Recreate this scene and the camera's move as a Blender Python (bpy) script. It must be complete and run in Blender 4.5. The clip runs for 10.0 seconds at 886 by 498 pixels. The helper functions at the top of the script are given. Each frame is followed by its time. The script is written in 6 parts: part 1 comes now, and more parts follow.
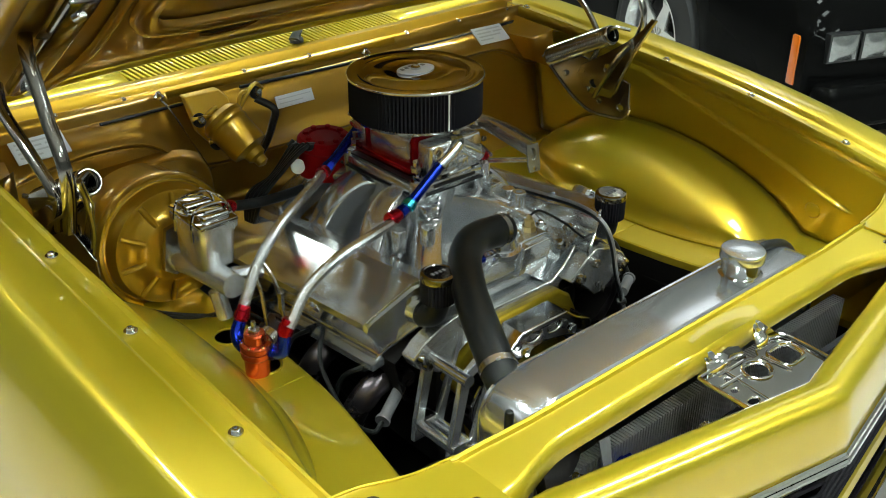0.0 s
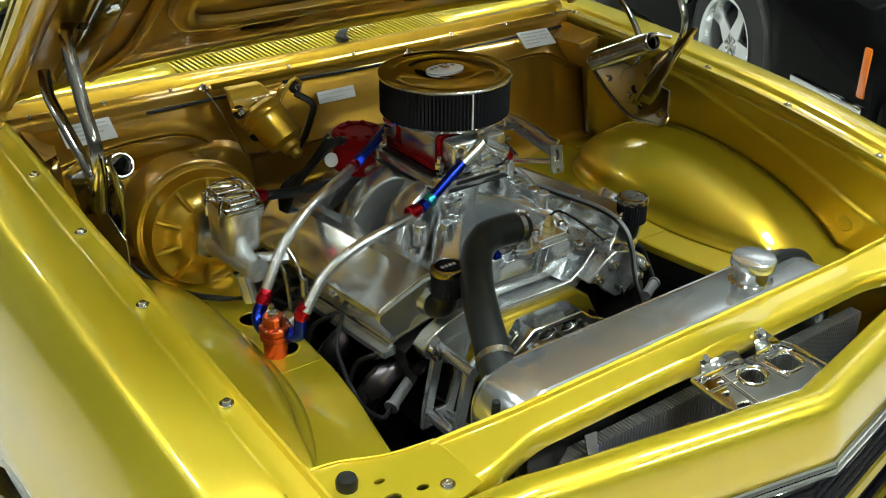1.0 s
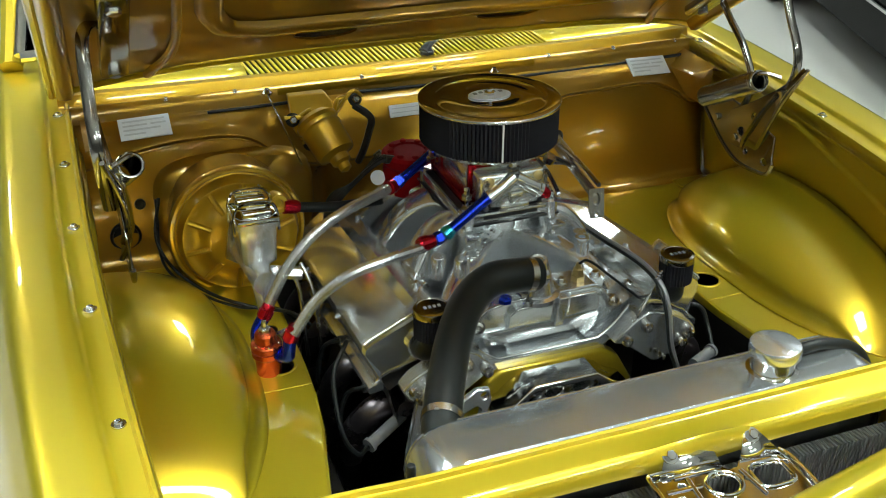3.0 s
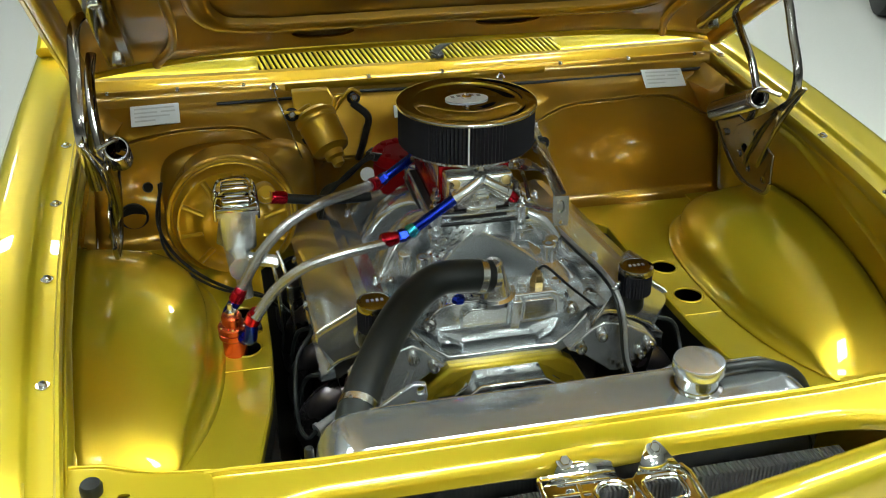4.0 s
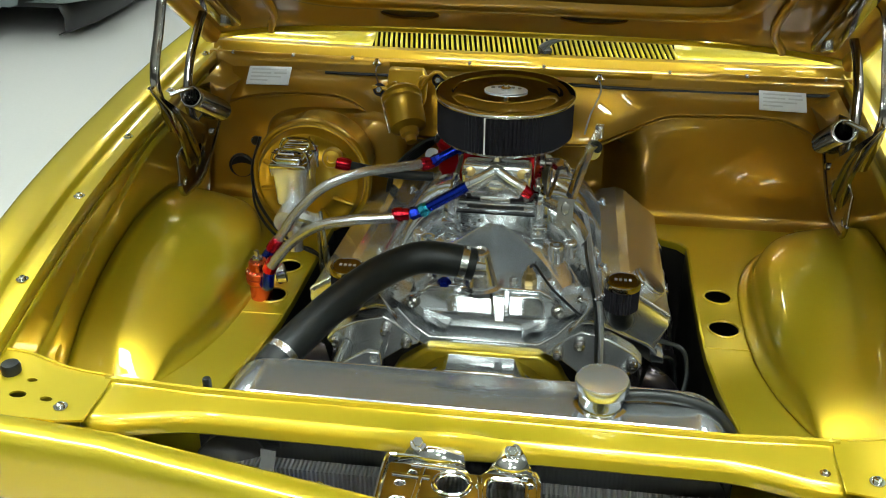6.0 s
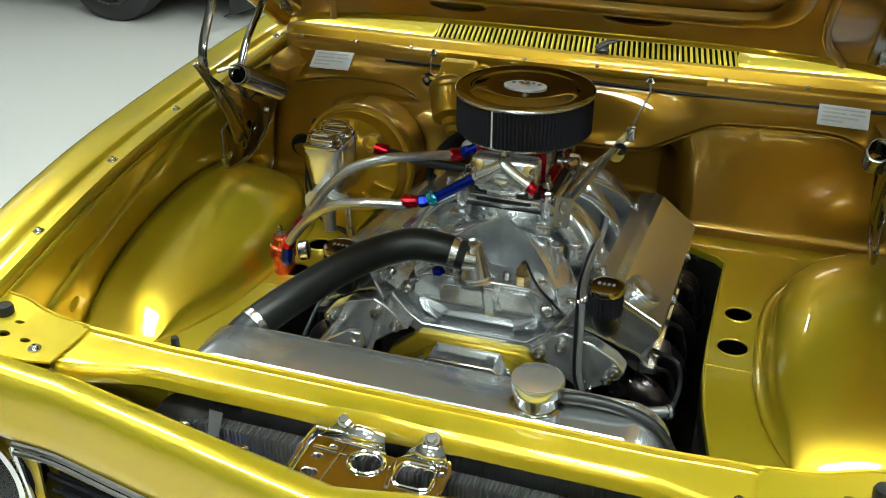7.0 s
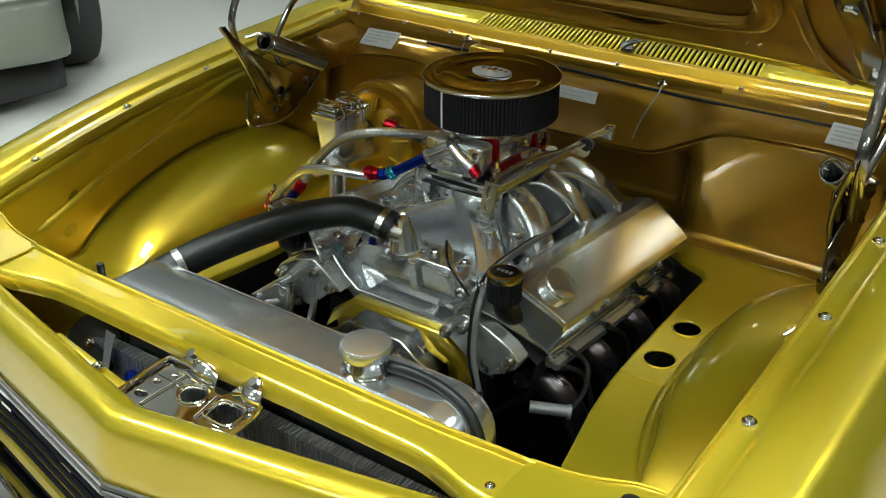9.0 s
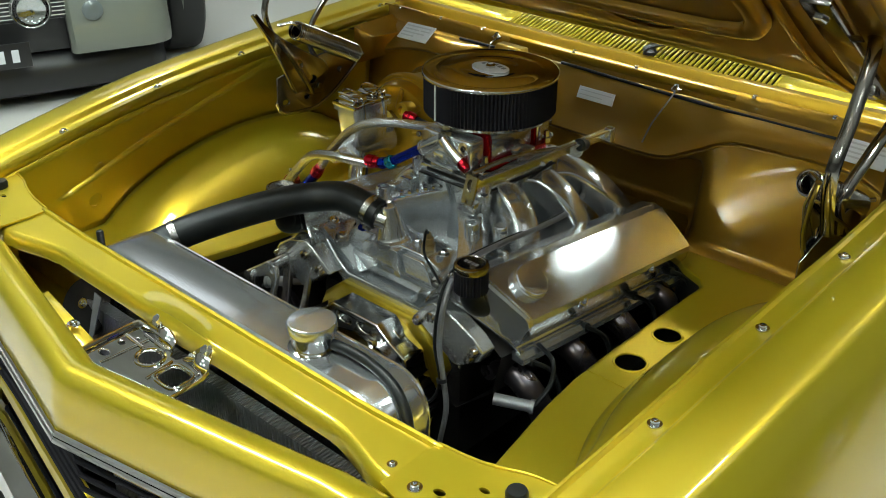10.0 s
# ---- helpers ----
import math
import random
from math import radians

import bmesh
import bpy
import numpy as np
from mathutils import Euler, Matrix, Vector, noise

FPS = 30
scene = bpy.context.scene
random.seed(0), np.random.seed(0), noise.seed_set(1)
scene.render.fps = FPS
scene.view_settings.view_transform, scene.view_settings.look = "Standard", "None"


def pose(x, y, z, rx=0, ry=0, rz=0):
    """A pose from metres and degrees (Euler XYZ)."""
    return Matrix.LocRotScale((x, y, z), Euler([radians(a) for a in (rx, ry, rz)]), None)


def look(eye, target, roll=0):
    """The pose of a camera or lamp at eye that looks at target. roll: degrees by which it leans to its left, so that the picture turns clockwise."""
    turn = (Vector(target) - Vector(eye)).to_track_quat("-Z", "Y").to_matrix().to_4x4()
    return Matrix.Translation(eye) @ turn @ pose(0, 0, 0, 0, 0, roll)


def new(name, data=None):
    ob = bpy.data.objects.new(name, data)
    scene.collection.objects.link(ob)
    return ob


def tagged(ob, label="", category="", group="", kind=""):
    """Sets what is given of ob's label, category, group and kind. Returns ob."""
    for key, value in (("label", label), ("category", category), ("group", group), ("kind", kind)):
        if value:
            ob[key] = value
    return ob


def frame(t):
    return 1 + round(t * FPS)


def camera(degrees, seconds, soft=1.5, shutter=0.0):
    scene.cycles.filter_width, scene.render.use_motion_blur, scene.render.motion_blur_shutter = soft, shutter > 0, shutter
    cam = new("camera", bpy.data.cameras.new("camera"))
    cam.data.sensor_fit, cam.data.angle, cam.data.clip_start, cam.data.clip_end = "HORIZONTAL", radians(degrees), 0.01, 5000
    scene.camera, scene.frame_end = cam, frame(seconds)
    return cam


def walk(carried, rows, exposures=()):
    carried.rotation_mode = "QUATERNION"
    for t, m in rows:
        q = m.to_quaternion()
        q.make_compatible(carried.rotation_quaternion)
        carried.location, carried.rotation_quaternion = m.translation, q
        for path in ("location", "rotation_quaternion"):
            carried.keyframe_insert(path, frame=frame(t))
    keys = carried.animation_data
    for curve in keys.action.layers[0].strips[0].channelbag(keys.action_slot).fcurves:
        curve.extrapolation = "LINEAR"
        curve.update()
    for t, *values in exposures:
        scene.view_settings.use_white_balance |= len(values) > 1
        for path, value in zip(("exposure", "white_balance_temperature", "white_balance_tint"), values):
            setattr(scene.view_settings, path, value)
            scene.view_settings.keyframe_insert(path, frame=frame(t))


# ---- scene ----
cam = camera(47.0, 10.0, soft=1.0)
PATH = [
    (0, (-1.057, 0.003, 1.62), (0.117, 1.318, 0.676), 0.6),
    (0.5, (-1.036, -0.055, 1.625), (0.081, 1.312, 0.684), 0.5),
    (1, (-0.999, -0.105, 1.628), (0.044, 1.321, 0.691), 0.5),
    (1.5, (-0.92, -0.136, 1.623), (0.019, 1.362, 0.688), 0.3),
    (2, (-0.827, -0.14, 1.617), (0.006, 1.421, 0.683), 0.2),
    (2.5, (-0.728, -0.144, 1.623), (0.003, 1.465, 0.685), 0.2),
    (4, (-0.396, -0.286, 1.645), (0.004, 1.436, 0.71), 0.2),
    (4.5, (-0.268, -0.318, 1.639), (-0.003, 1.432, 0.707), 0.2),
    (5, (-0.138, -0.341, 1.641), (-0.032, 1.422, 0.704), 0.2),
    (5.5, (-0.016, -0.361, 1.639), (-0.079, 1.406, 0.705), 0.3),
    (7, (0.406, -0.305, 1.63), (-0.176, 1.363, 0.693), -0.0),
    (7.5, (0.531, -0.269, 1.635), (-0.196, 1.339, 0.695), -0.2),
    (8, (0.649, -0.227, 1.624), (-0.194, 1.327, 0.689), -0.1),
    (8.5, (0.767, -0.181, 1.616), (-0.164, 1.322, 0.681), 0.0),
    (9, (0.882, -0.123, 1.613), (-0.137, 1.321, 0.677), 0.0),
    (9.5, (0.979, -0.072, 1.612), (-0.131, 1.304, 0.676), 0.2),
    (10, (1.079, -0.01, 1.613), (-0.125, 1.285, 0.678), 0.2),
]
EXPOSURES = [(0, -0.12), (2.5, -0.08), (4.5, -0.03), (5.5, -0.03), (7.5, -0.20), (10, -0.42)]
walk(cam, [(t, look(eye, target, roll)) for t, eye, target, roll in PATH], EXPOSURES)

# ---- world, lights, exposure ----
world = bpy.data.worlds.new("showroom_air")
scene.world = world
world.use_nodes = True
world.node_tree.nodes["Background"].inputs[0].default_value = (0.75, 0.85, 0.9, 1)
world.node_tree.nodes["Background"].inputs[1].default_value = 0.02
LAMP = 65.0


# ---- helpers of this scene ----
ORG = {}


def thing(name, at, label, category, group="", kind=""):
    ob = new(name)
    ob.location = at
    ob.empty_display_size = 0.05
    ORG[ob] = Vector(at)
    return tagged(ob, label, category, group, kind)


def mesh_of(bm, name, material, angle=35, smooth=True):
    bmesh.ops.recalc_face_normals(bm, faces=bm.faces)
    me = bpy.data.meshes.new(name)
    for f in bm.faces:
        f.smooth = smooth
    bm.to_mesh(me)
    bm.free()
    me.materials.append(material)
    if smooth:
        me.set_sharp_from_angle(angle=radians(angle))
    return me


def part(name, bm, material, parent, label="", angle=35):
    """One mesh, given in world coordinates, under a thing or a part."""
    bmesh.ops.translate(bm, verts=bm.verts, vec=-ORG[parent])
    ob = new(name, mesh_of(bm, name, material, angle))
    ob.parent = parent
    ORG[ob] = ORG[parent]
    return tagged(ob, label) if label else ob


def solo(name, bm, material, label, category, kind="", group="", angle=35):
    """One mesh that is a thing of its own."""
    return tagged(new(name, mesh_of(bm, name, material, angle)), label, category, group, kind)


def piece(name, me, m, parent, label=""):
    """A further object on a shared mesh, at a world pose."""
    ob = new(name, me)
    ob.parent = parent
    ob.matrix_basis = Matrix.Translation(-ORG[parent]) @ m
    ORG[ob] = ORG[parent]
    return tagged(ob, label) if label else ob


def solidify(ob, t, off=-1):
    md = ob.modifiers.new("thickness", "SOLIDIFY")
    md.thickness, md.offset = t, off
    return ob


def bevelled(ob, w, seg=2):
    md = ob.modifiers.new("edges", "BEVEL")
    md.width, md.segments, md.limit_method, md.angle_limit = w, seg, "ANGLE", radians(40)
    return ob


def axis(p, d, up=(0, 0, 1)):
    """A pose at p whose z runs along d."""
    z = Vector(d).normalized()
    u = Vector(up)
    if abs(z.dot(u)) > 0.98:
        u = Vector((0, 1, 0))
    x = u.cross(z).normalized()
    y = z.cross(x)
    m = Matrix((x, y, z)).transposed().to_4x4()
    m.translation = p
    return m


def box(bm, c, s, m=None, bev=0.0, seg=2):
    m = m or Matrix()
    r = bmesh.ops.create_cube(bm, size=1, matrix=m @ Matrix.Translation(c) @ Matrix.Diagonal((*s, 1)))
    if bev:
        es = list({e for v in r["verts"] for e in v.link_edges})
        bmesh.ops.bevel(bm, geom=es, offset=bev, segments=seg, affect="EDGES", profile=0.5)
    return bm


def lathe(bm, prof, m=None, seg=24, cap=True):
    """Turns (radius, height) pairs round the z axis of m."""
    m = m or Matrix()
    rings = []
    for r, h in prof:
        rings.append([bm.verts.new(m @ Vector((r * math.cos(a), r * math.sin(a), h)))
                      for a in (2 * math.pi * k / seg for k in range(seg))])
    for a, b in zip(rings, rings[1:]):
        for k in range(seg):
            bm.faces.new((a[k], a[(k + 1) % seg], b[(k + 1) % seg], b[k]))
    if cap:
        bm.faces.new(rings[0][::-1])
        bm.faces.new(rings[-1])
    return bm


def spline(pts, n=8):
    p = [Vector(q) for q in pts]
    p = [2 * p[0] - p[1]] + p + [2 * p[-1] - p[-2]]
    out = []
    for i in range(1, len(p) - 2):
        a, b, c, d = p[i - 1:i + 3]
        for k in range(n):
            t = k / n
            out.append(0.5 * (2 * b + (c - a) * t + (2 * a - 5 * b + 4 * c - d) * t * t + (3 * b - a - 3 * c + d) * t ** 3))
    out.append(p[-2])
    return out


def tube(bm, pts, r, seg=12, n=8, smooth=True, flat=1.0, up=(0, 0, 1)):
    path = spline(pts, n) if smooth else [Vector(q) for q in pts]
    rings = []
    side = None
    for i, p in enumerate(path):
        d = (path[min(i + 1, len(path) - 1)] - path[max(i - 1, 0)]).normalized()
        if side is None:
            u = Vector(up) if abs(d.z) < 0.95 else Vector((0, 1, 0))
            side = d.cross(u).normalized()
        side = (side - d * side.dot(d)).normalized()
        v = d.cross(side)
        q = r(i / (len(path) - 1)) if callable(r) else r
        rings.append([bm.verts.new(p + q * (math.cos(a) * side + flat * math.sin(a) * v))
                      for a in (2 * math.pi * k / seg for k in range(seg))])
    for a, b in zip(rings, rings[1:]):
        for k in range(seg):
            bm.faces.new((a[k], a[(k + 1) % seg], b[(k + 1) % seg], b[k]))
    bm.faces.new(rings[0][::-1])
    bm.faces.new(rings[-1])
    return bm


def grid(bm, rows, close=False):
    vs = [[bm.verts.new(p) for p in r] for r in rows]
    for a, b in zip(vs, vs[1:]):
        n = len(a)
        for k in range(n if close else n - 1):
            bm.faces.new((a[k], a[(k + 1) % n], b[(k + 1) % n], b[k]))
    return vs


def plate(bm, poly, depth, m=None, holes=(), bev=0.0):
    """A flat plate in m's xy plane with oval holes (x, y, rx, ry) or holes given as corners, depth thick along -z."""
    m = m or Matrix()
    tmp = bmesh.new()
    loops = [list(poly)] + [list(h) if len(h) != 4 or isinstance(h[0], tuple) else [(h[0] + h[2] * math.cos(a), h[1] + h[3] * math.sin(a)) for a in (2 * math.pi * k / 24 for k in range(24))]
                            for h in holes]
    es = []
    for lp in loops:
        vs = [tmp.verts.new((x, y, 0)) for x, y in lp]
        es += [tmp.edges.new((vs[i], vs[(i + 1) % len(vs)])) for i in range(len(vs))]
    bmesh.ops.triangle_fill(tmp, edges=es, use_beauty=True)
    r = bmesh.ops.extrude_face_region(tmp, geom=tmp.faces[:])
    bmesh.ops.translate(tmp, vec=(0, 0, -depth), verts=[v for v in r["geom"] if isinstance(v, bmesh.types.BMVert)])
    bmesh.ops.transform(tmp, matrix=m, verts=tmp.verts)
    me = bpy.data.meshes.new("tmp")
    tmp.to_mesh(me)
    tmp.free()
    bm.from_mesh(me)
    bpy.data.meshes.remove(me)
    return bm


def rounded(cx, cy, hx, hy, p=0.5, n=24):
    out = []
    for k in range(n):
        c, q = math.cos(2 * math.pi * k / n), math.sin(2 * math.pi * k / n)
        out.append((cx + hx * abs(c) ** p * (1 if c > 0 else -1), cy + hy * abs(q) ** p * (1 if q > 0 else -1)))
    return out


def bolt_bm(r, h, hexa=True, washer=0.0):
    bm = bmesh.new()
    if washer:
        lathe(bm, [(r * washer, 0), (r * washer, 0.0015), (r * washer * 0.96, 0.002)], seg=16)
    z0 = 0.002 if washer else 0
    if hexa:
        lathe(bm, [(r, z0), (r, z0 + h * 0.85), (r * 0.85, z0 + h)], seg=6)
    else:
        lathe(bm, [(r, z0), (r, z0 + h * 0.6), (r * 0.8, z0 + h * 0.9), (r * 0.42, z0 + h), (r * 0.38, z0 + h * 0.55)], seg=14)
    return bm


def lerp(a, b, t):
    return a + (b - a) * t


def table(x, pts):
    """Piecewise linear look-up, smoothed at its ends."""
    if x <= pts[0][0]:
        return pts[0][1]
    for (x0, y0), (x1, y1) in zip(pts, pts[1:]):
        if x <= x1:
            return lerp(y0, y1, (x - x0) / (x1 - x0))
    return pts[-1][1]


def curve_at(x, pts):
    """A smooth look-up through the pairs of pts."""
    if x <= pts[0][0]:
        return pts[0][1]
    if x >= pts[-1][0]:
        return pts[-1][1]
    i = max(k for k in range(len(pts) - 1) if pts[k][0] <= x)
    (x1, y1), (x2, y2) = pts[i], pts[i + 1]
    x0, y0 = pts[i - 1] if i else (2 * x1 - x2, 2 * y1 - y2)
    x3, y3 = pts[i + 2] if i + 2 < len(pts) else (2 * x2 - x1, 2 * y2 - y1)
    h = x2 - x1
    m1, m2 = (y2 - y0) / (x2 - x0) * h, (y3 - y1) / (x3 - x1) * h
    t = (x - x1) / h
    return (2 * t ** 3 - 3 * t * t + 1) * y1 + (t ** 3 - 2 * t * t + t) * m1 + (3 * t * t - 2 * t ** 3) * y2 + (t ** 3 - t * t) * m2


def smooth01(t):
    t = max(0.0, min(1.0, t))
    return t * t * (3 - 2 * t)


# ---- materials ----
def material(name, color, metal=0.0, rough=0.5, coat=0.0, var=0.1, scale=8.0, fine=0.0, fine_scale=300.0, rough_var=0.1,
             coat_rough=0.03, spec=0.5, stretch=None, dirt=0.0):
    """A surface with mottling at a large and a fine scale, in colour, gloss and relief."""
    m = bpy.data.materials.new(name)
    m.use_nodes = True
    nt = m.node_tree
    b = nt.nodes["Principled BSDF"]
    b.inputs["Metallic"].default_value = metal
    b.inputs["Coat Weight"].default_value = coat
    b.inputs["Coat Roughness"].default_value = coat_rough
    b.inputs["Specular IOR Level"].default_value = spec
    tc = nt.nodes.new("ShaderNodeTexCoord")
    mp = nt.nodes.new("ShaderNodeMapping")
    nt.links.new(tc.outputs["Object"], mp.inputs[0])
    if stretch:
        mp.inputs["Scale"].default_value = stretch
    n1 = nt.nodes.new("ShaderNodeTexNoise")
    n1.inputs["Scale"].default_value = scale
    n1.inputs["Detail"].default_value = 6
    nt.links.new(mp.outputs[0], n1.inputs["Vector"])
    n2 = nt.nodes.new("ShaderNodeTexNoise")
    n2.inputs["Scale"].default_value = fine_scale
    n2.inputs["Detail"].default_value = 2
    nt.links.new(mp.outputs[0], n2.inputs["Vector"])
    ramp = nt.nodes.new("ShaderNodeMix")
    ramp.data_type = "RGBA"
    lo = tuple(max(0, c * (1 - var)) for c in color)
    hi = tuple(min(1, c * (1 + var)) for c in color)
    ramp.inputs[6].default_value, ramp.inputs[7].default_value = (*lo, 1), (*hi, 1)
    add = nt.nodes.new("ShaderNodeMath")
    add.operation = "MULTIPLY_ADD"
    nt.links.new(n2.outputs[0], add.inputs[0])
    add.inputs[1].default_value = 0.5
    half = nt.nodes.new("ShaderNodeMath")
    half.operation = "MULTIPLY"
    half.inputs[1].default_value = 0.5
    nt.links.new(n1.outputs[0], half.inputs[0])
    nt.links.new(half.outputs[0], add.inputs[2])
    nt.links.new(add.outputs[0], ramp.inputs[0])
    last = ramp.outputs[2]
    if dirt:
        n3 = nt.nodes.new("ShaderNodeTexNoise")
        n3.inputs["Scale"].default_value = 28
        n3.inputs["Detail"].default_value = 8
        n3.inputs["Roughness"].default_value = 0.7
        nt.links.new(mp.outputs[0], n3.inputs["Vector"])
        r3 = nt.nodes.new("ShaderNodeMapRange")
        r3.inputs[1].default_value, r3.inputs[2].default_value = 0.52, 0.7
        r3.inputs[4].default_value = dirt
        nt.links.new(n3.outputs[0], r3.inputs[0])
        mx = nt.nodes.new("ShaderNodeMix")
        mx.data_type = "RGBA"
        mx.inputs[7].default_value = (*(c * 0.45 for c in color), 1)
        nt.links.new(r3.outputs[0], mx.inputs[0])
        nt.links.new(last, mx.inputs[6])
        last = mx.outputs[2]
    nt.links.new(last, b.inputs["Base Color"])
    rr = nt.nodes.new("ShaderNodeMapRange")
    rr.inputs[3].default_value, rr.inputs[4].default_value = max(0.01, rough * (1 - rough_var)), min(1, rough * (1 + rough_var))
    nt.links.new(n1.outputs[0], rr.inputs[0])
    nt.links.new(rr.outputs[0], b.inputs["Roughness"])
    if fine:
        bp = nt.nodes.new("ShaderNodeBump")
        bp.inputs["Strength"].default_value = fine
        bp.inputs["Distance"].default_value = 0.001
        nt.links.new(n2.outputs[0], bp.inputs["Height"])
        nt.links.new(bp.outputs[0], b.inputs["Normal"])
    return m


GOLD = (0.63, 0.400, 0.020)


def candy_paint(name, flake, pigment):
    """Amber flake and a lime-yellow pigment under clear lacquer."""
    m = material(name, flake, metal=1.0, rough=0.31, coat=1.0, var=0.05, scale=3, fine=0.03, fine_scale=1800, rough_var=0.06, coat_rough=0.012)
    nt = m.node_tree
    a = nt.nodes["Principled BSDF"]
    b = nt.nodes.new("ShaderNodeBsdfPrincipled")
    b.inputs["Base Color"].default_value = pigment
    b.inputs["Roughness"].default_value = 0.5
    b.inputs["Coat Weight"].default_value = 1.0
    b.inputs["Coat Roughness"].default_value = 0.02
    mix = nt.nodes.new("ShaderNodeMixShader")
    mix.inputs[0].default_value = 0.36
    nt.links.new(a.outputs[0], mix.inputs[1])
    nt.links.new(b.outputs[0], mix.inputs[2])
    nt.links.new(mix.outputs[0], nt.nodes["Material Output"].inputs[0])
    return m


LIME = (0.46, 0.385, 0.010, 1)
paint = candy_paint("gold_paint", GOLD, LIME)
# Redder, darker copy of the gold: puts under-bonnet shade and bounce into the colour.
amber = candy_paint("gold_paint_shaded", (0.43, 0.222, 0.010), (0.26, 0.142, 0.005, 1))
# In-between copy: booster and wiper motor coloured as better lit, the gutter as shaded.
half_shade_gold = candy_paint("gold_paint_half_shaded", (0.62, 0.36, 0.018), (0.43, 0.255, 0.008, 1))
cast = material("cast_aluminium", (0.73, 0.75, 0.765), metal=0.88, rough=0.19, var=0.06, scale=22, fine=0.06, fine_scale=900, rough_var=0.15)
machined = material("machined_aluminium", (0.72, 0.73, 0.74), metal=0.92, rough=0.18, var=0.05, scale=6, fine=0.04, fine_scale=500, rough_var=0.15)
sheet_alu = material("fabricated_aluminium", (0.74, 0.75, 0.755), metal=0.90, rough=0.15, var=0.05, scale=9, fine=0.03, fine_scale=600, rough_var=0.12)
brushed = material("brushed_aluminium", (0.72, 0.73, 0.74), metal=0.82, rough=0.26, var=0.06, scale=10, fine=0.04, fine_scale=500, rough_var=0.15)
tank_alu = material("tank_aluminium", (0.60, 0.61, 0.62), metal=0.92, rough=0.17, var=0.04, scale=5, fine=0.02, fine_scale=600, rough_var=0.12)
polished = material("polished_aluminium", (0.68, 0.68, 0.68), metal=1.0, rough=0.10, var=0.03, scale=6, fine=0.02, fine_scale=500, rough_var=0.3)
chrome = material("chrome", (0.74, 0.74, 0.74), metal=1.0, rough=0.04, var=0.02, scale=6, rough_var=0.4)
dark_chrome = material("smoked_steel", (0.33, 0.31, 0.285), metal=1.0, rough=0.14, var=0.06, scale=20, rough_var=0.3)
bright_zinc = material("bright_zinc", (0.66, 0.66, 0.65), metal=1.0, rough=0.14, var=0.06, scale=60)
steel = material("zinc_steel", (0.48, 0.47, 0.45), metal=1.0, rough=0.25, var=0.12, scale=40, rough_var=0.3)
rubber = material("black_rubber", (0.008, 0.009, 0.009), spec=0.30, rough=0.40, var=0.25, scale=18, fine=0.2, fine_scale=500, rough_var=0.2)
black = material("black_plastic", (0.012, 0.012, 0.013), rough=0.35, var=0.2, scale=20, rough_var=0.2)
pleat = material("filter_gauze", (0.016, 0.015, 0.019), spec=0.15, rough=0.8, var=0.3, scale=60, fine=0.5, fine_scale=900)
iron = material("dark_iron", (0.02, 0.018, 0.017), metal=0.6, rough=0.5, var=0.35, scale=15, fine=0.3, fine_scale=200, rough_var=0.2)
header_pipe = material("coated_pipe", (0.12, 0.102, 0.11), metal=0.95, rough=0.28, var=0.25, scale=14, rough_var=0.3)
red_plastic = material("red_plastic", (0.26, 0.005, 0.007), spec=0.04, rough=0.6, var=0.12, scale=30, rough_var=0.2)
red_ano = material("red_anodised", (0.48, 0.012, 0.025), metal=0.9, rough=0.22, var=0.08, scale=60)
blue_ano = material("blue_anodised", (0.012, 0.035, 0.42), metal=0.9, rough=0.22, var=0.1, scale=60)
cyan_ano = material("turquoise_anodised", (0.05, 0.50, 0.62), metal=0.9, rough=0.22, var=0.08, scale=60)
orange_ano = material("orange_anodised", (0.48, 0.082, 0.024), metal=0.85, rough=0.25, var=0.08, scale=60)
sheath = material("grey_sheath", (0.26, 0.26, 0.27), metal=0.5, rough=0.35, var=0.2, scale=60)
brass = material("brass", (0.45, 0.33, 0.14), metal=1.0, rough=0.3, var=0.15, scale=60)
tin = material("etched_plate", (0.80, 0.82, 0.86), metal=0.1, rough=0.45, var=0.08, scale=60, fine=0.2, fine_scale=500)
bar_ink = material("plate_marks", (0.60, 0.61, 0.64), rough=0.5, var=0.1, scale=50)
white_plastic = material("white_plastic", (0.75, 0.75, 0.73), rough=0.35, var=0.05, scale=30)
tyre_mat = material("tyre_rubber", (0.015, 0.015, 0.016), rough=0.6, var=0.25, scale=30, fine=0.2, fine_scale=300)
black_paint = material("black_paint", (0.003, 0.003, 0.003), spec=0.03, rough=0.06, var=0.1, scale=5)
grey_paint = material("pale_green_grey_paint", (0.13, 0.14, 0.115), rough=0.4, coat=0.8, var=0.06, scale=4)
grey_dark = material("dark_grey_paint", (0.10, 0.12, 0.12), rough=0.35, coat=0.8, var=0.08, scale=4)
lamp_lens = material("ribbed_lamp_lens", (0.30, 0.31, 0.31), metal=0.75, rough=0.16, coat=0.7, var=0.75, scale=26, fine=0.5, fine_scale=160, rough_var=0.5)
orange_lens = material("amber_lens", (0.55, 0.12, 0.006), rough=0.2, coat=0.6, var=0.15, scale=60)
floor_mat = material("sealed_concrete", (0.52, 0.50, 0.48), rough=0.45, coat=0.15, var=0.07, scale=0.9, fine=0.05, fine_scale=60, rough_var=0.1, coat_rough=0.3)
wall_mat = material("painted_wall", (0.46, 0.46, 0.44), rough=0.7, var=0.06, scale=2, fine=0.1, fine_scale=80)
ceil_mat = material("ceiling_sheet", (0.80, 0.80, 0.77), rough=0.8, var=0.06, scale=2)
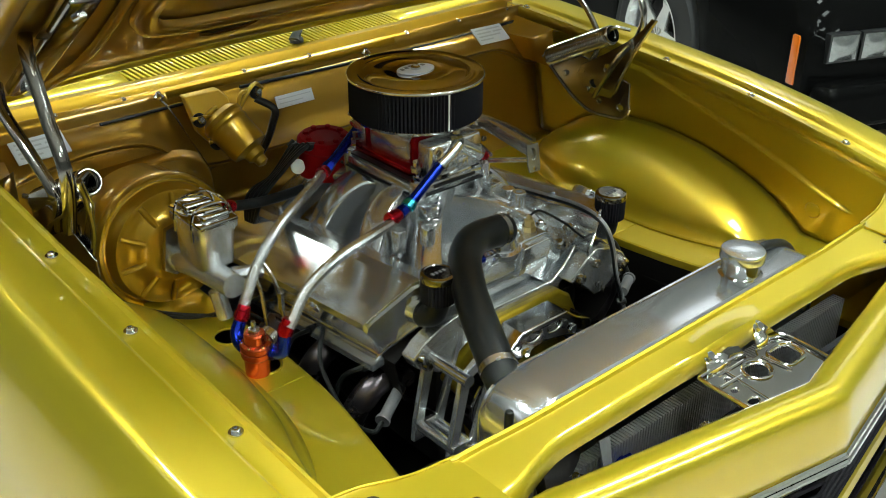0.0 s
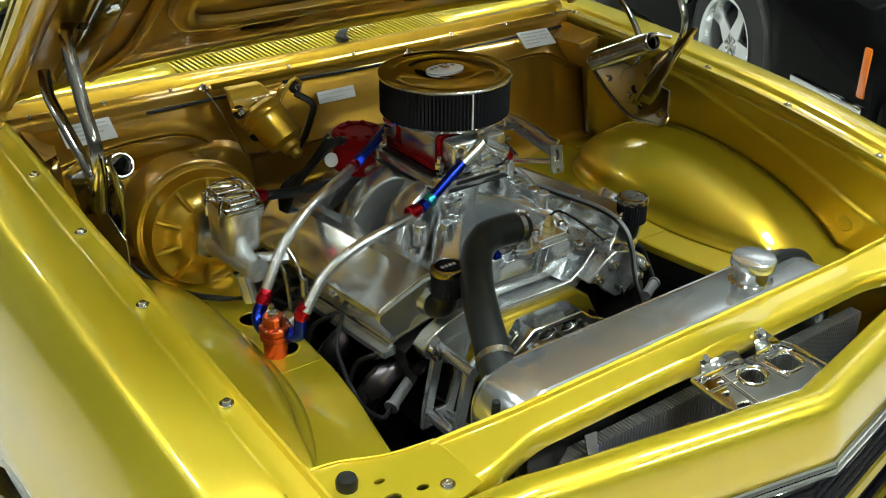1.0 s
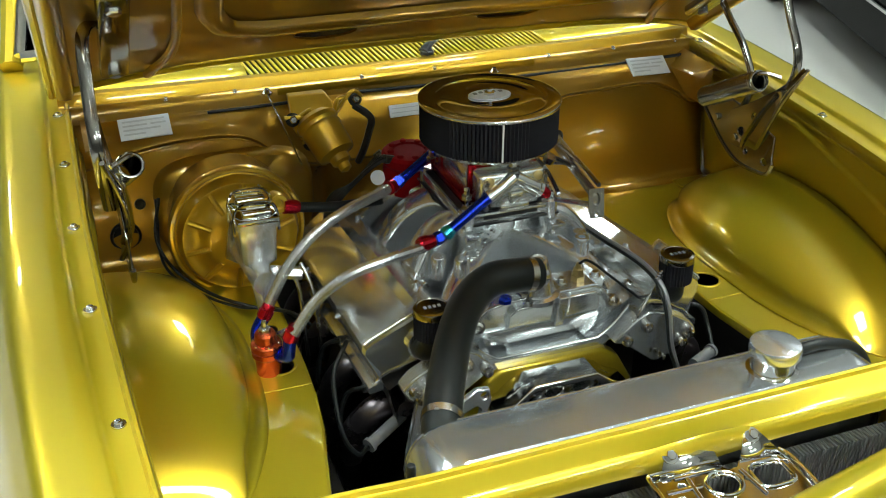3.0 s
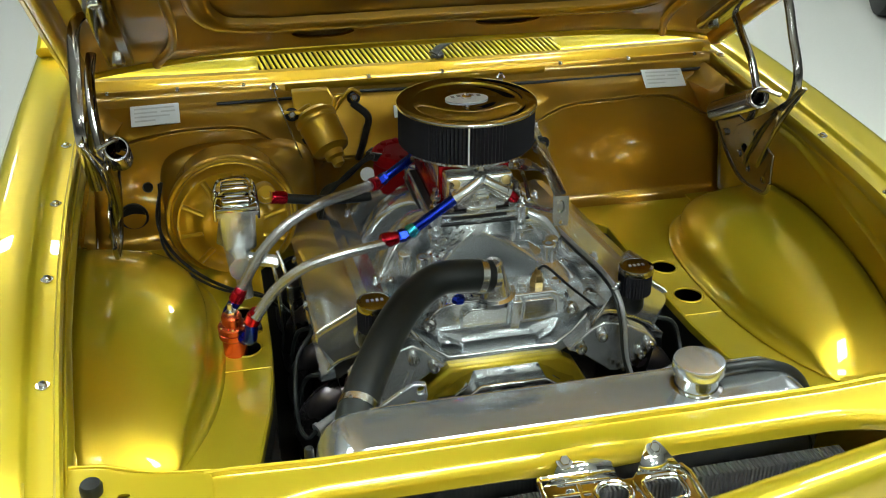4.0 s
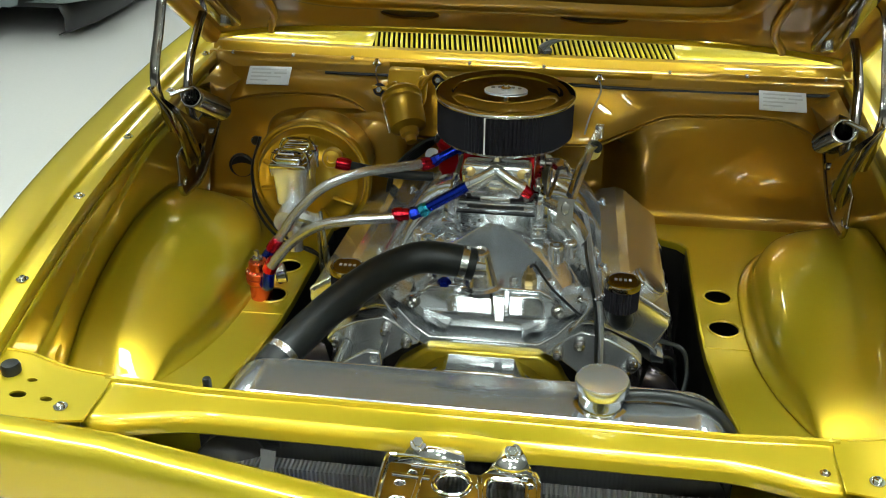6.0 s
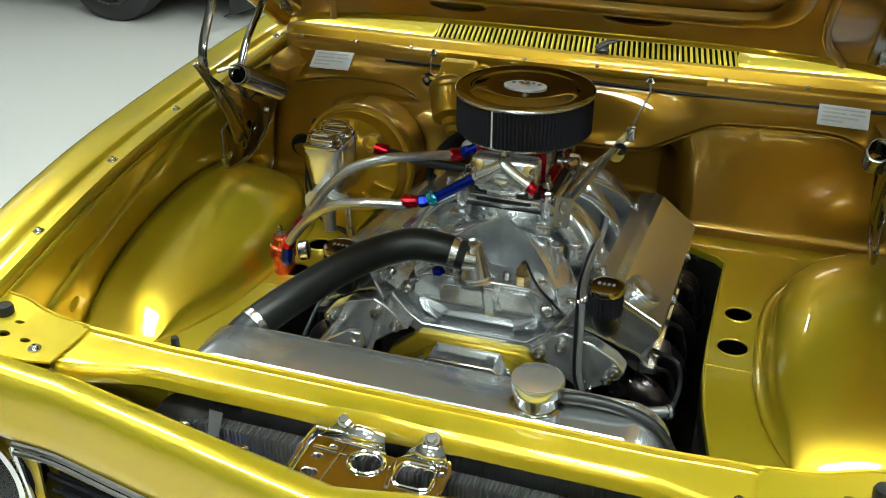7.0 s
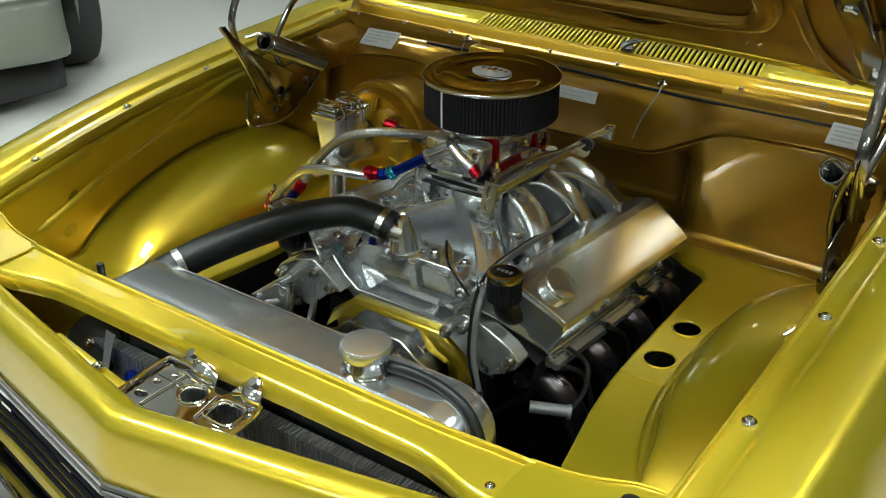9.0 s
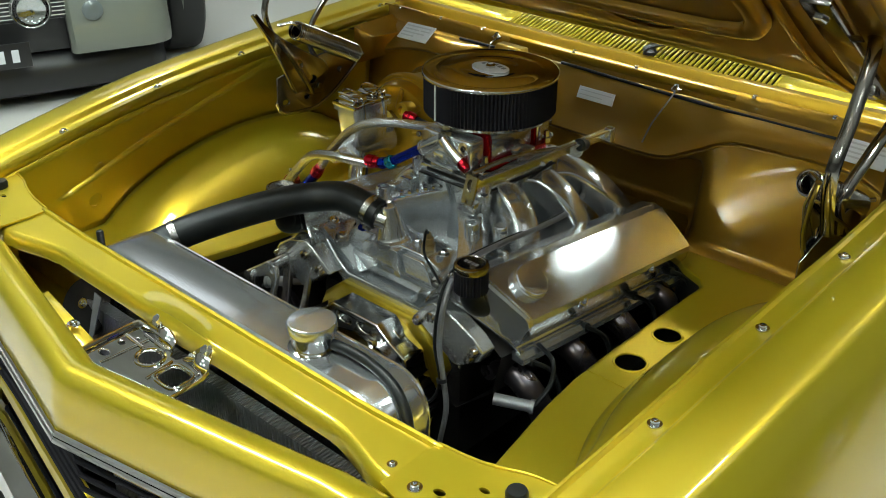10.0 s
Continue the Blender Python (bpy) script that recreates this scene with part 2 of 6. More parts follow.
yellow_paper = material("gold_pump_plate", (0.60, 0.43, 0.03), metal=0.8, rough=0.3, coat=0.8, var=0.15, scale=40, fine=0.3, fine_scale=120)


def braid_material():
    m = material("braided_steel", (0.74, 0.74, 0.73), metal=0.95, rough=0.26, var=0.1, scale=50)
    nt = m.node_tree
    b = nt.nodes["Principled BSDF"]
    tc = nt.nodes.new("ShaderNodeTexCoord")
    vo = nt.nodes.new("ShaderNodeTexVoronoi")
    vo.inputs["Scale"].default_value = 820
    nt.links.new(tc.outputs["Object"], vo.inputs["Vector"])
    bp = nt.nodes.new("ShaderNodeBump")
    bp.inputs["Strength"].default_value = 0.6
    bp.inputs["Distance"].default_value = 0.0004
    nt.links.new(vo.outputs["Distance"], bp.inputs["Height"])
    mr = nt.nodes.new("ShaderNodeMapRange")
    mr.inputs[1].default_value, mr.inputs[2].default_value = 0.30, 0.75
    nt.links.new(vo.outputs["Distance"], mr.inputs[0])
    mx = nt.nodes.new("ShaderNodeMix")
    mx.data_type = "RGBA"
    mx.inputs[6].default_value, mx.inputs[7].default_value = (0.84, 0.84, 0.84, 1), (0.46, 0.46, 0.46, 1)
    nt.links.new(mr.outputs[0], mx.inputs[0])
    nt.links.new(mx.outputs[2], b.inputs["Base Color"])
    nt.links.new(bp.outputs[0], b.inputs["Normal"])
    return m


def core_material():
    m = material("radiator_fins", (0.52, 0.52, 0.54), metal=0.6, rough=0.45, var=0.1, scale=50)
    nt = m.node_tree
    b = nt.nodes["Principled BSDF"]
    tc = nt.nodes.new("ShaderNodeTexCoord")
    w = nt.nodes.new("ShaderNodeTexWave")
    w.inputs["Scale"].default_value = 55
    w.inputs["Distortion"].default_value = 0.6
    w.inputs["Detail Scale"].default_value = 9.0
    w.bands_direction = "X"
    nt.links.new(tc.outputs["Object"], w.inputs["Vector"])
    bp = nt.nodes.new("ShaderNodeBump")
    bp.inputs["Strength"].default_value = 1.0
    bp.inputs["Distance"].default_value = 0.006
    nt.links.new(w.outputs["Color"], bp.inputs["Height"])
    nt.links.new(bp.outputs[0], b.inputs["Normal"])
    return m


def glow(name, color, strength):
    m = bpy.data.materials.new(name)
    m.use_nodes = True
    b = m.node_tree.nodes["Principled BSDF"]
    b.inputs["Base Color"].default_value = (0.8, 0.8, 0.8, 1)
    b.inputs["Emission Color"].default_value = (*color, 1)
    b.inputs["Emission Strength"].default_value = strength
    return m


def glass(name, tint=(0.9, 0.95, 0.93), rough=0.0):
    m = bpy.data.materials.new(name)
    m.use_nodes = True
    b = m.node_tree.nodes["Principled BSDF"]
    b.inputs["Base Color"].default_value = (*tint, 1)
    b.inputs["Transmission Weight"].default_value = 1.0
    b.inputs["Roughness"].default_value = rough
    b.inputs["IOR"].default_value = 1.45
    return m


braid = braid_material()
fins = core_material()
lamp_glow = glow("tube_diffuser", (0.86, 1.0, 0.95), LAMP)
# dim glow of the two added fill panels
fill_glow = glow("added_fill_glow", (0.90, 0.96, 1.0), 1.7)
clear = glass("clear_glass")
lens_glass = glass("lamp_glass", (0.92, 0.94, 0.95), 0.03)

# ---- the showroom ----
bm = bmesh.new()
box(bm, (0, 1, -0.1), (26, 26, 0.2))
solo("floor", bm, floor_mat, "pale grey-green sealed concrete showroom floor", "floor", "structure")
for nm, c, s in (("wall_north", (0, 14.1, 2.2), (26.4, 0.2, 4.8)), ("wall_south", (0, -12.1, 2.2), (26.4, 0.2, 4.8)),
                 ("wall_west", (-13.1, 1, 2.2), (0.2, 26, 4.8)), ("wall_east", (13.1, 1, 2.2), (0.2, 26, 4.8))):
    bm = bmesh.new()
    box(bm, c, s)
    solo(nm, bm, wall_mat, "plain pale painted showroom wall", "wall", "structure")
bm = bmesh.new()
box(bm, (0, 1, 4.7), (26.4, 26.4, 0.2))
solo("ceiling", bm, ceil_mat, "dim grey sheet ceiling over the showroom", "ceiling", "structure")


def ceiling_light(x, y, z=4.2, sx=1.5, sy=0.6, glowing=None):
    th = thing("ceiling_light", (x, y, 4.6), "white rectangular panel light hung below the ceiling", "ceiling light", "showroom ceiling lights")
    b = bmesh.new()
    for dx, dy, wx, wy in ((0, sy / 2 + 0.015, sx + 0.06, 0.03), (0, -sy / 2 - 0.015, sx + 0.06, 0.03), (sx / 2 + 0.015, 0, 0.03, sy), (-sx / 2 - 0.015, 0, 0.03, sy)):
        box(b, (x + dx, y + dy, z + 0.02), (wx, wy, 0.06))
    box(b, (x, y, z + 0.055), (sx, sy, 0.01))
    for dx in (-0.4, 0.4):
        tube(b, [(x + dx * sx, y, z + 0.05), (x + dx * sx, y, 4.6)], 0.006, 6, smooth=False)
    part("frame", b, steel, th)
    b = bmesh.new()
    box(b, (x, y, z), (sx, sy, 0.012))
    part("diffuser", b, glowing or lamp_glow, th, "glowing white diffuser")
    return th


for lx, ly, lw, ld in ((-2.0, 0.6, 1.2, 0.5), (2.15, 0.7, 0.9, 0.5), (0.25, 0.45, 1.3, 0.55), (0.0, -1.4, 0.9, 0.45), (2.2, -3.7, 1.1, 0.5), (-0.9, -5.0, 1.2, 0.55),
                       (-2.35, 7.1, 0.12, 0.9), (-1.85, 5.5, 0.35, 0.35), (1.9, 5.5, 0.4, 0.4), (2.2, 7.2, 0.4, 1.1), (-2.8, 2.5, 0.7, 0.5), (2.8, 2.5, 0.6, 0.45)):
    ceiling_light(lx, ly, sx=lw, sy=ld)
# two unseen dim panels, added to give the radiator tank its pale reflection
for lx, ly in ((-5.75, 3.9), (5.6, 3.75)):
    ceiling_light(lx, ly, sx=2.3, sy=1.5, glowing=fill_glow)

# ---- the gold car: body round the engine bay ----
car = thing("car", (0, 1.9, 0), "gold metallic classic car with its bonnet open", "car")


def bolt_x(y):
    return table(y, [(0.5, 0.612), (0.62, 0.624), (0.806, 0.638), (1.02, 0.650), (1.23, 0.656), (1.64, 0.657), (2.8, 0.665)])


def bolt_z(y):
    return table(y, [(0.5, 0.868), (0.62, 0.890), (0.806, 0.9215), (0.91, 0.938), (1.02, 0.952), (1.12, 0.962), (1.23, 0.970), (1.40, 0.983), (1.64, 0.996), (2.8, 1.01)])


WHEEL_Y, WHEEL_Z = 1.06, 0.30


def side_bottom(y):
    d = 0.37 ** 2 - (y - WHEEL_Y) ** 2
    return max(0.24, WHEEL_Z + math.sqrt(d)) if d > 0 else 0.24


TOP = [(-0.022, -0.016), (-0.0215, 0.002), (-0.019, 0.006), (-0.015, 0.006), (-0.0115, 0.0005), (0.0, 0.0), (0.014, 0.0), (0.018, 0.003),
       (0.021, 0.008), (0.025, 0.010), (0.045, 0.0115), (0.072, 0.0115), (0.084, 0.0105), (0.091, 0.008), (0.097, 0.002), (0.106, -0.013), (0.115, -0.028),
       (0.120, -0.036), (0.127, -0.052), (0.144, -0.095), (0.157, -0.17), (0.166, -0.25)]


def fender(s):
    bm = bmesh.new()
    rows = []
    ys = [0.585 + i * 0.035 for i in range(48)]
    for y in ys:
        x, z = bolt_x(y), bolt_z(y)
        k = smooth01((0.68 - y) / 0.11)
        row = [Vector((s * (x + dx - 0.05 * k * max(0, dx - 0.03) / 0.13), y, z + dz - 0.022 * k * (dx > 0.02))) for dx, dz in TOP]
        zb = side_bottom(y)
        xe = row[-1].x
        ze = row[-1].z
        for f in (0.25, 0.5, 0.75, 1.0):
            row.append(Vector((xe + s * 0.004 - s * 0.05 * f * f * (0 if zb > 0.4 else 1), y, lerp(ze, min(zb, ze - 0.01), f))))
        rows.append(row)
    grid(bm, rows)
    ob = part("fender", bm, paint, car, angle=50)
    solidify(ob, 0.004)
    return ob


head = bolt_bm(0.0054, 0.0045, hexa=False, washer=1.65)
bolt_me = mesh_of(head, "bolt", bright_zinc)
for s in (-1, 1):
    f = fender(s)
    for y in (0.806, 1.02, 1.23, 1.435, 1.640):
        piece("bolt", bolt_me, pose(s * bolt_x(y), y, bolt_z(y), 0, 0, 20 * y), f)


# inner fenders: wall, wheel-house bulge and shelf
def bulge_top(y):
    return curve_at(y, [(0.78, 0.690), (0.832, 0.702), (0.885, 0.738), (0.93, 0.763), (0.985, 0.785), (1.05, 0.803), (1.12, 0.817), (1.23, 0.825), (1.35, 0.815), (1.42, 0.794), (1.48, 0.755), (1.52, 0.715)])


def bulge_in(y):
    return curve_at(y, [(0.76, 0.60), (0.80, 0.555), (0.84, 0.520), (0.88, 0.490), (0.94, 0.462), (1.0, 0.443), (1.08, 0.430), (1.2, 0.426), (1.3, 0.432), (1.38, 0.455), (1.45, 0.50), (1.49, 0.57)])


def inner_fender(s):
    bm = bmesh.new()
    rows = []
    n = 96
    for i in range(n + 1):
        y = lerp(0.60, 1.57, i / n)
        xw, zt = bolt_x(y) - 0.022, bolt_z(y) - 0.014
        bt, bi = max(0.716, bulge_top(y)), bulge_in(y)
        # stamped rib along the wall
        rz = table(y, [(0.77, 0.800), (0.90, 0.842), (1.09, 0.895), (1.27, 0.945), (1.5, 0.95)])
        row = []
        wall_in = xw + 0.030
        zs = sorted([lerp(zt, bt, k / 12) for k in range(13)] + [min(zt - 0.001, max(bt + 0.001, rz + k)) for k in (-0.006, -0.003, 0.0, 0.003, 0.006)], reverse=True)
        for z in zs:
            d = (z - rz)
            inset = 0.009 * smooth01(0.5 - d / 0.010) * smooth01((y - 0.75) / 0.05)
            row.append(Vector((s * (lerp(xw, wall_in, (zt - z) / max(1e-3, zt - bt)) - inset), y, z)))
        xo = abs(row[-1].x)
        h = bt - 0.715
        f = 0.026 * smooth01(h / 0.06)
        a0 = 0.24
        for k in range(1, 15):
            a = lerp(a0, math.pi / 2, k / 14)
            u = (math.sin(a) - math.sin(a0)) / (1 - math.sin(a0))
            row.append(Vector((s * (xo - (xo - bi - f) * u), y, 0.715 + f + (h - f) * math.cos(a) / math.cos(a0))))
        for k in range(1, 6):
            a = math.pi / 2 * k / 5
            row.append(Vector((s * (bi + f * math.cos(a)), y, 0.715 + f - f * math.sin(a))))
        rows.append(row)
    cut = len(zs)
    grid(bm, [r[:cut] for r in rows])
    bmesh.ops.remove_doubles(bm, verts=bm.verts, dist=0.0003)
    ob = part("inner_fender", bm, paint, car, angle=60)
    solidify(ob, 0.003, 1 if s > 0 else -1)
    for y, z in ((0.968, 0.918), (0.838, 0.778)):
        bm2 = bmesh.new()
        lathe(bm2, [(0.017, -0.004), (0.014, 0.0), (0.010, 0.0012), (0.003, 0.0015)], axis((s * (bolt_x(y) - 0.014), y, z), (-s, 0, 0)), 20)
        part("pressed_button", bm2, paint, ob)
    bm = bmesh.new()
    grid(bm, [r[cut - 1:] for r in rows])
    bmesh.ops.remove_doubles(bm, verts=bm.verts, dist=0.0003)
    solidify(part("wheel_house", bm, paint, ob, angle=60), 0.003, 1 if s > 0 else -1)
    # flat shelf with its two holes
    edge = [(1.56, 0.262), (1.503, 0.272), (1.485, 0.295), (1.465, 0.338), (1.445, 0.353), (1.30, 0.353), (1.15, 0.354), (1.06, 0.358), (0.98, 0.368), (0.92, 0.380), (0.85, 0.394), (0.80, 0.404), (0.70, 0.415), (0.62, 0.42)]
    poly = [(s * x, y) for y, x in edge] + [(s * 0.665, 0.62), (s * 0.665, 1.56)]
    bm = bmesh.new()
    holes = [(s * 0.393, 1.265, 0.024, 0.024), (s * 0.393, 1.158, 0.026, 0.026)]
    plate(bm, poly, 0.003, Matrix.Translation((0, 0, 0.7145)), holes)
    sh = part("shelf", bm, paint, ob)
    # rolled lips of the holes and the turned-down edge of the shelf
    bm = bmesh.new()
    for hx, hy, r, _ in holes:
        tube(bm, [(hx + r * math.cos(a), hy + r * math.sin(a), 0.7145) for a in (2 * math.pi * k / 28 for k in range(29))], 0.0022, 6, smooth=False)
    tube(bm, [(s * 0.356, 1.095, 0.7146), (s * 0.43, 1.095, 0.7146)], 0.0014, 6, smooth=False)
    rows = [[Vector((s * (x + dx), y, 0.7145 + dz)) for y, x in edge] for dx, dz in ((0.002, 0.0008), (-0.002, -0.001), (-0.004, -0.008), (-0.0035, -0.014))]
    grid(bm, rows)
    part("shelf_edge", bm, paint, ob)
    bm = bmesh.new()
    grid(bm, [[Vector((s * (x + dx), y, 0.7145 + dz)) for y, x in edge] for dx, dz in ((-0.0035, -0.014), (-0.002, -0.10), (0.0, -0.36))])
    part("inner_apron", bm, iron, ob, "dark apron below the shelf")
    return ob


for s in (-1, 1):
    inner_fender(s)


# firewall with its overhanging plenum ledge
def ledge_z(x):
    if x > 0:
        return curve_at(x, [(0.0, 0.862), (0.10, 0.862), (0.165, 0.868), (0.222, 0.896), (0.29, 0.930), (0.35, 0.937), (0.51, 0.939), (0.57, 0.918), (0.607, 0.895), (0.65, 0.885)])
    return curve_at(-x, [(0.0, 0.862), (0.18, 0.862), (0.243, 0.870), (0.28, 0.888), (0.323, 0.924), (0.367, 0.940), (0.455, 0.943), (0.534, 0.934), (0.60, 0.918), (0.65, 0.905)])


bm = bmesh.new()
rows = []
xs = [-0.65 + 1.30 * i / 90 for i in range(91)]
for x in xs:
    zf = ledge_z(x)
    yf = 1.588
    zb = 0.970
    row = [Vector((x, 1.646, 1.004)), Vector((x, 1.643, 0.985)), Vector((x, 1.641, 0.974)), Vector((x, 1.636, zb))]
    for k in range(1, 7):
        t = k / 7
        row.append(Vector((x, lerp(1.636, yf + 0.010, t), lerp(zb, zf + 0.008, t) + 0.004 * math.sin(t * math.pi))))
    row += [Vector((x, yf + 0.004, zf + 0.006)), Vector((x, yf, zf)), Vector((x, yf + 0.003, zf - 0.006)), Vector((x, yf + 0.012, zf - 0.010))]
    zl = zf - 0.012
    rec = 0.13 * (1 - smooth01((abs(x - 0.01) - 0.17) / 0.08))
    for k in range(1, 9):
        t = k / 8
        row.append(Vector((x, 1.600 - 0.026 * t + rec * smooth01(t * 4), lerp(zl, 0.735, t))))
    row += [Vector((x, 1.570 + rec, 0.724)), Vector((x, 1.562 + rec, 0.717)), Vector((x, 1.550 + rec, 0.7125)), Vector((x, 1.552 + rec, 0.42))]
    rows.append(row)
LEDGE = 13
grid(bm, [r[LEDGE - 1:] for r in rows])
# face and ledge take the shaded copy of the body gold
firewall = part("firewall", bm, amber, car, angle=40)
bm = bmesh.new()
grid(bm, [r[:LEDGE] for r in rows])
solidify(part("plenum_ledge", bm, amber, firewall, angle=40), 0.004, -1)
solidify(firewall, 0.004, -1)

# pressed panel round the brake booster
bm = bmesh.new()
rows = []
for r, d in ((1.0, 0.0), (0.975, 0.010), (0.94, 0.020), (0.90, 0.024), (0.6, 0.026)):
    ring = []
    for k in range(64):
        c, q = math.cos(2 * math.pi * k / 64), math.sin(2 * math.pi * k / 64)
        c, q = abs(c) ** 0.55 * (1 if c > 0 else -1), abs(q) ** 0.55 * (1 if q > 0 else -1)
        z = 0.812 + 0.098 * r * q
        ring.append(Vector((-0.372 + 0.150 * r * c, lerp(1.576, 1.596, (z - 0.73) / 0.19) - d, z)))
    rows.append(ring)
grid(bm, rows, close=True)
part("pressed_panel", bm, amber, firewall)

# cable holes through the firewall
for x, z, r, y in ((-0.578, 0.775, 0.028, 1.578), (-0.545, 0.832, 0.010, 1.584)):
    bm = bmesh.new()
    lathe(bm, [(r, -0.01), (r, 0.004), (r * 0.85, 0.006), (r * 0.8, 0.002), (0.002, 0.001)], axis((x, y, z), (0, -1, 0)), 20)
    part("grommet", bm, rubber, firewall, "black rubber grommet")

# cowl: gutter, lip, top panel and its air slots
bm = bmesh.new()
rows = []
for i in range(41):
    x = lerp(-0.655, 0.655, i / 40)
    bow = 0.018 * (x / 0.65) ** 2
    rows.append([Vector((x, y + bow, z)) for y, z in ((1.640, 0.985), (1.642, 0.998), (1.650, 1.000), (1.656, 0.990), (1.664, 0.992), (1.668, 1.008), (1.672, 1.0135), (1.684, 1.016))])
grid(bm, rows)
# gutter is coloured darker than the cowl top, for the shade below the bonnet
cowl = part("cowl", bm, half_shade_gold, car, angle=40)
solidify(cowl, 0.003)
bm = bmesh.new()
for s in (-1, 1):
    rows = []
    for i in range(9):
        x = s * lerp(0.312, 0.66, i / 8)
        bow = 0.018 * (x / 0.65) ** 2
        rows.append([Vector((x, y + bow, z)) for y, z in ((1.684, 1.016), (1.72, 1.022), (1.762, 1.028))])
    grid(bm, rows)
rows = []
for i in range(41):
    x = lerp(-0.66, 0.66, i / 40)
    bow = 0.018 * (x / 0.65) ** 2
    rows.append([Vector((x, y + bow, z)) for y, z in ((1.762, 1.028), (1.82, 1.034), (1.88, 1.036))])
grid(bm, rows)
solidify(part("cowl_top", bm, paint, car, angle=40), 0.003)
# air box floor in dark iron: shade between the slats as colour
bm = bmesh.new()
box(bm, (0, 1.73, 0.955), (0.63, 0.10, 0.004))
part("air_box", bm, iron, cowl, "air box floor, made dark for the shade between the slats")
sl = bmesh.new()
box(sl, (0, 0, 0), (0.0060, 0.082, 0.005), bev=0.0014, seg=2)
slat_me = mesh_of(sl, "slat", paint)
for i in range(58):
    x = lerp(-0.309, 0.309, i / 57)
    piece("slat", slat_me, pose(x, 1.723 + 0.018 * (x / 0.65) ** 2, 1.0205, 8, 0, 9), cowl)
# weather strip and its clips along the gutter
bm = bmesh.new()
tube(bm, [(x, 1.634, 0.973 - 0.004 * abs(x)) for x in (-0.40, -0.35, -0.24)], 0.0032, 8)
tube(bm, [(x, 1.634, 0.974 - 0.006 * math.sin(5 * x)) for x in (-0.12, 0.0, 0.1, 0.2, 0.35, 0.5, 0.62)], 0.0034, 8)
part("weather_strip", bm, rubber, cowl, "black rubber weather strip")
for x in (-0.60, -0.47, -0.345, -0.10, 0.05, 0.30, 0.45, 0.60):
    piece("clip_screw", bolt_me, pose(x, 1.648, 1.001, 25, 0, 0) @ Matrix.Scale(0.6, 4), cowl)

# bracing at the rear corners between cowl and fender
for s in (-1, 1):
    bm = bmesh.new()
    rows = []
    for i in range(9):
        t = i / 8
        y = lerp(1.50, 1.665, t)
        rows.append([Vector((s * 0.623, y, bolt_z(y) - 0.012)), Vector((s * 0.60, y, 0.985 - 0.03 * math.sin(math.pi * t))), Vector((s * lerp(0.60, 0.565, t), y, 0.955)), Vector((s * 0.60, y, 0.90))])
    grid(bm, rows)
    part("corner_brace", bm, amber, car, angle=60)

# radiator support: beam and corner plates
bm = bmesh.new()
rows = []
for i in range(61):
    x = lerp(-0.456, 0.456, i / 60)
    bump = 0.010 * math.exp(-((x - 0.0) / 0.07) ** 2)
    e = smooth01((abs(x) - 0.315) / 0.13)
    zt = 0.866 + 0.005 * e
    yf = 0.614 - 0.030 * e - bump * 0.5
    rows.append([Vector((x, y, z)) for y, z in ((0.664, zt - 0.03), (0.664, zt + 0.004), (0.661, zt + 0.006), (0.657, zt + 0.005), (0.655, zt), (0.640, zt - 0.001),
                                               (yf + 0.010, zt - 0.002 + bump * 0.6), (yf + 0.004, zt - 0.003 + bump), (yf, zt - 0.007 + bump), (yf - 0.003, zt - 0.014 + 0.5 * bump), (yf - 0.005, zt - 0.026), (yf - 0.002, zt - 0.030))])
grid(bm, rows)
support = part("radiator_support", bm, paint, car, angle=45)
solidify(support, 0.003)
for s in (-1, 1):
    poly = [(0.448, 0.662), (0.50, 0.666), (0.535, 0.672), (0.565, 0.682), (0.60, 0.688), (0.63, 0.690), (0.64, 0.63), (0.625, 0.575), (0.55, 0.560), (0.48, 0.564), (0.446, 0.572), (0.446, 0.60), (0.446, 0.64)]
    bm = bmesh.new()
    hs = [(s * 0.545, 0.603, 0.011, 0.007), (s * 0.507, 0.601, 0.008, 0.005), (s * 0.542, 0.634, 0.007, 0.004)]
    plate(bm, [(s * x, y) for x, y in poly], 0.003, holes=hs)
    for v in bm.verts:
        v.co.z += 0.874 + 0.006 * smooth01((abs(v.co.x) - 0.44) / 0.12) + 0.004 * smooth01((v.co.y - 0.668) / 0.01)
    cp = part("corner_plate", bm, paint, support)
    piece("bolt", bolt_me, pose(s * 0.482, 0.589, 0.8765, 0, 0, 12), cp)
    if s > 0:
        piece("bolt", bolt_me, pose(0.43, 0.606, 0.8685, 0, 0, 12).copy() @ Matrix.Scale(0.7, 4), cp)
    bm = bmesh.new()
    tube(bm, [(s * x, y + 0.001, z) for x, y, z in ((0.448, 0.662, 0.875), (0.50, 0.666, 0.878), (0.535, 0.672, 0.883), (0.565, 0.682, 0.885), (0.60, 0.688, 0.885), (0.63, 0.690, 0.885))], 0.0020, 10, n=4)
    part("rolled_edge", bm, paint, cp)
    # lower slanted panel under the beam that closes the front of the bay
    bm = bmesh.new()
    rows = [[Vector((s * x, y, z)) for x in (0.345, 0.42, 0.52, 0.62)] for y, z in ((0.664, 0.862), (0.670, 0.80), (0.668, 0.60), (0.666, 0.36))]
    grid(bm, rows)
    solidify(part("front_panel", bm, paint, support), 0.003)


# nose panel with a crease down its middle
def nose_y(x):
    return table(abs(x), [(0, 0.487), (0.40, 0.566), (0.55, 0.572), (0.64, 0.592), (0.80, 0.62)])


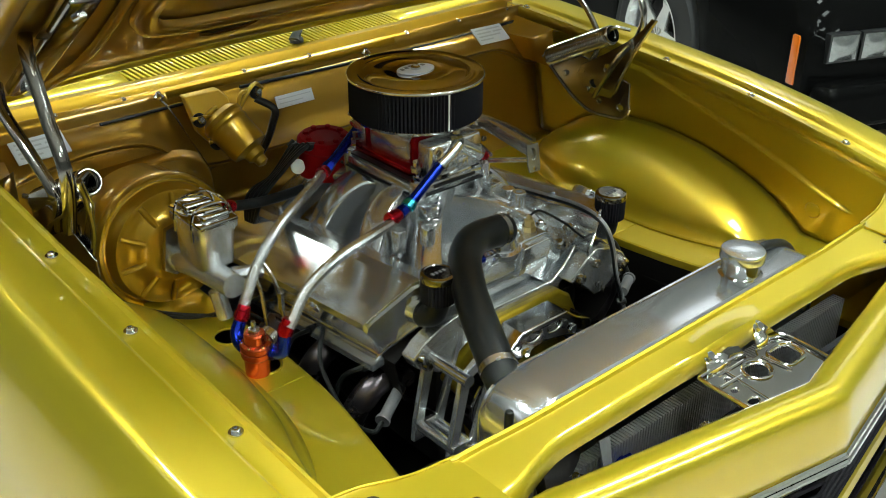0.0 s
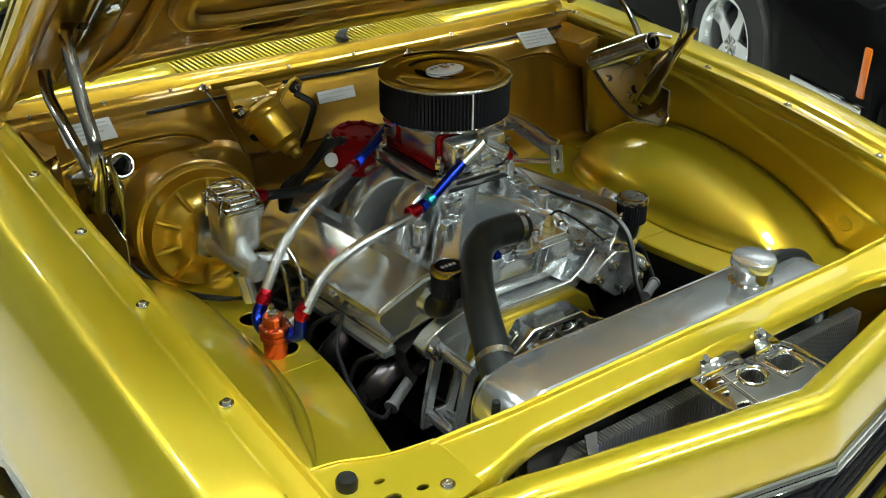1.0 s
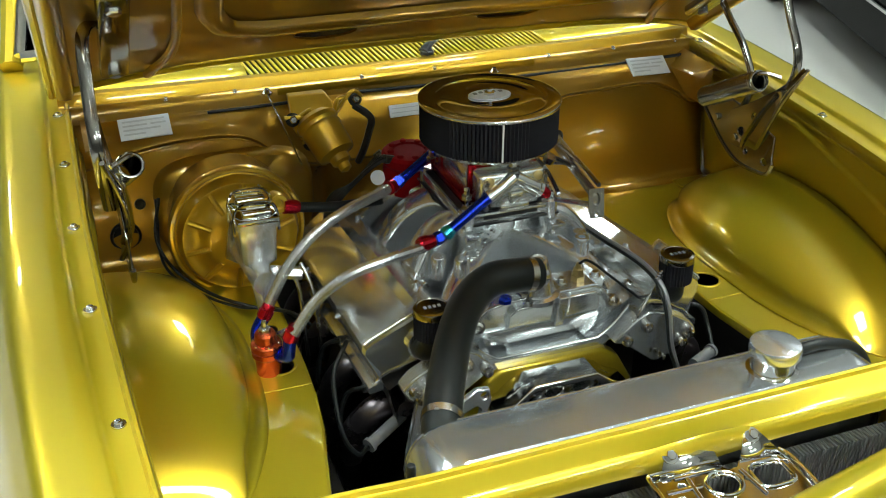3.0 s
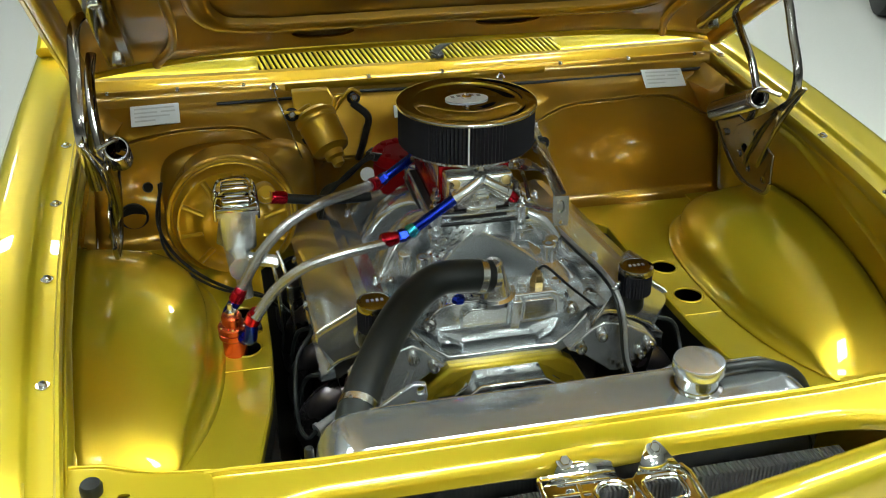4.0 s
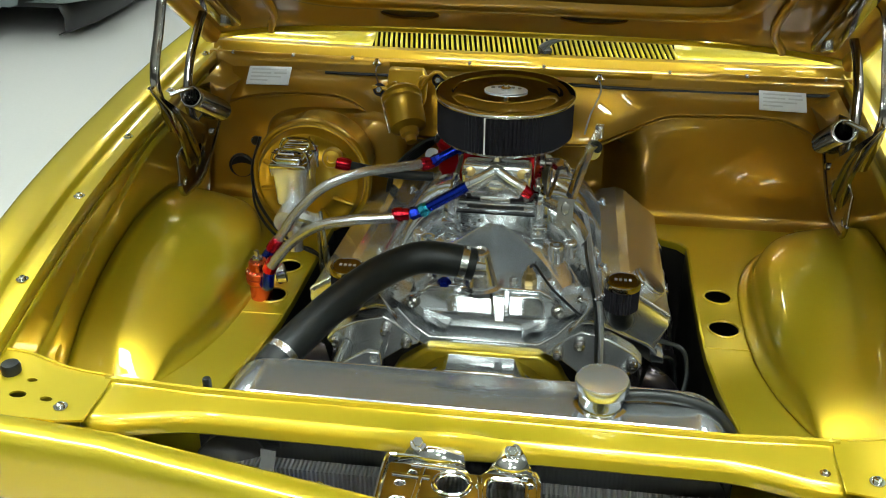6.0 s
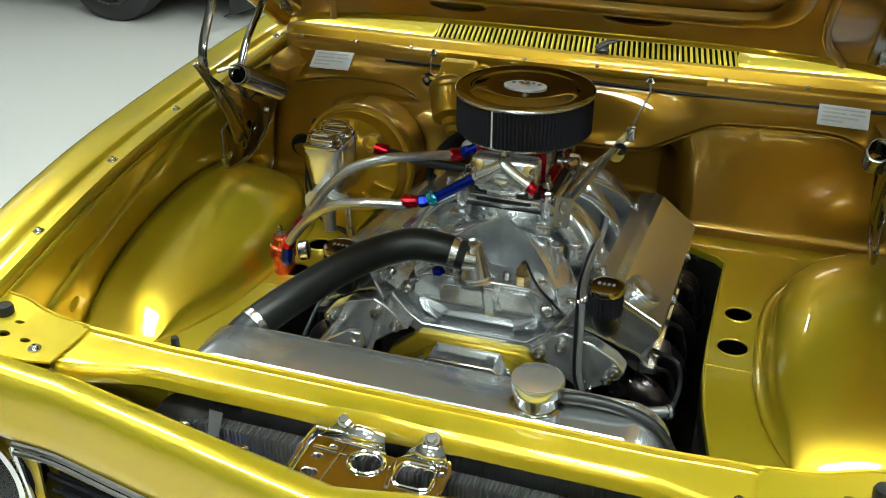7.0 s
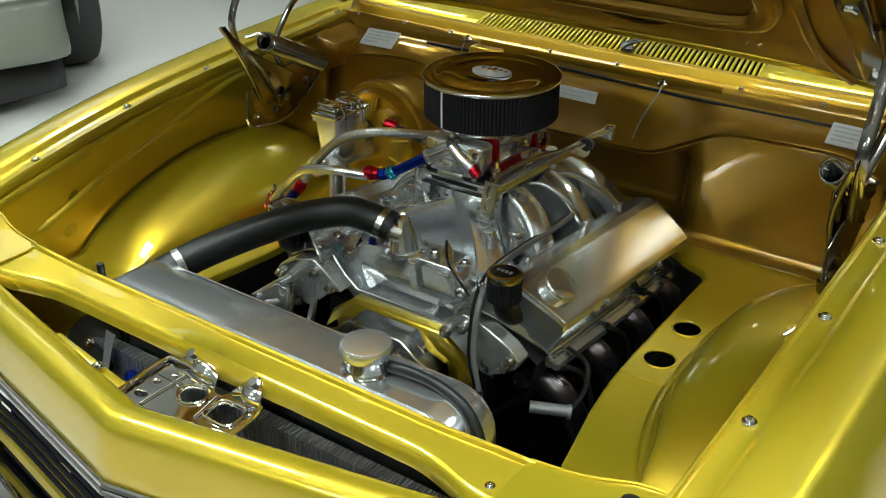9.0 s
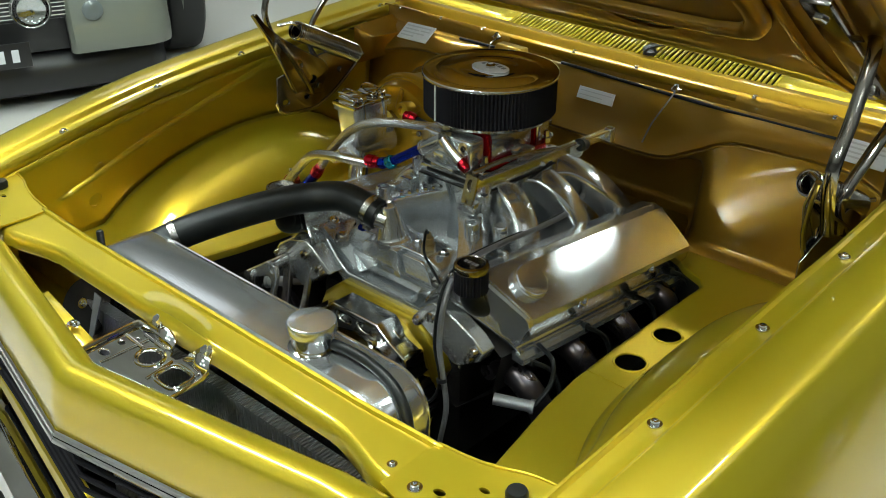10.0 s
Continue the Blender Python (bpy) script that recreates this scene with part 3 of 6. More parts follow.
PROF = [(0.006, -0.030), (0.003, -0.012), (-0.002, -0.003), (-0.012, 0.004), (-0.028, 0.010), (-0.041, 0.009), (-0.049, 0.005), (-0.055, -0.005),
        (-0.059, -0.026), (-0.064, -0.052), (-0.067, -0.072), (-0.064, -0.082)]
bm = bmesh.new()
rows = []
NX = 80
for i in range(NX + 1):
    x = lerp(-0.80, 0.80, i / NX)
    a = abs(x)
    zt = 0.868 + 0.010 * smooth01((a - 0.35) / 0.25)
    end = smooth01((a - 0.60) / 0.20)
    rows.append([Vector((x, nose_y(x) + dy * (1 - 0.15 * end), zt + dz * (1 + 0.3 * end) - 0.05 * end * end)) for dy, dz in PROF])
grid(bm, rows)
nose = part("nose_panel", bm, paint, car, angle=40)
solidify(nose, 0.003)
# chrome edge, grille bars and lamps below it
bm = bmesh.new()
for s in (-1, 1):
    tube(bm, [(s * x, nose_y(x) - 0.068, 0.7875) for x in (0.0, 0.15, 0.3, 0.40, 0.466)], 0.0050, 8, n=4)
    tube(bm, [(s * x, nose_y(x) - 0.072, 0.7790) for x in (0.0, 0.15, 0.3, 0.40, 0.462)], 0.0042, 8, n=4)
    tube(bm, [(s * 0.466, nose_y(0.466) - 0.068, 0.786), (s * 0.452, 0.497, 0.72), (s * 0.432, 0.490, 0.62)], 0.0048, 8)
part("grille_trim", bm, chrome, car, "double chrome edge strip round the grille")
grille = part("grille", box(bmesh.new(), (0, 0.575, 0.66), (0.94, 0.01, 0.22)), pleat, car, "black slatted grille")
for k in range(8):
    for s in (-1, 1):
        bm = bmesh.new()
        z = 0.755 - 0.024 * k
        tube(bm, [(s * x, nose_y(x) - 0.048, z) for x in (0.0, 0.15, 0.3, 0.44 - 0.004 * k)], 0.004, 6, n=2)
        part("slat", bm, pleat, grille)
for s in (-1, 1):
    lm = axis((s * 0.585, 0.53, 0.685), (0, -1, 0))
    bm = bmesh.new()
    lathe(bm, [(0.10, -0.04), (0.102, 0.0), (0.098, 0.010), (0.090, 0.012), (0.086, 0.004), (0.05, -0.03), (0.01, -0.045)], lm, 32)
    hl = part("headlight", bm, chrome, car, "round chrome headlight")
    bm = bmesh.new()
    lathe(bm, [(0.087, 0.002), (0.07, 0.016), (0.04, 0.024), (0.005, 0.027)], lm, 32)
    part("lens", bm, lens_glass, hl)
    bm = bmesh.new()
    plate(bm, [(s * 0.475, 0.56), (s * 0.80, 0.56), (s * 0.80, 0.80), (s * 0.475, 0.80)], 0.004, Matrix(((1, 0, 0, 0), (0, 0, 1, 0.546), (0, 1, 0, 0), (0, 0, 0, 1))), [(s * 0.585, 0.685, 0.088, 0.088)])
    part("lamp_panel", bm, paint, car, "gold painted headlight surround")
bm = bmesh.new()
grid(bm, [[Vector((x, nose_y(x) + dy, z)) for dy, z in ((-0.03, 0.64), (-0.055, 0.628), (-0.060, 0.618), (-0.052, 0.600), (-0.03, 0.590))] for x in [lerp(-0.8, 0.8, i / 32) for i in range(33)]])
solidify(part("valance", bm, paint, car), 0.003)
bm = bmesh.new()
grid(bm, [[Vector((x, nose_y(x) + dy, z)) for dy, z in ((-0.04, 0.582), (-0.095, 0.578), (-0.112, 0.570), (-0.120, 0.552), (-0.118, 0.505), (-0.104, 0.478), (-0.06, 0.466), (-0.02, 0.470))] for x in [lerp(-0.84, 0.84, i / 40) for i in range(41)]])
solidify(part("bumper", bm, chrome, car, "chrome front bumper", angle=25), 0.003)
bm = bmesh.new()
grid(bm, [[Vector((x, nose_y(x) + dy, z)) for dy, z in ((-0.02, 0.47), (-0.03, 0.40), (0.0, 0.26))] for x in [lerp(-0.8, 0.8, i / 32) for i in range(33)]])
solidify(part("apron", bm, paint, car), 0.003)


# wheels
def wheel(parent, c, r, w, rim, s):
    m = axis(c, (s, 0, 0))
    bm = bmesh.new()
    lathe(bm, [(r * 0.66, -w / 2), (r * 0.86, -w / 2), (r * 0.97, -w * 0.42), (r, -w * 0.3), (r, w * 0.3), (r * 0.97, w * 0.42), (r * 0.86, w / 2), (r * 0.66, w / 2), (r * 0.64, w * 0.4)], m, 48, cap=False)
    hub = part("wheel", bm, tyre_mat, parent, "black tyre")
    bm = bmesh.new()
    lathe(bm, [(r * 0.665, w * 0.5), (r * 0.69, w * 0.53), (r * 0.64, w * 0.51), (r * 0.60, w * 0.30), (r * 0.58, w * 0.0), (r * 0.57, -w * 0.3)], m, 40, cap=False)
    rm = part("rim", bm, rim, hub, "bright alloy rim")
    bm = bmesh.new()
    lathe(bm, [(r * 0.57, -w * 0.02), (r * 0.56, w * 0.06), (r * 0.02, w * 0.06)], m, 32)
    part("brake_disc", bm, iron, rm)
    for k in range(5):
        bm = bmesh.new()
        sm = m @ pose(0, 0, 0, 0, 0, 72 * k)
        grid(bm, [[sm @ Vector((x, y, z)) for y, z in ((-b, h - 0.02), (-b * 0.8, h), (b * 0.8, h), (b, h - 0.02))] for x, b, h in ((0.0, r * 0.16, w * 0.34), (r * 0.2, r * 0.14, w * 0.33), (r * 0.42, r * 0.10, w * 0.30), (r * 0.60, r * 0.13, w * 0.36))])
        solidify(part("spoke", bm, rim, rm, angle=60), 0.012)
    return hub


for s in (-1, 1):
    wheel(car, (s * 0.70, WHEEL_Y, 0.30), 0.30, 0.20, machined, s)
    # unseen dark sheet, added so that the shelf holes look black
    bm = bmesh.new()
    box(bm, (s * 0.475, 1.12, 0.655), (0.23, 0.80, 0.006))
    part("hole_backing", bm, iron, car, "added dark sheet that blackens the shelf holes")
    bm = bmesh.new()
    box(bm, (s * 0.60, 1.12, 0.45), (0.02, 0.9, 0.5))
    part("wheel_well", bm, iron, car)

    wheel(car, (s * 0.745, 3.45, 0.30), 0.30, 0.20, machined, s)

# doors, cabin and roof behind the bay
bm = bmesh.new()
for s in (-1, 1):
    rows = []
    for y in (2.26, 2.8, 3.6, 4.3):
        x, z = 0.70, 1.0
        rows.append([Vector((s * (x + dx), y, z + dz)) for dx, dz in ((-0.04, 0.02), (0.0, 0.02), (0.04, 0.01), (0.09, -0.06), (0.12, -0.2), (0.12, -0.45), (0.08, -0.75))])
    grid(bm, rows)
box(bm, (0, 4.32, 0.62), (1.64, 0.05, 0.72), bev=0.02)
box(bm, (0, 3.95, 0.99), (1.5, 0.72, 0.04), bev=0.015)
part("rear_body", bm, paint, car, angle=50)
bm = bmesh.new()
for s in (-1, 1):
    tube(bm, [(s * 0.728, 1.875, 1.02), (s * 0.685, 2.10, 1.20), (s * 0.60, 2.36, 1.38)], 0.022, 10)
    tube(bm, [(s * 0.60, 3.15, 1.38), (s * 0.66, 3.65, 1.02)], 0.03, 8, smooth=False)
box(bm, (0, 2.76, 1.39), (1.24, 0.86, 0.03), bev=0.012)
part("roof", bm, paint, car)
bm = bmesh.new()
grid(bm, [[Vector((x * w, y + 0.06 * (x * x - 1) * -0.3, z)) for x in (-1, -0.5, 0, 0.5, 1)] for y, z, w in ((1.868, 1.042, 0.706), (2.10, 1.20, 0.664), (2.35, 1.37, 0.585))])
ws = part("windscreen", bm, clear, car, "clear windscreen")
solidify(ws, 0.005)
ws.visible_shadow = False
bm = bmesh.new()
tube(bm, [(-0.708, 1.862, 1.043), (-0.3, 1.866, 1.046), (0.3, 1.866, 1.046), (0.708, 1.862, 1.043)], 0.012, 10)
for s in (-1, 1):
    tube(bm, [(s * 0.708, 1.862, 1.043), (s * 0.665, 2.09, 1.20), (s * 0.585, 2.345, 1.375)], 0.012, 10)
part("windscreen_trim", bm, chrome, car, "chrome windscreen surround")
bm = bmesh.new()
box(bm, (0, 2.7, 0.75), (1.3, 1.5, 0.04))
box(bm, (0, 1.90, 0.85), (1.3, 0.03, 0.30))
part("cabin_floor", bm, black, car)
bm = bmesh.new()
box(bm, (0, 1.7, 0.28), (1.1, 2.6, 0.05))
part("underbody", bm, iron, car)

# wiper spindle on the cowl
bm = bmesh.new()
lathe(bm, [(0.014, 0), (0.014, 0.006), (0.010, 0.010), (0.009, 0.014), (0.003, 0.016)], pose(0.050, 1.690, 1.019), 16)
tube(bm, [(0.040, 1.684, 1.026), (0.055, 1.694, 1.036), (0.085, 1.715, 1.041), (0.14, 1.735, 1.042), (0.30, 1.78, 1.046)], lambda t: lerp(0.012, 0.007, min(1, t * 2)), 10, flat=0.55)
solo("windscreen_wiper", bm, black, "black wiper arm and spindle on the cowl", "wiper")

# ---- bonnet ----
ANG = math.atan(0.675)
VD, ND = Vector((0, -math.cos(ANG), math.sin(ANG))), Vector((0, -math.sin(ANG), -math.cos(ANG)))
HM = Matrix(((1, 0, 0, 0), (0, VD.y, ND.y, 1.686), (0, VD.z, ND.z, 1.010), (0, 0, 0, 1)))


def hood_rear(x):
    return 0.118 * (1 - abs(x / 0.67) ** 4) if abs(x) < 0.67 else 0.0


bm = bmesh.new()
W = 0.660
poly = [(lerp(-W, W, i / 24), hood_rear(lerp(-W, W, i / 24)) + 0.006) for i in range(25)] + [(W + 0.0, 1.14), (-W, 1.14)]
plate(bm, poly, 0.006, HM @ Matrix.Translation((0, 0, -0.03)))
bonnet = part("bonnet", bm, paint, car, "raised bonnet", angle=30)
# inner frame: one pressed sheet with raised rails and two oval holes
bm = bmesh.new()
poly = [(lerp(-W + 0.02, W - 0.02, i / 24), hood_rear(lerp(-W, W, i / 24)) + 0.012) for i in range(25)] + [(W - 0.02, 1.12), (-W + 0.02, 1.12)]
plate(bm, poly, 0.004, HM @ Matrix.Translation((0, 0, -0.006)), [(-0.200, 0.212, 0.056, 0.030), (0.141, 0.224, 0.062, 0.030)])
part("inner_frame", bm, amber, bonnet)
# a dark sheet behind each oval hole gives the shade inside it
for x in (-0.200, 0.141):
    bm = bmesh.new()
    box(bm, (x, 0.218, -0.0155), (0.17, 0.10, 0.003), HM)
    part("hole_shade", bm, iron, bonnet, "dark sheet behind the oval hole, standing for its shade")


def rail(pts, w, h, name="rail"):
    """A rounded stamped rib on the underside."""
    bm = bmesh.new()
    path = spline(pts, 6)
    rows = []
    for i, p in enumerate(path):
        d = (path[min(i + 1, len(path) - 1)] - path[max(i - 1, 0)]).normalized()
        sd = Vector((-d.y, d.x, 0))
        rows.append([HM @ (p + sd * w * u + Vector((0, 0, h * v))) for u, v in ((-1, -0.3), (-0.85, 0.4), (-0.6, 0.9), (0, 1), (0.6, 0.9), (0.85, 0.4), (1, -0.3))])
    grid(bm, rows)
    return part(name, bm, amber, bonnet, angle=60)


rail([(-0.64, 0.05, 0), (-0.64, 0.5, 0), (-0.64, 1.10, 0)], 0.018, 0.018)
rail([(0.64, 0.05, 0), (0.64, 0.5, 0), (0.64, 1.10, 0)], 0.018, 0.018)
rail([(-0.42, 1.1, 0), (-0.42, 0.5, 0), (-0.40, 0.34, 0), (-0.34, 0.295, 0), (-0.2, 0.29, 0), (0, 0.295, 0), (0.2, 0.29, 0), (0.34, 0.295, 0), (0.40, 0.34, 0), (0.42, 0.5, 0), (0.42, 1.1, 0)], 0.022, 0.012)
rail([(-0.50, 0.10, 0), (-0.46, 0.25, 0), (-0.47, 0.6, 0), (-0.47, 1.1, 0)], 0.008, 0.008)
rail([(0.50, 0.10, 0), (0.46, 0.25, 0), (0.47, 0.6, 0), (0.47, 1.1, 0)], 0.008, 0.008)
# hem along the rear edge
bm = bmesh.new()
tube(bm, [HM @ Vector((x, hood_rear(x) + 0.008, -0.008)) for x in [lerp(-W, W, i / 24) for i in range(25)]], 0.010, 8, n=2)
part("rear_hem", bm, paint, bonnet)
for s in (-1, 1):
    bm = bmesh.new()
    tube(bm, [HM @ Vector((s * W, v, -0.008)) for v in (0.01, 0.5, 1.13)], 0.010, 8, smooth=False)
    part("side_hem", bm, paint, bonnet)

# ---- bonnet hinges ----
def hinge(s):
    th = thing("hinge_assembly", (s * 0.61, 1.32, 0.86), "smoky chromed bonnet hinge with coil spring on the inner fender", "bonnet hinge", "bonnet hinges")

    def side(x, lean=0.0):
        return Matrix(((0, lean * s, s, s * x), (1, 0, 0, 0), (0, 1, 0, 0), (0, 0, 0, 1)))

    # base plate on the inner fender with its rounded front tab
    bm = bmesh.new()
    tab = [(1.283 + 0.026 * math.cos(a), 0.868 + 0.024 * math.sin(a)) for a in (math.radians(150 + 15 * k) for k in range(9))]
    plate(bm, tab + [(1.36, 0.838), (1.42, 0.862), (1.49, 0.910), (1.487, 0.948), (1.44, 0.958), (1.36, 0.950), (1.262, 0.925)], 0.005, side(0.588), [(1.282, 0.868, 0.008, 0.006), (1.34, 0.868, 0.006, 0.006)])
    base = bevelled(part("base_plate", bm, dark_chrome, th), 0.002)
    bm = bmesh.new()
    tube(bm, [(s * 0.584, y, z) for y, z in ((1.258, 0.872), (1.268, 0.850), (1.29, 0.842), (1.36, 0.838), (1.42, 0.862), (1.487, 0.910))], 0.0045, 8, n=5)
    part("rolled_edge", bm, dark_chrome, base)
    # folded sheet bracket with a flared tip and a pressed rib
    bm = bmesh.new()
    plate(bm, [(1.226, 1.062), (1.236, 1.066), (1.252, 1.040), (1.278, 1.012), (1.330, 0.975), (1.392, 0.938), (1.402, 0.915), (1.380, 0.868), (1.352, 0.852), (1.328, 0.858), (1.300, 0.900), (1.272, 0.960), (1.250, 1.015)], 0.004, side(0.580),
          [(1.318, 0.945, 0.010, 0.010), (1.352, 0.905, 0.012, 0.009)])
    for v in bm.verts:
        f = smooth01((v.co.z - 1.0) / 0.06)
        v.co.x += s * (0.022 * f + 0.016 * smooth01((0.90 - v.co.z) / 0.05))
    br = bevelled(part("bracket", bm, dark_chrome, th), 0.0015)
    bm = bmesh.new()
    tube(bm, [(s * 0.604, 1.228, 1.064), (s * 0.590, 1.250, 1.015), (s * 0.580, 1.272, 0.960), (s * 0.582, 1.300, 0.900), (s * 0.596, 1.328, 0.858)], 0.0042, 8)
    part("rolled_edge", bm, dark_chrome, br)
    bm = bmesh.new()
    tube(bm, [(s * 0.581, 1.268, 1.008), (s * 0.576, 1.30, 0.965), (s * 0.576, 1.335, 0.905), (s * 0.588, 1.358, 0.872)], 0.0065, 8)
    part("pressed_rib", bm, dark_chrome, br)
    bm = bmesh.new()
    grid(bm, [[Vector((s * (x0 + dx), y, z)) for dx in (0.0, 0.022)] for x0, y, z in ((0.580, 1.278, 1.012), (0.578, 1.330, 0.975), (0.578, 1.392, 0.938), (0.580, 1.402, 0.915))])
    solidify(part("flange", bm, dark_chrome, br), 0.003)
    # arms: pressed channels
    for nm, pts, r in (("long_arm", [(0.602, 1.300, 0.960), (0.607, 1.262, 1.06), (0.606, 1.30, 1.14), (0.600, 1.345, 1.215), (0.575, 1.40, 1.222)], 0.0095),
                       ("short_arm", [(0.585, 1.385, 0.925), (0.592, 1.36, 0.99), (0.602, 1.41, 1.05), (0.606, 1.472, 1.092), (0.60, 1.50, 1.125)], 0.0090)):
        bm = bmesh.new()
        tube(bm, [(s * x, y, z) for x, y, z in pts], r, 12, flat=0.6)
        arm = part(nm, bm, dark_chrome, th)
        bm = bmesh.new()
        tube(bm, [(s * (x - 0.0065), y - 0.003, z - 0.001) for x, y, z in pts], 0.0032, 8)
        part("folded_lip", bm, dark_chrome, arm)
    a, b = Vector((s * 0.562, 1.302, 1.026)), Vector((s * 0.575, 1.482, 0.934))
    d = (b - a)
    m = axis(a, d)
    bm = bmesh.new()
    L = d.length
    lathe(bm, [(0.0180, 0), (0.0180, L), (0.0168, L), (0.0168, 0.0), (0.0180, 0)], m, 24, cap=False)
    sp = part("spring", bm, dark_chrome, th, "tight coil spring")
    bm = bmesh.new()
    pts = [m @ Vector((0.0182 * math.cos(u), 0.0182 * math.sin(u), 0.002 + (L - 0.004) * u / (2 * math.pi * 34))) for u in (2 * math.pi * k / 14 for k in range(34 * 14))]
    tube(bm, pts, 0.0027, 6, smooth=False)
    part("coil", bm, dark_chrome, sp)
    bm = bmesh.new()
    tube(bm, [a + Vector((s * 0.03, -0.02, 0.008)), a + Vector((0, 0.0, 0.014)), a + Vector((0, 0.02, -0.012))], 0.004, 8)
    part("spring_hook", bm, steel, sp)
    bm = bmesh.new()
    tube(bm, [b + Vector((0, 0.02, -0.005)), b + Vector((0, -0.015, 0.01)), b + Vector((s * 0.02, 0.01, 0.012))], 0.004, 8)
    part("spring_hook", bm, steel, sp)
    for y, z in ((1.375, 0.885), (1.44, 0.905)):
        b2 = bolt_bm(0.007, 0.006)
        bmesh.ops.transform(b2, matrix=axis((s * 0.583, y, z), (-s, 0, 0)), verts=b2.verts)
        part("bolt", b2, dark_chrome, th)
    # bar that carries the arms on the bonnet
    bm = bmesh.new()
    box(bm, (s * 0.556, 0.36, 0.014), (0.046, 0.36, 0.022), HM, bev=0.007)
    bar = part("bonnet_bar", bm, dark_chrome, th)
    for v in (0.21, 0.50):
        bm = bmesh.new()
        lathe(bm, [(0.011, 0), (0.011, 0.006), (0.009, 0.008), (0.003, 0.008)], HM @ Matrix.Translation((s * 0.556, v, 0.024)), 6)
        part("bar_bolt", bm, steel, bar)
    return th


for s in (-1, 1):
    hinge(s)

# ---- identification plates and stickers on the ledge ----
def id_plate(corner, u, v, w, h, lines, label):
    u, v = Vector(u).normalized(), Vector(v)
    n = u.cross(v).normalized()
    v = n.cross(u)
    m = Matrix((u, v, n)).transposed().to_4x4()
    m.translation = corner
    th = thing("identification_plate", corner, label, "plate")
    bm = bmesh.new()
    box(bm, (w / 2, h / 2, 0.0050), (w, h, 0.0030), m, bev=0.0006, seg=1)
    part("plate", bm, tin, th)
    for x0, x1, y in lines:
        bm = bmesh.new()
        box(bm, (w * (x0 + x1) / 2, h * y, 0.0067), (w * (x1 - x0), h * 0.07, 0.0006), m)
        part("marking", bm, bar_ink, th)
    return th


LN = [(0.08, 0.9, 0.82), (0.08, 0.55, 0.62), (0.62, 0.92, 0.62), (0.08, 0.8, 0.42), (0.08, 0.5, 0.22)]
id_plate((-0.560, 1.598, 0.9475), (1, 0, 0.02), (0.06, 0.82, 0.57), 0.090, 0.046, LN, "pale etched metal data plate on the firewall ledge")
id_plate((0.474, 1.600, 0.9475), (1, 0, -0.02), (-0.06, 0.82, 0.57), 0.090, 0.046, LN, "pale etched metal data plate on the firewall ledge")
id_plate((-0.057, 1.610, 0.924), (1, 0, 0), (0, 0.45, 1), 0.085, 0.024, [(0.06, 0.94, 0.7), (0.06, 0.7, 0.35)], "small narrow metal plate riveted to the firewall")

# ---- brake booster and master cylinder ----
BC = Vector((-0.392, 1.455, 0.812))
booster = thing("brake_booster", BC + Vector((0, 0.07, 0)), "gold painted round brake booster on the firewall", "brake booster")
bmx = axis(BC, (0, -1, 0.04))
bm = bmesh.new()
lathe(bm, [(0.09, -0.12), (0.110, -0.10), (0.114, -0.02), (0.119, -0.018), (0.121, -0.010), (0.121, -0.002), (0.118, 0.004), (0.113, 0.005), (0.110, 0.001), (0.107, 0.002), (0.106, 0.014), (0.100, 0.026), (0.094, 0.027), (0.090, 0.025), (0.070, 0.027), (0.064, 0.034), (0.052, 0.040), (0.03, 0.042)], bmx, 48)
part("shell", bm, half_shade_gold, booster, angle=50)
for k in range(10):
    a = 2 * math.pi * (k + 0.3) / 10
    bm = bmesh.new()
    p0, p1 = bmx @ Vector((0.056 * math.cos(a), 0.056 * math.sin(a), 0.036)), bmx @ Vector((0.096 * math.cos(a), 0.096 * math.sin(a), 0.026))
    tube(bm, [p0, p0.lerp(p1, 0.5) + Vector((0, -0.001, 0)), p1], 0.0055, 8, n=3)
    part("rib", bm, half_shade_gold, booster)
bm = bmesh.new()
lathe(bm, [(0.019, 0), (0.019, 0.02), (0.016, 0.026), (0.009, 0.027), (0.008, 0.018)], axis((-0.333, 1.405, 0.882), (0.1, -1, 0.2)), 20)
part("valve", bm, half_shade_gold, booster)
bm = bmesh.new()
plate(bm, [(-0.035, -0.022), (0.035, -0.022), (0.045, 0.0), (0.035, 0.022), (-0.035, 0.022), (-0.045, 0)], 0.010, axis((-0.398, 1.398, 0.822), (0, -1, 0.04)) @ pose(0, 0, 0, 0, 0, 80))
part("mounting_flange", bm, steel, booster)

mc = thing("master_cylinder", (-0.395, 1.33, 0.80), "polished alloy brake master cylinder with a wire-clamped chrome lid", "master cylinder")
bm = bmesh.new()
tube(bm, [(-0.397, 1.40, 0.822), (-0.396, 1.36, 0.826), (-0.392, 1.24, 0.834)], lambda t: 0.026 - 0.006 * t, 20, smooth=False)
lathe(bm, [(0.012, 0), (0.012, 0.02)], axis((-0.385, 1.30, 0.815), (0.6, -0.3, -0.3)), 8)
lathe(bm, [(0.011, 0), (0.011, 0.05), (0.008, 0.052)], axis((-0.378, 1.27, 0.838), (1, -0.2, -0.15)), 6)
lathe(bm, [(0.014, 0), (0.013, 0.05)], axis((-0.392, 1.30, 0.80), (0.1, -0.25, -1)), 10)
rows = []
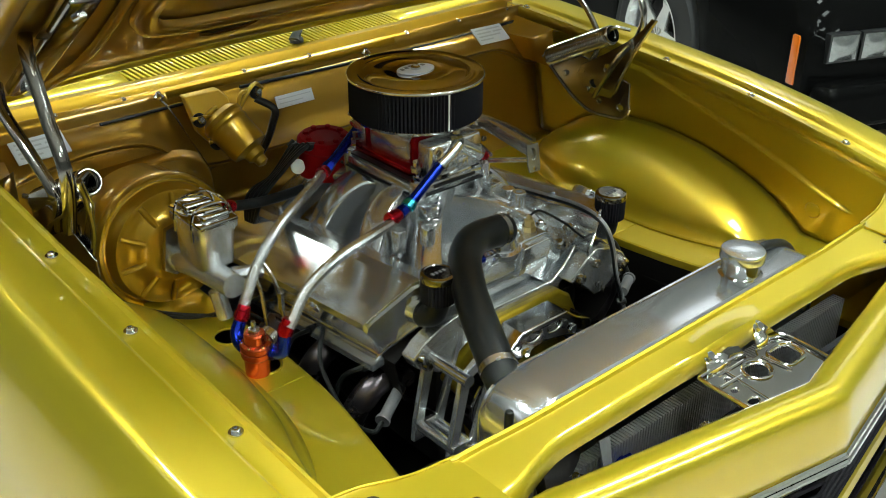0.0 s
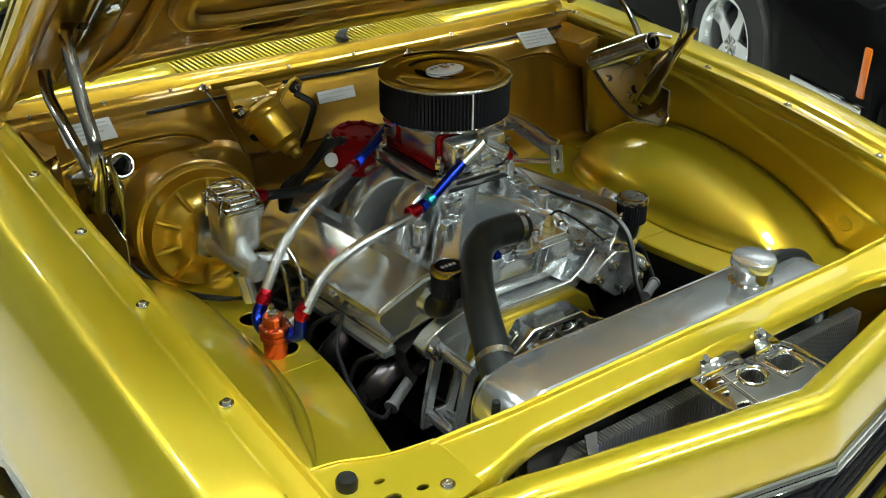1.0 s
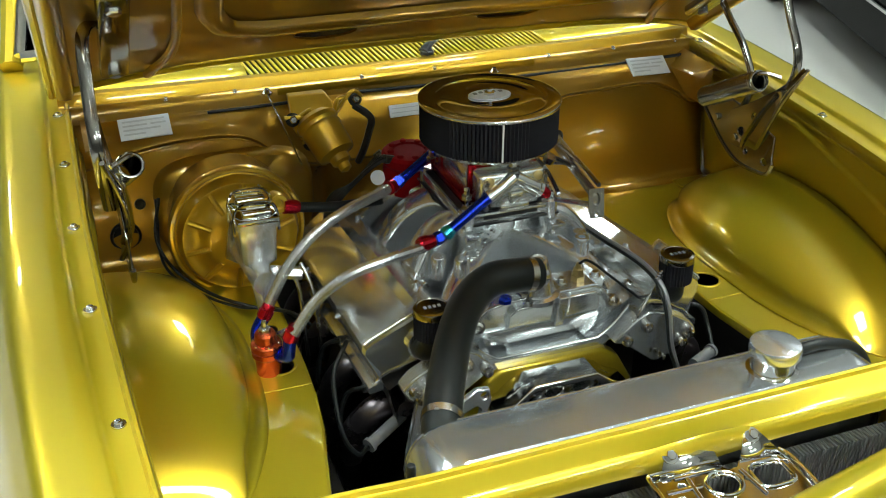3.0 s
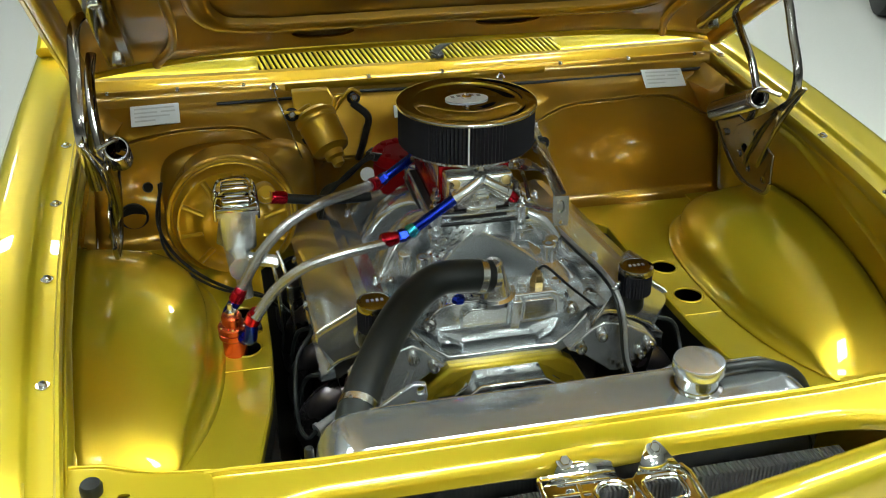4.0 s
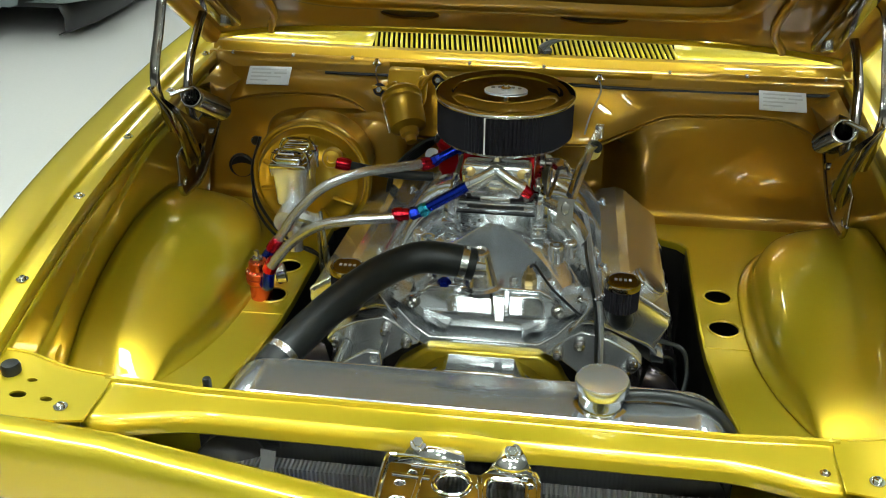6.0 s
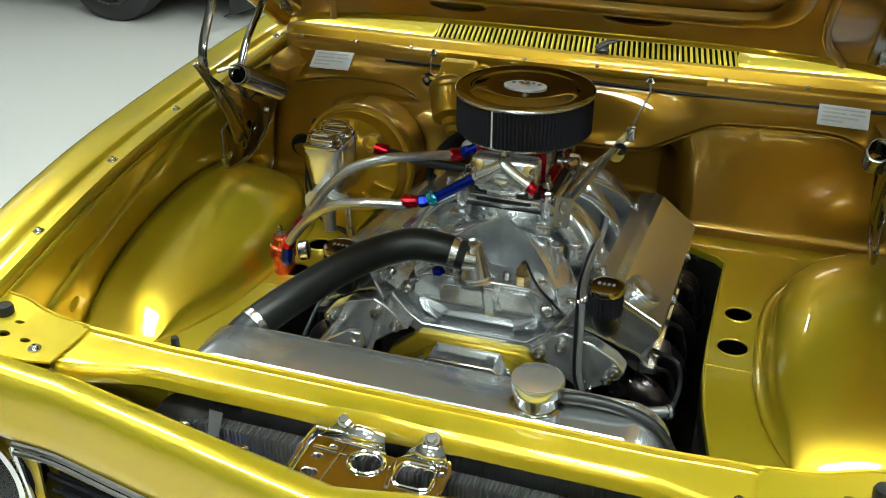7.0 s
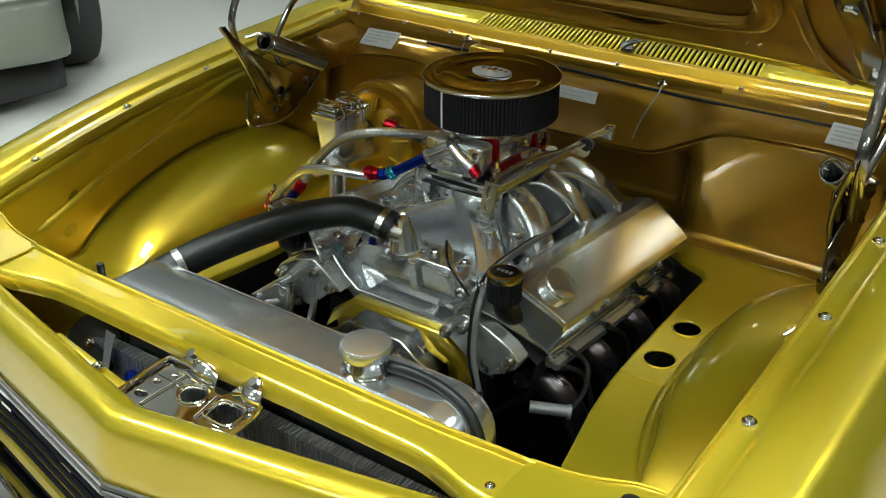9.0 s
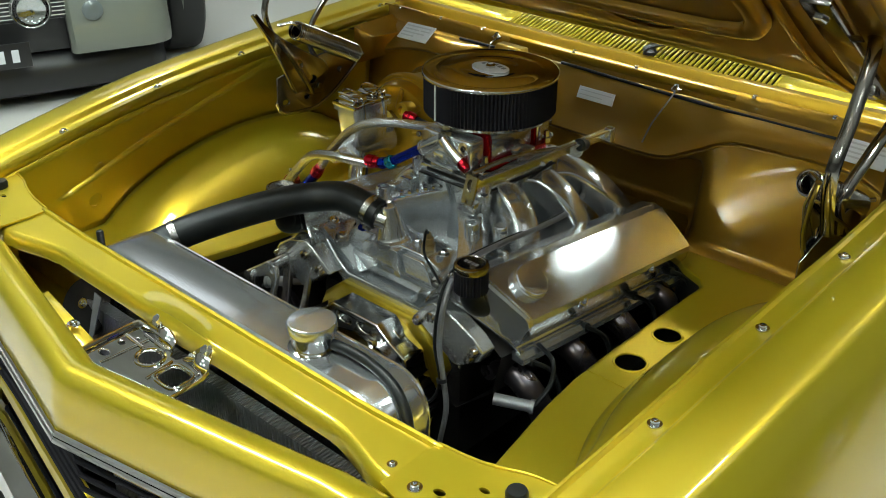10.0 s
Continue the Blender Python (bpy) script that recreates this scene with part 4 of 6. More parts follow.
for z, hx, y0, y1, r in ((0.836, 0.022, 1.300, 1.358, 0.008), (0.850, 0.028, 1.282, 1.366, 0.009), (0.905, 0.030, 1.276, 1.368, 0.009), (0.914, 0.030, 1.276, 1.368, 0.009), (0.916, 0.035, 1.270, 1.374, 0.009), (0.926, 0.035, 1.270, 1.374, 0.009)):
    rows.append([Vector((-0.390 + px, py, z)) for px, py in ((-hx + r, y0), (hx - r, y0), (hx - r * 0.3, y0 + r * 0.3), (hx, y0 + r), (hx, y1 - r), (hx - r * 0.3, y1 - r * 0.3), (hx - r, y1), (-hx + r, y1), (-hx + r * 0.3, y1 - r * 0.3), (-hx, y1 - r), (-hx, y0 + r), (-hx + r * 0.3, y0 + r * 0.3))])
vs = grid(bm, rows, close=True)
bm.faces.new(vs[-1])
bmesh.ops.translate(bm, verts=bm.verts, vec=(0.005, 0, -0.016))
part("body", bm, brushed, mc, angle=45)
bm = bmesh.new()
box(bm, (-0.390, 1.322, 0.929), (0.068, 0.106, 0.010), bev=0.004)
for dy in (-0.026, 0.026):
    box(bm, (-0.390, 1.322 + dy, 0.938), (0.048, 0.040, 0.014), bev=0.005, seg=3)
bmesh.ops.translate(bm, verts=bm.verts, vec=(0.005, 0, -0.016))
lid = part("lid", bm, chrome, mc, "domed chrome lid")
bm = bmesh.new()
for dy in (-0.028, 0.026):
    tube(bm, [(-0.426, 1.322 + dy, 0.90), (-0.424, 1.322 + dy, 0.935), (-0.41, 1.322 + dy, 0.953), (-0.37, 1.322 + dy, 0.953), (-0.356, 1.322 + dy, 0.935), (-0.354, 1.322 + dy, 0.90)], 0.0024, 6, n=5)
tube(bm, [(-0.42, 1.288, 0.948), (-0.40, 1.27, 0.955), (-0.37, 1.28, 0.952), (-0.36, 1.32, 0.95), (-0.37, 1.36, 0.953)], 0.0022, 6, n=5)
bmesh.ops.translate(bm, verts=bm.verts, vec=(0.005, 0, -0.016))
part("bail_wire", bm, chrome, lid)
bm = bmesh.new()
tube(bm, [(-0.325, 1.26, 0.835), (-0.315, 1.24, 0.80), (-0.31, 1.23, 0.74), (-0.305, 1.23, 0.66)], 0.0035, 8)
tube(bm, [(-0.34, 1.28, 0.82), (-0.33, 1.26, 0.78), (-0.325, 1.25, 0.66)], 0.0035, 8)
lathe(bm, [(0.006, 0), (0.006, 0.03)], pose(-0.31, 1.232, 0.75), 6)
part("brake_pipe", bm, steel, mc)

# vacuum hose with red collar
vac = thing("vacuum_hose", (-0.28, 1.39, 0.86), "black vacuum hose with a red anodised collar on the booster valve", "hose")
bm = bmesh.new()
tube(bm, [(-0.312, 1.386, 0.876), (-0.27, 1.392, 0.866), (-0.22, 1.40, 0.856), (-0.14, 1.41, 0.850), (-0.06, 1.40, 0.86)], 0.009, 12)
part("hose", bm, rubber, vac)
bm = bmesh.new()
lathe(bm, [(0.0125, 0), (0.0125, 0.022), (0.010, 0.028)], axis((-0.322, 1.384, 0.879), (1, 0.1, -0.2)), 12)
part("collar", bm, red_ano, vac, "red anodised collar")

# ---- wiper motor ----
wm = thing("wiper_motor", (-0.21, 1.54, 0.94), "gold painted wiper motor bolted to the firewall", "motor")
a, b = Vector((-0.222, 1.530, 0.968)), Vector((-0.188, 1.452, 0.897))
m = axis(a, b - a)
bm = bmesh.new()
L = (b - a).length
lathe(bm, [(0.030, -0.01), (0.040, 0.0), (0.0405, 0.008), (0.0375, 0.012), (0.0368, L * 0.60), (0.0345, L * 0.66), (0.022, L * 0.70), (0.019, L * 0.72), (0.018, L * 0.82), (0.012, L * 0.86), (0.011, L * 0.96), (0.003, L)], m, 32)
lathe(bm, [(0.0385, L * 0.14), (0.0392, L * 0.16), (0.0392, L * 0.2), (0.0385, L * 0.22)], m, 32, cap=False)
part("motor_can", bm, half_shade_gold, wm, angle=40)
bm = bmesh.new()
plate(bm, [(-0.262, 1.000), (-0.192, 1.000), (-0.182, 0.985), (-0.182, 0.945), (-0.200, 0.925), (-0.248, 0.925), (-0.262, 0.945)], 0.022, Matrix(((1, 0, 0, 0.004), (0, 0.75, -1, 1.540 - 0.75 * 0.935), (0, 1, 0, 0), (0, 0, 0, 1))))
bevelled(part("gear_case", bm, half_shade_gold, wm), 0.003)
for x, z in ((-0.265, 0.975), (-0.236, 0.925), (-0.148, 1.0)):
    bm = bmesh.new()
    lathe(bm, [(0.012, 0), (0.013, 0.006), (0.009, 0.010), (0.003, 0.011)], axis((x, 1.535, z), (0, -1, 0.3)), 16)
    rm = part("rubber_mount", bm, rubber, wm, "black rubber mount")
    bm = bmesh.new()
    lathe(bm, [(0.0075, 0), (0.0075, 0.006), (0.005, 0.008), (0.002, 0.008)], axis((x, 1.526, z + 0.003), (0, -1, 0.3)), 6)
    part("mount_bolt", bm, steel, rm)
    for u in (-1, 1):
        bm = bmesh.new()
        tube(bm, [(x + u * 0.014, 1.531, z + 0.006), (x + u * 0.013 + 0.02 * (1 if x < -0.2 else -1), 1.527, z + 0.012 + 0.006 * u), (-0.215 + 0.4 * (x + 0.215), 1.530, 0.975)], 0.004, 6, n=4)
        part("mount_bracket", bm, half_shade_gold, wm)
bm = bmesh.new()
tube(bm, [(-0.15, 1.53, 0.99), (-0.125, 1.51, 0.97), (-0.128, 1.515, 0.94), (-0.135, 1.53, 0.90), (-0.14, 1.55, 0.87)], 0.007, 8)
part("loom", bm, black, wm)

# ---- spray nozzle and small pipes on the gutter ----
for x, y, z, en in ((-0.289, 1.628, 0.995, (-0.25, 1.545, 0.88)), (0.162, 1.610, 0.990, (0.14, 1.545, 0.90))):
    th = thing("washer_jet", (x, y, z), "small chrome washer jet with a thin tube on the cowl gutter", "washer jet")
    bm = bmesh.new()
    lathe(bm, [(0.009, 0), (0.010, 0.004), (0.006, 0.008), (0.004, 0.012)], pose(x, y, z), 12)
    part("jet", bm, chrome, th)
    bm = bmesh.new()
    e = Vector(en)
    p = Vector((x, y, z))
    tube(bm, [p, p + Vector((0.004, -0.03, -0.012)), p.lerp(e, 0.6) + Vector((0, -0.012, 0)), e], 0.0017, 6)
    part("thin_tube", bm, steel if x < 0 else sheath, th)

# ---- engine ----
eng = thing("engine", (0, 1.25, 0.45), "V8 engine with bare aluminium intake and valve covers", "engine")
SL = -0.105  # the engine leans back a little


def tilt(p):
    return Vector((p[0], p[1], p[2] + SL * (p[1] - 1.0)))


bm = bmesh.new()
box(bm, (0, 1.26, 0.60), (0.34, 0.50, 0.24), bev=0.02)
box(bm, (0, 1.26, 0.42), (0.20, 0.52, 0.24), bev=0.02)
part("block", bm, iron, eng)
for s in (-1, 1):
    bm = bmesh.new()
    prof = [(0.10, 0.76), (0.155, 0.815), (0.262, 0.740), (0.245, 0.665), (0.17, 0.60), (0.10, 0.64)]
    grid(bm, [[tilt((s * x, y, z)) for x, z in prof] for y in (1.00, 1.015, 1.485, 1.50)], close=True)
    part("cylinder_head", bm, iron, eng)

VC = [(0.135, 0.800), (0.160, 0.840), (0.169, 0.853), (0.178, 0.859), (0.206, 0.865), (0.222, 0.861), (0.280, 0.814), (0.288, 0.805), (0.289, 0.795), (0.268, 0.752), (0.274, 0.740)]
VB = [(0.132, 0.796), (0.142, 0.808), (0.152, 0.814), (0.165, 0.812), (0.180, 0.806), (0.195, 0.798), (0.240, 0.766), (0.256, 0.756), (0.262, 0.750), (0.266, 0.746), (0.274, 0.736)]


def valve_cover(s):
    bm = bmesh.new()
    def y_base(x):
        return 0.966 + 0.066 * max(0.0, (x - 0.128) / 0.146) ** 1.2

    def y_weld(x):
        return 0.992 + 0.045 * (x - 0.19) / 0.097

    rows = [[tilt((s * x, y_base(x), z)) for x, z in VB], [tilt((s * x, y_base(x) + 0.002, z + 0.006)) for x, z in VB]]
    for dy, f in ((-0.004, 0.10), (0.004, 0.0), (0.012, 0.0)):
        rows.append([tilt((s * lerp(x, bx, f), max(y_weld(x), y_base(bx) + 0.004) + dy, lerp(z, bz, f))) for (x, z), (bx, bz) in zip(VC, VB)])
    for y in (1.15, 1.30, 1.49, 1.50):
        rows.append([tilt((s * x, y, z)) for x, z in VC])
    rows.append([tilt((s * x, 1.518, z)) for x, z in VB])
    grid(bm, rows)
    ob = part("valve_cover", bm, sheet_alu, eng, "fabricated aluminium valve cover", angle=15)
    solidify(ob, 0.003)
    # weld bead
    bm = bmesh.new()
    line = [tilt((s * x, y_weld(x), z + 0.001)) for x, z in VC[2:8]]
    acc = []
    for p, q in zip(line, line[1:]):
        n = max(1, int((q - p).length / 0.0042))
        acc += [p.lerp(q, k / n) for k in range(n)]
    for p in acc:
        lathe(bm, [(0.0005, -0.0026), (0.0026, -0.0014), (0.0030, 0.0), (0.0026, 0.0014), (0.0005, 0.0026)], axis(p, (0.3 * s, 0.6, 0.7)), 8)
    part("weld_bead", bm, sheet_alu, ob)
    # base rail and bolts
    bm = bmesh.new()
    rows = [[tilt((s * x, y, z)) for x, z in ((0.262, 0.742), (0.284, 0.735), (0.284, 0.725), (0.262, 0.728))] for y in (1.026, 1.03, 1.50, 1.51)]
    grid(bm, rows, close=True)
    part("base_rail", bm, cast, ob)
    for y in (1.17, 1.37):
        bm = bmesh.new()
        lathe(bm, [(0.011, -0.03), (0.011, 0.004), (0.008, 0.005), (0.007, -0.012)], axis(tilt((s * 0.285, y, 0.796)), (s * 0.75, 0, 0.66)), 16)
        part("bolt_sleeve", bm, sheet_alu, ob)
    for y in (1.10, 1.42):
        bm = bmesh.new()
        lathe(bm, [(0.010, -0.01), (0.010, 0.008), (0.007, 0.009), (0.006, 0.004), (0.004, 0.016)], axis(tilt((s * 0.180, y, 0.852)), (s * 0.2, 0, 1)), 16)
        part("breather_boss", bm, sheet_alu, ob)
    return ob


vcs = {s: valve_cover(s) for s in (-1, 1)}
bm = bmesh.new()
om = axis(tilt((0.247, 1.077, 0.840)), (0.62, 0, 0.78))
lathe(bm, [(0.030, -0.004), (0.030, 0.010), (0.0285, 0.011), (0.0285, 0.014), (0.027, 0.016), (0.025, 0.0165), (0.003, 0.0165)], om, 36)
part("oil_filler_cap", bm, machined, vcs[1], "plain round filler cap")

def duct(bm, pts, w, h, n=6, up=(0, 0, 1)):
    """A cast passage with a rounded rectangular section."""
    path = spline(pts, n)
    ring = []
    for k in range(20):
        a = 2 * math.pi * k / 20
        c, q = math.cos(a), math.sin(a)
        ring.append((abs(c) ** 0.45 * (1 if c > 0 else -1), abs(q) ** 0.45 * (1 if q > 0 else -1)))
    rows = []
    for i, p in enumerate(path):
        t = i / (len(path) - 1)
        d = (path[min(i + 1, len(path) - 1)] - path[max(i - 1, 0)]).normalized()
        sd = d.cross(Vector(up)).normalized()
        v = sd.cross(d)
        ww, hh = (w(t), h(t)) if callable(w) else (w, h)
        rows.append([p + sd * ww * a + v * hh * b for a, b in ring])
    vs = grid(bm, rows, close=True)
    bm.faces.new(vs[0][::-1])
    bm.faces.new(vs[-1])
    return bm


# intake manifold
intake = part("intake_base", box(bmesh.new(), (0, 1.26, 0.775), (0.20, 0.47, 0.03), bev=0.006), cast, eng, "cast aluminium intake manifold")
bm = bmesh.new()
secs = [(0.905, 0.080, 1.168, 1.365), (0.88, 0.074, 1.180, 1.37), (0.85, 0.085, 1.185, 1.38), (0.81, 0.105, 1.18, 1.42), (0.775, 0.12, 1.18, 1.46)]
rows = []
for z, hx, y0, y1 in secs:
    c = 0.02
    rows.append([Vector(p) for p in ((-hx + c, y0, z), (0, y0 - 0.012, z), (hx - c, y0, z), (hx, y0 + c, z), (hx, (y0 + y1) / 2, z), (hx, y1 - c, z), (hx - c, y1, z), (0, y1, z), (-hx + c, y1, z), (-hx, y1 - c, z), (-hx, (y0 + y1) / 2, z), (-hx, y0 + c, z))])
vs = grid(bm, rows, close=True)
bm.faces.new(vs[0])
ob = part("plenum", bm, cast, intake, angle=50)
for s in (-1, 1):
    for i, (y0, y1, y2) in enumerate(((1.235, 1.205, 1.19), (1.295, 1.325, 1.335), (1.352, 1.425, 1.465)), 1):
        bm = bmesh.new()
        duct(bm, [(s * 0.040, y0, 0.874), (s * 0.078, lerp(y0, y1, 0.6), 0.888 - 0.006 * i), (s * 0.120, y1, 0.866 - 0.008 * i), (s * 0.149, y2, 0.816 - 0.010 * i), (s * 0.166, y2, 0.772 - 0.010 * i)],
             lambda t: 0.030 - 0.003 * math.sin(math.pi * t), lambda t: 0.024 + 0.003 * t, up=(s * 0.6, 0, 0.8))
        part("runner", bm, cast, intake, angle=60)
    bm = bmesh.new()
    grid(bm, [[tilt((s * x, y, z)) for x, z in ((0.06, 0.765), (0.155, 0.825), (0.170, 0.812), (0.08, 0.745))] for y in (1.005, 1.01, 1.49, 1.495)], close=True)
    part("head_flange", bm, cast, intake)
    for y in (1.03, 1.16, 1.26, 1.38):
        piece("bolt", bolt_me, axis(tilt((s * 0.148, y, 0.828)), (-s * 0.5, 0, 0.85)), intake)
    bm = bmesh.new()
    lathe(bm, [(0.013, -0.02), (0.013, 0.015), (0.011, 0.018), (0.007, 0.018)], pose(s * 0.125, 1.155, 0.845), 16)
    part("boss", bm, cast, intake)
# the two front runners leave the plenum as a V with plain inner walls; raised lettering on one of them
def crest(s, t):
    a = Vector((0.0, 1.176, 0.884)).lerp(Vector((s * 0.112, 1.062, 0.836)), t)
    return a + Vector((s * 0.004 * math.sin(math.pi * t), 0.002 * math.sin(math.pi * t), 0.006 * math.sin(math.pi * t)))


for s in (-1, 1):
    bm = bmesh.new()
    rows = []
    out = Vector((s * 0.72, 0.69, 0))
    for k in range(17):
        t = k / 16
        p = crest(s, t)
        foot = Vector((p.x * 0.96, p.y, 0.775))
        w = lerp(0.052, 0.046, t)
        rows.append([foot, foot.lerp(p, 0.5), p - Vector((0, 0, 0.007)), p + out * 0.0015 - Vector((0, 0, 0.002)), p + out * 0.006, p + out * w * 0.55 + Vector((0, 0, 0.002)), p + out * (w - 0.008) - Vector((0, 0, 0.002)), p + out * w - Vector((0, 0, 0.010)), p + out * (w + 0.006) - Vector((0, 0, 0.05))])
    last = rows[-1]
    rows.append([v + Vector((s * 0.006, -0.008, -0.006 if 2 <= i <= 7 else 0)) for i, v in enumerate(last)])
    rows.append([v + Vector((s * 0.010, -0.008, -0.05 if i > 1 else 0)) for i, v in enumerate(rows[-1])])
    grid(bm, rows)
    part("front_runner", bm, cast, intake, angle=40)
    bm = bmesh.new()
    lathe(bm, [(0.0125, -0.05), (0.0125, 0.008), (0.011, 0.011), (0.006, 0.011), (0.006, 0.004)], pose(s * 0.104, 1.108, 0.868), 16)
    box(bm, (s * 0.074, 1.142, 0.884), (0.026, 0.020, 0.022), bev=0.003)
    part("boss", bm, cast, intake)
for r in range(2):
    for k in range(6):
        bm = bmesh.new()
        p = crest(-1, 0.12 + 0.085 * k) + Vector((-0.72, 0.69, 0)) * (0.014 + 0.013 * r)
        box(bm, (0, 0, 0), (0.0085, 0.0062 if k % 2 else 0.0078, 0.006), Matrix.Translation(p + Vector((0, 0, 0.001))) @ pose(0, 0, 0, 12, -12, -44), bev=0.0014, seg=1)
        part("raised_mark", bm, polished, intake)

# carburettor flange
bm = bmesh.new()
box(bm, (0, 1.262, 0.913), (0.168, 0.205, 0.018), bev=0.004)
for sx in (-1, 1):
    for sy in (-1, 1):
        lathe(bm, [(0.014, 0.86), (0.015, 0.925), (0.012, 0.928)], Matrix.Translation((sx * 0.072, 1.262 + sy * 0.092, 0)), 14)
part("carburettor_flange", bm, cast, intake)
bm = bmesh.new()
box(bm, (0, 1.262, 0.9245), (0.16, 0.198, 0.004), bev=0.001, seg=1)
part("gasket", bm, black, intake)
bm = bmesh.new()
box(bm, (0, 1.262, 0.9025), (0.172, 0.209, 0.003))
part("gasket", bm, black, intake)
# slot is not cut: a black strip stands for its shaded depth
bm = bmesh.new()
box(bm, (0, 1.160, 0.914), (0.094, 0.004, 0.007), bev=0.0015)
part("slot_shade_strip", bm, black, intake)

# front casting: water crossover with raised panels over a deep recess and a base rail
poly = [(-0.118, 0.790), (-0.112, 0.812), (-0.092, 0.834), (-0.060, 0.841), (0.085, 0.841), (0.105, 0.826), (0.118, 0.806), (0.122, 0.786), (0.112, 0.764), (0.102, 0.768), (0.088, 0.786), (0.034, 0.786), (0.030, 0.779), (0.016, 0.779), (0.012, 0.786), (-0.056, 0.787), (-0.080, 0.768), (-0.105, 0.766)]
FM = Matrix(((1, 0, 0, 0), (0, -0.22, -1, 1.020 + 0.22 * 0.838), (0, 1, 0, 0), (0, 0, 0, 1)))
bm = bmesh.new()
plate(bm, poly, 0.060, FM)
cross = bevelled(part("water_crossover", bm, cast, eng, "cast aluminium water crossover"), 0.005, 3)
for c, h in (([(-0.062, 0.790), (0.012, 0.791), (0.012, 0.822), (0.006, 0.829), (-0.050, 0.829), (-0.062, 0.818)], 0.010),
             ([(0.036, 0.793), (0.096, 0.794), (0.090, 0.826), (0.082, 0.834), (0.040, 0.834), (0.036, 0.830)], 0.010),
             ([(0.016, 0.780), (0.030, 0.780), (0.031, 0.839), (0.015, 0.839)], 0.017)):
    bm = bmesh.new()
    plate(bm, c, h + 0.01, FM @ Matrix.Translation((0, 0, h)))
    bevelled(part("raised_panel", bm, cast, cross), 0.003, 3)
bm = bmesh.new()
plate(bm, [(-0.150, 0.800), (-0.138, 0.806), (-0.112, 0.775), (-0.086, 0.756), (0.086, 0.756), (0.112, 0.775), (0.138, 0.806), (0.150, 0.800), (0.118, 0.752), (0.092, 0.734), (-0.092, 0.734), (-0.118, 0.752)], 0.05, Matrix(((1, 0, 0, 0), (0, 0, -1, 1.000), (0, 1, 0, 0), (0, 0, 0, 1))))
bevelled(part("base_rail", bm, cast, cross), 0.004, 3)
bm = bmesh.new()
box(bm, (0, 1.066, 0.764), (0.20, 0.012, 0.05))
part("recess_wall", bm, cast, cross)
for s in (-1, 1):
    bm = bmesh.new()
    plate(bm, [(s * 0.098, 0.758), (s * 0.135, 0.797), (s * 0.152, 0.808), (s * 0.195, 0.795), (s * 0.232, 0.772), (s * 0.248, 0.752), (s * 0.238, 0.732), (s * 0.190, 0.700), (s * 0.176, 0.702), (s * 0.122, 0.748)], 0.030,
          Matrix(((1, 0, 0, 0), (0, -0.15, -1, 1.086), (0, 1, 0, 0), (0, 0, 0, 1))))
    wing = bevelled(part("front_plate", bm, brushed, eng, "machined aluminium front plate"), 0.003)
    for x, z in ((0.118, 0.762), (0.150, 0.782), (0.232, 0.752), (0.222, 0.735)):
        bm2 = bolt_bm(0.009, 0.012, hexa=False)
        bmesh.ops.transform(bm2, matrix=axis((s * x, 1.086 - 0.15 * z - 0.001, z), (0, -1, 0.1)), verts=bm2.verts)
        part("cap_screw", bm2, steel, wing)
    if s > 0:
        for r in range(2):
            for k in range(4):
                bm = bmesh.new()
                box(bm, (0.160 + 0.009 * k + 0.010 * r, 0.9775, 0.738 - 0.011 * r - 0.007 * k), (0.005, 0.003, 0.008), bev=0.0006, seg=1)
                part("raised_mark", bm, steel, wing)
    bm2 = bolt_bm(0.011, 0.014, hexa=False)
    bmesh.ops.transform(bm2, matrix=axis((s * 0.113, 1.020, 0.808), (s * 0.3, -1, 0.35)), verts=bm2.verts)
    part("corner_bolt", bm2, steel, cross)

for x in (-0.088, -0.036, 0.040, 0.098):
    b2 = bolt_bm(0.0062, 0.006, washer=1.45)
    bmesh.ops.transform(b2, matrix=pose(x, 1.048, 0.8395, 0, 0, 25), verts=b2.verts)
    part("casting_bolt", b2, bright_zinc, cross)
for sx in (-1, 1):
    b2 = bolt_bm(0.0085, 0.009, washer=1.4)
    bmesh.ops.transform(b2, matrix=pose(sx * 0.072, 1.170, 0.927, 0, 0, 10), verts=b2.verts)
    lathe(b2, [(0.0035, 0.0), (0.0035, 0.018), (0.002, 0.019)], pose(sx * 0.072, 1.170, 0.927), 10)
    part("stud_nut", b2, bright_zinc, intake)

# water neck, sensor and plug
bm = bmesh.new()
nm = axis((-0.008, 1.038, 0.838), (-0.06, -0.12, 1))
lathe(bm, [(0.036, -0.004), (0.036, 0.004), (0.029, 0.006), (0.0265, 0.010), (0.0165, 0.056), (0.0145, 0.061), (0.011, 0.063), (0.009, 0.060), (0.003, 0.060)], nm, 32)
lathe(bm, [(0.017, 0), (0.019, 0.03), (0.019, 0.045)], axis((-0.006, 1.026, 0.872), (-1, -0.3, 0.2)), 20)
part("water_neck", bm, machined, eng, "turned aluminium water neck")
bm = bmesh.new()
lathe(bm, [(0.012, 0), (0.012, 0.012), (0.010, 0.013), (0.009, 0.022), (0.006, 0.024), (0.004, 0.032)], pose(0.066, 1.045, 0.838), 6)
part("temperature_sender", bm, brass, eng, "brass temperature sender")
bm = bmesh.new()
lathe(bm, [(0.011, 0), (0.011, 0.006), (0.007, 0.010)], pose(-0.066, 1.026, 0.838), 6)
part("blanking_plug", bm, blue_ano, eng, "blue anodised plug")

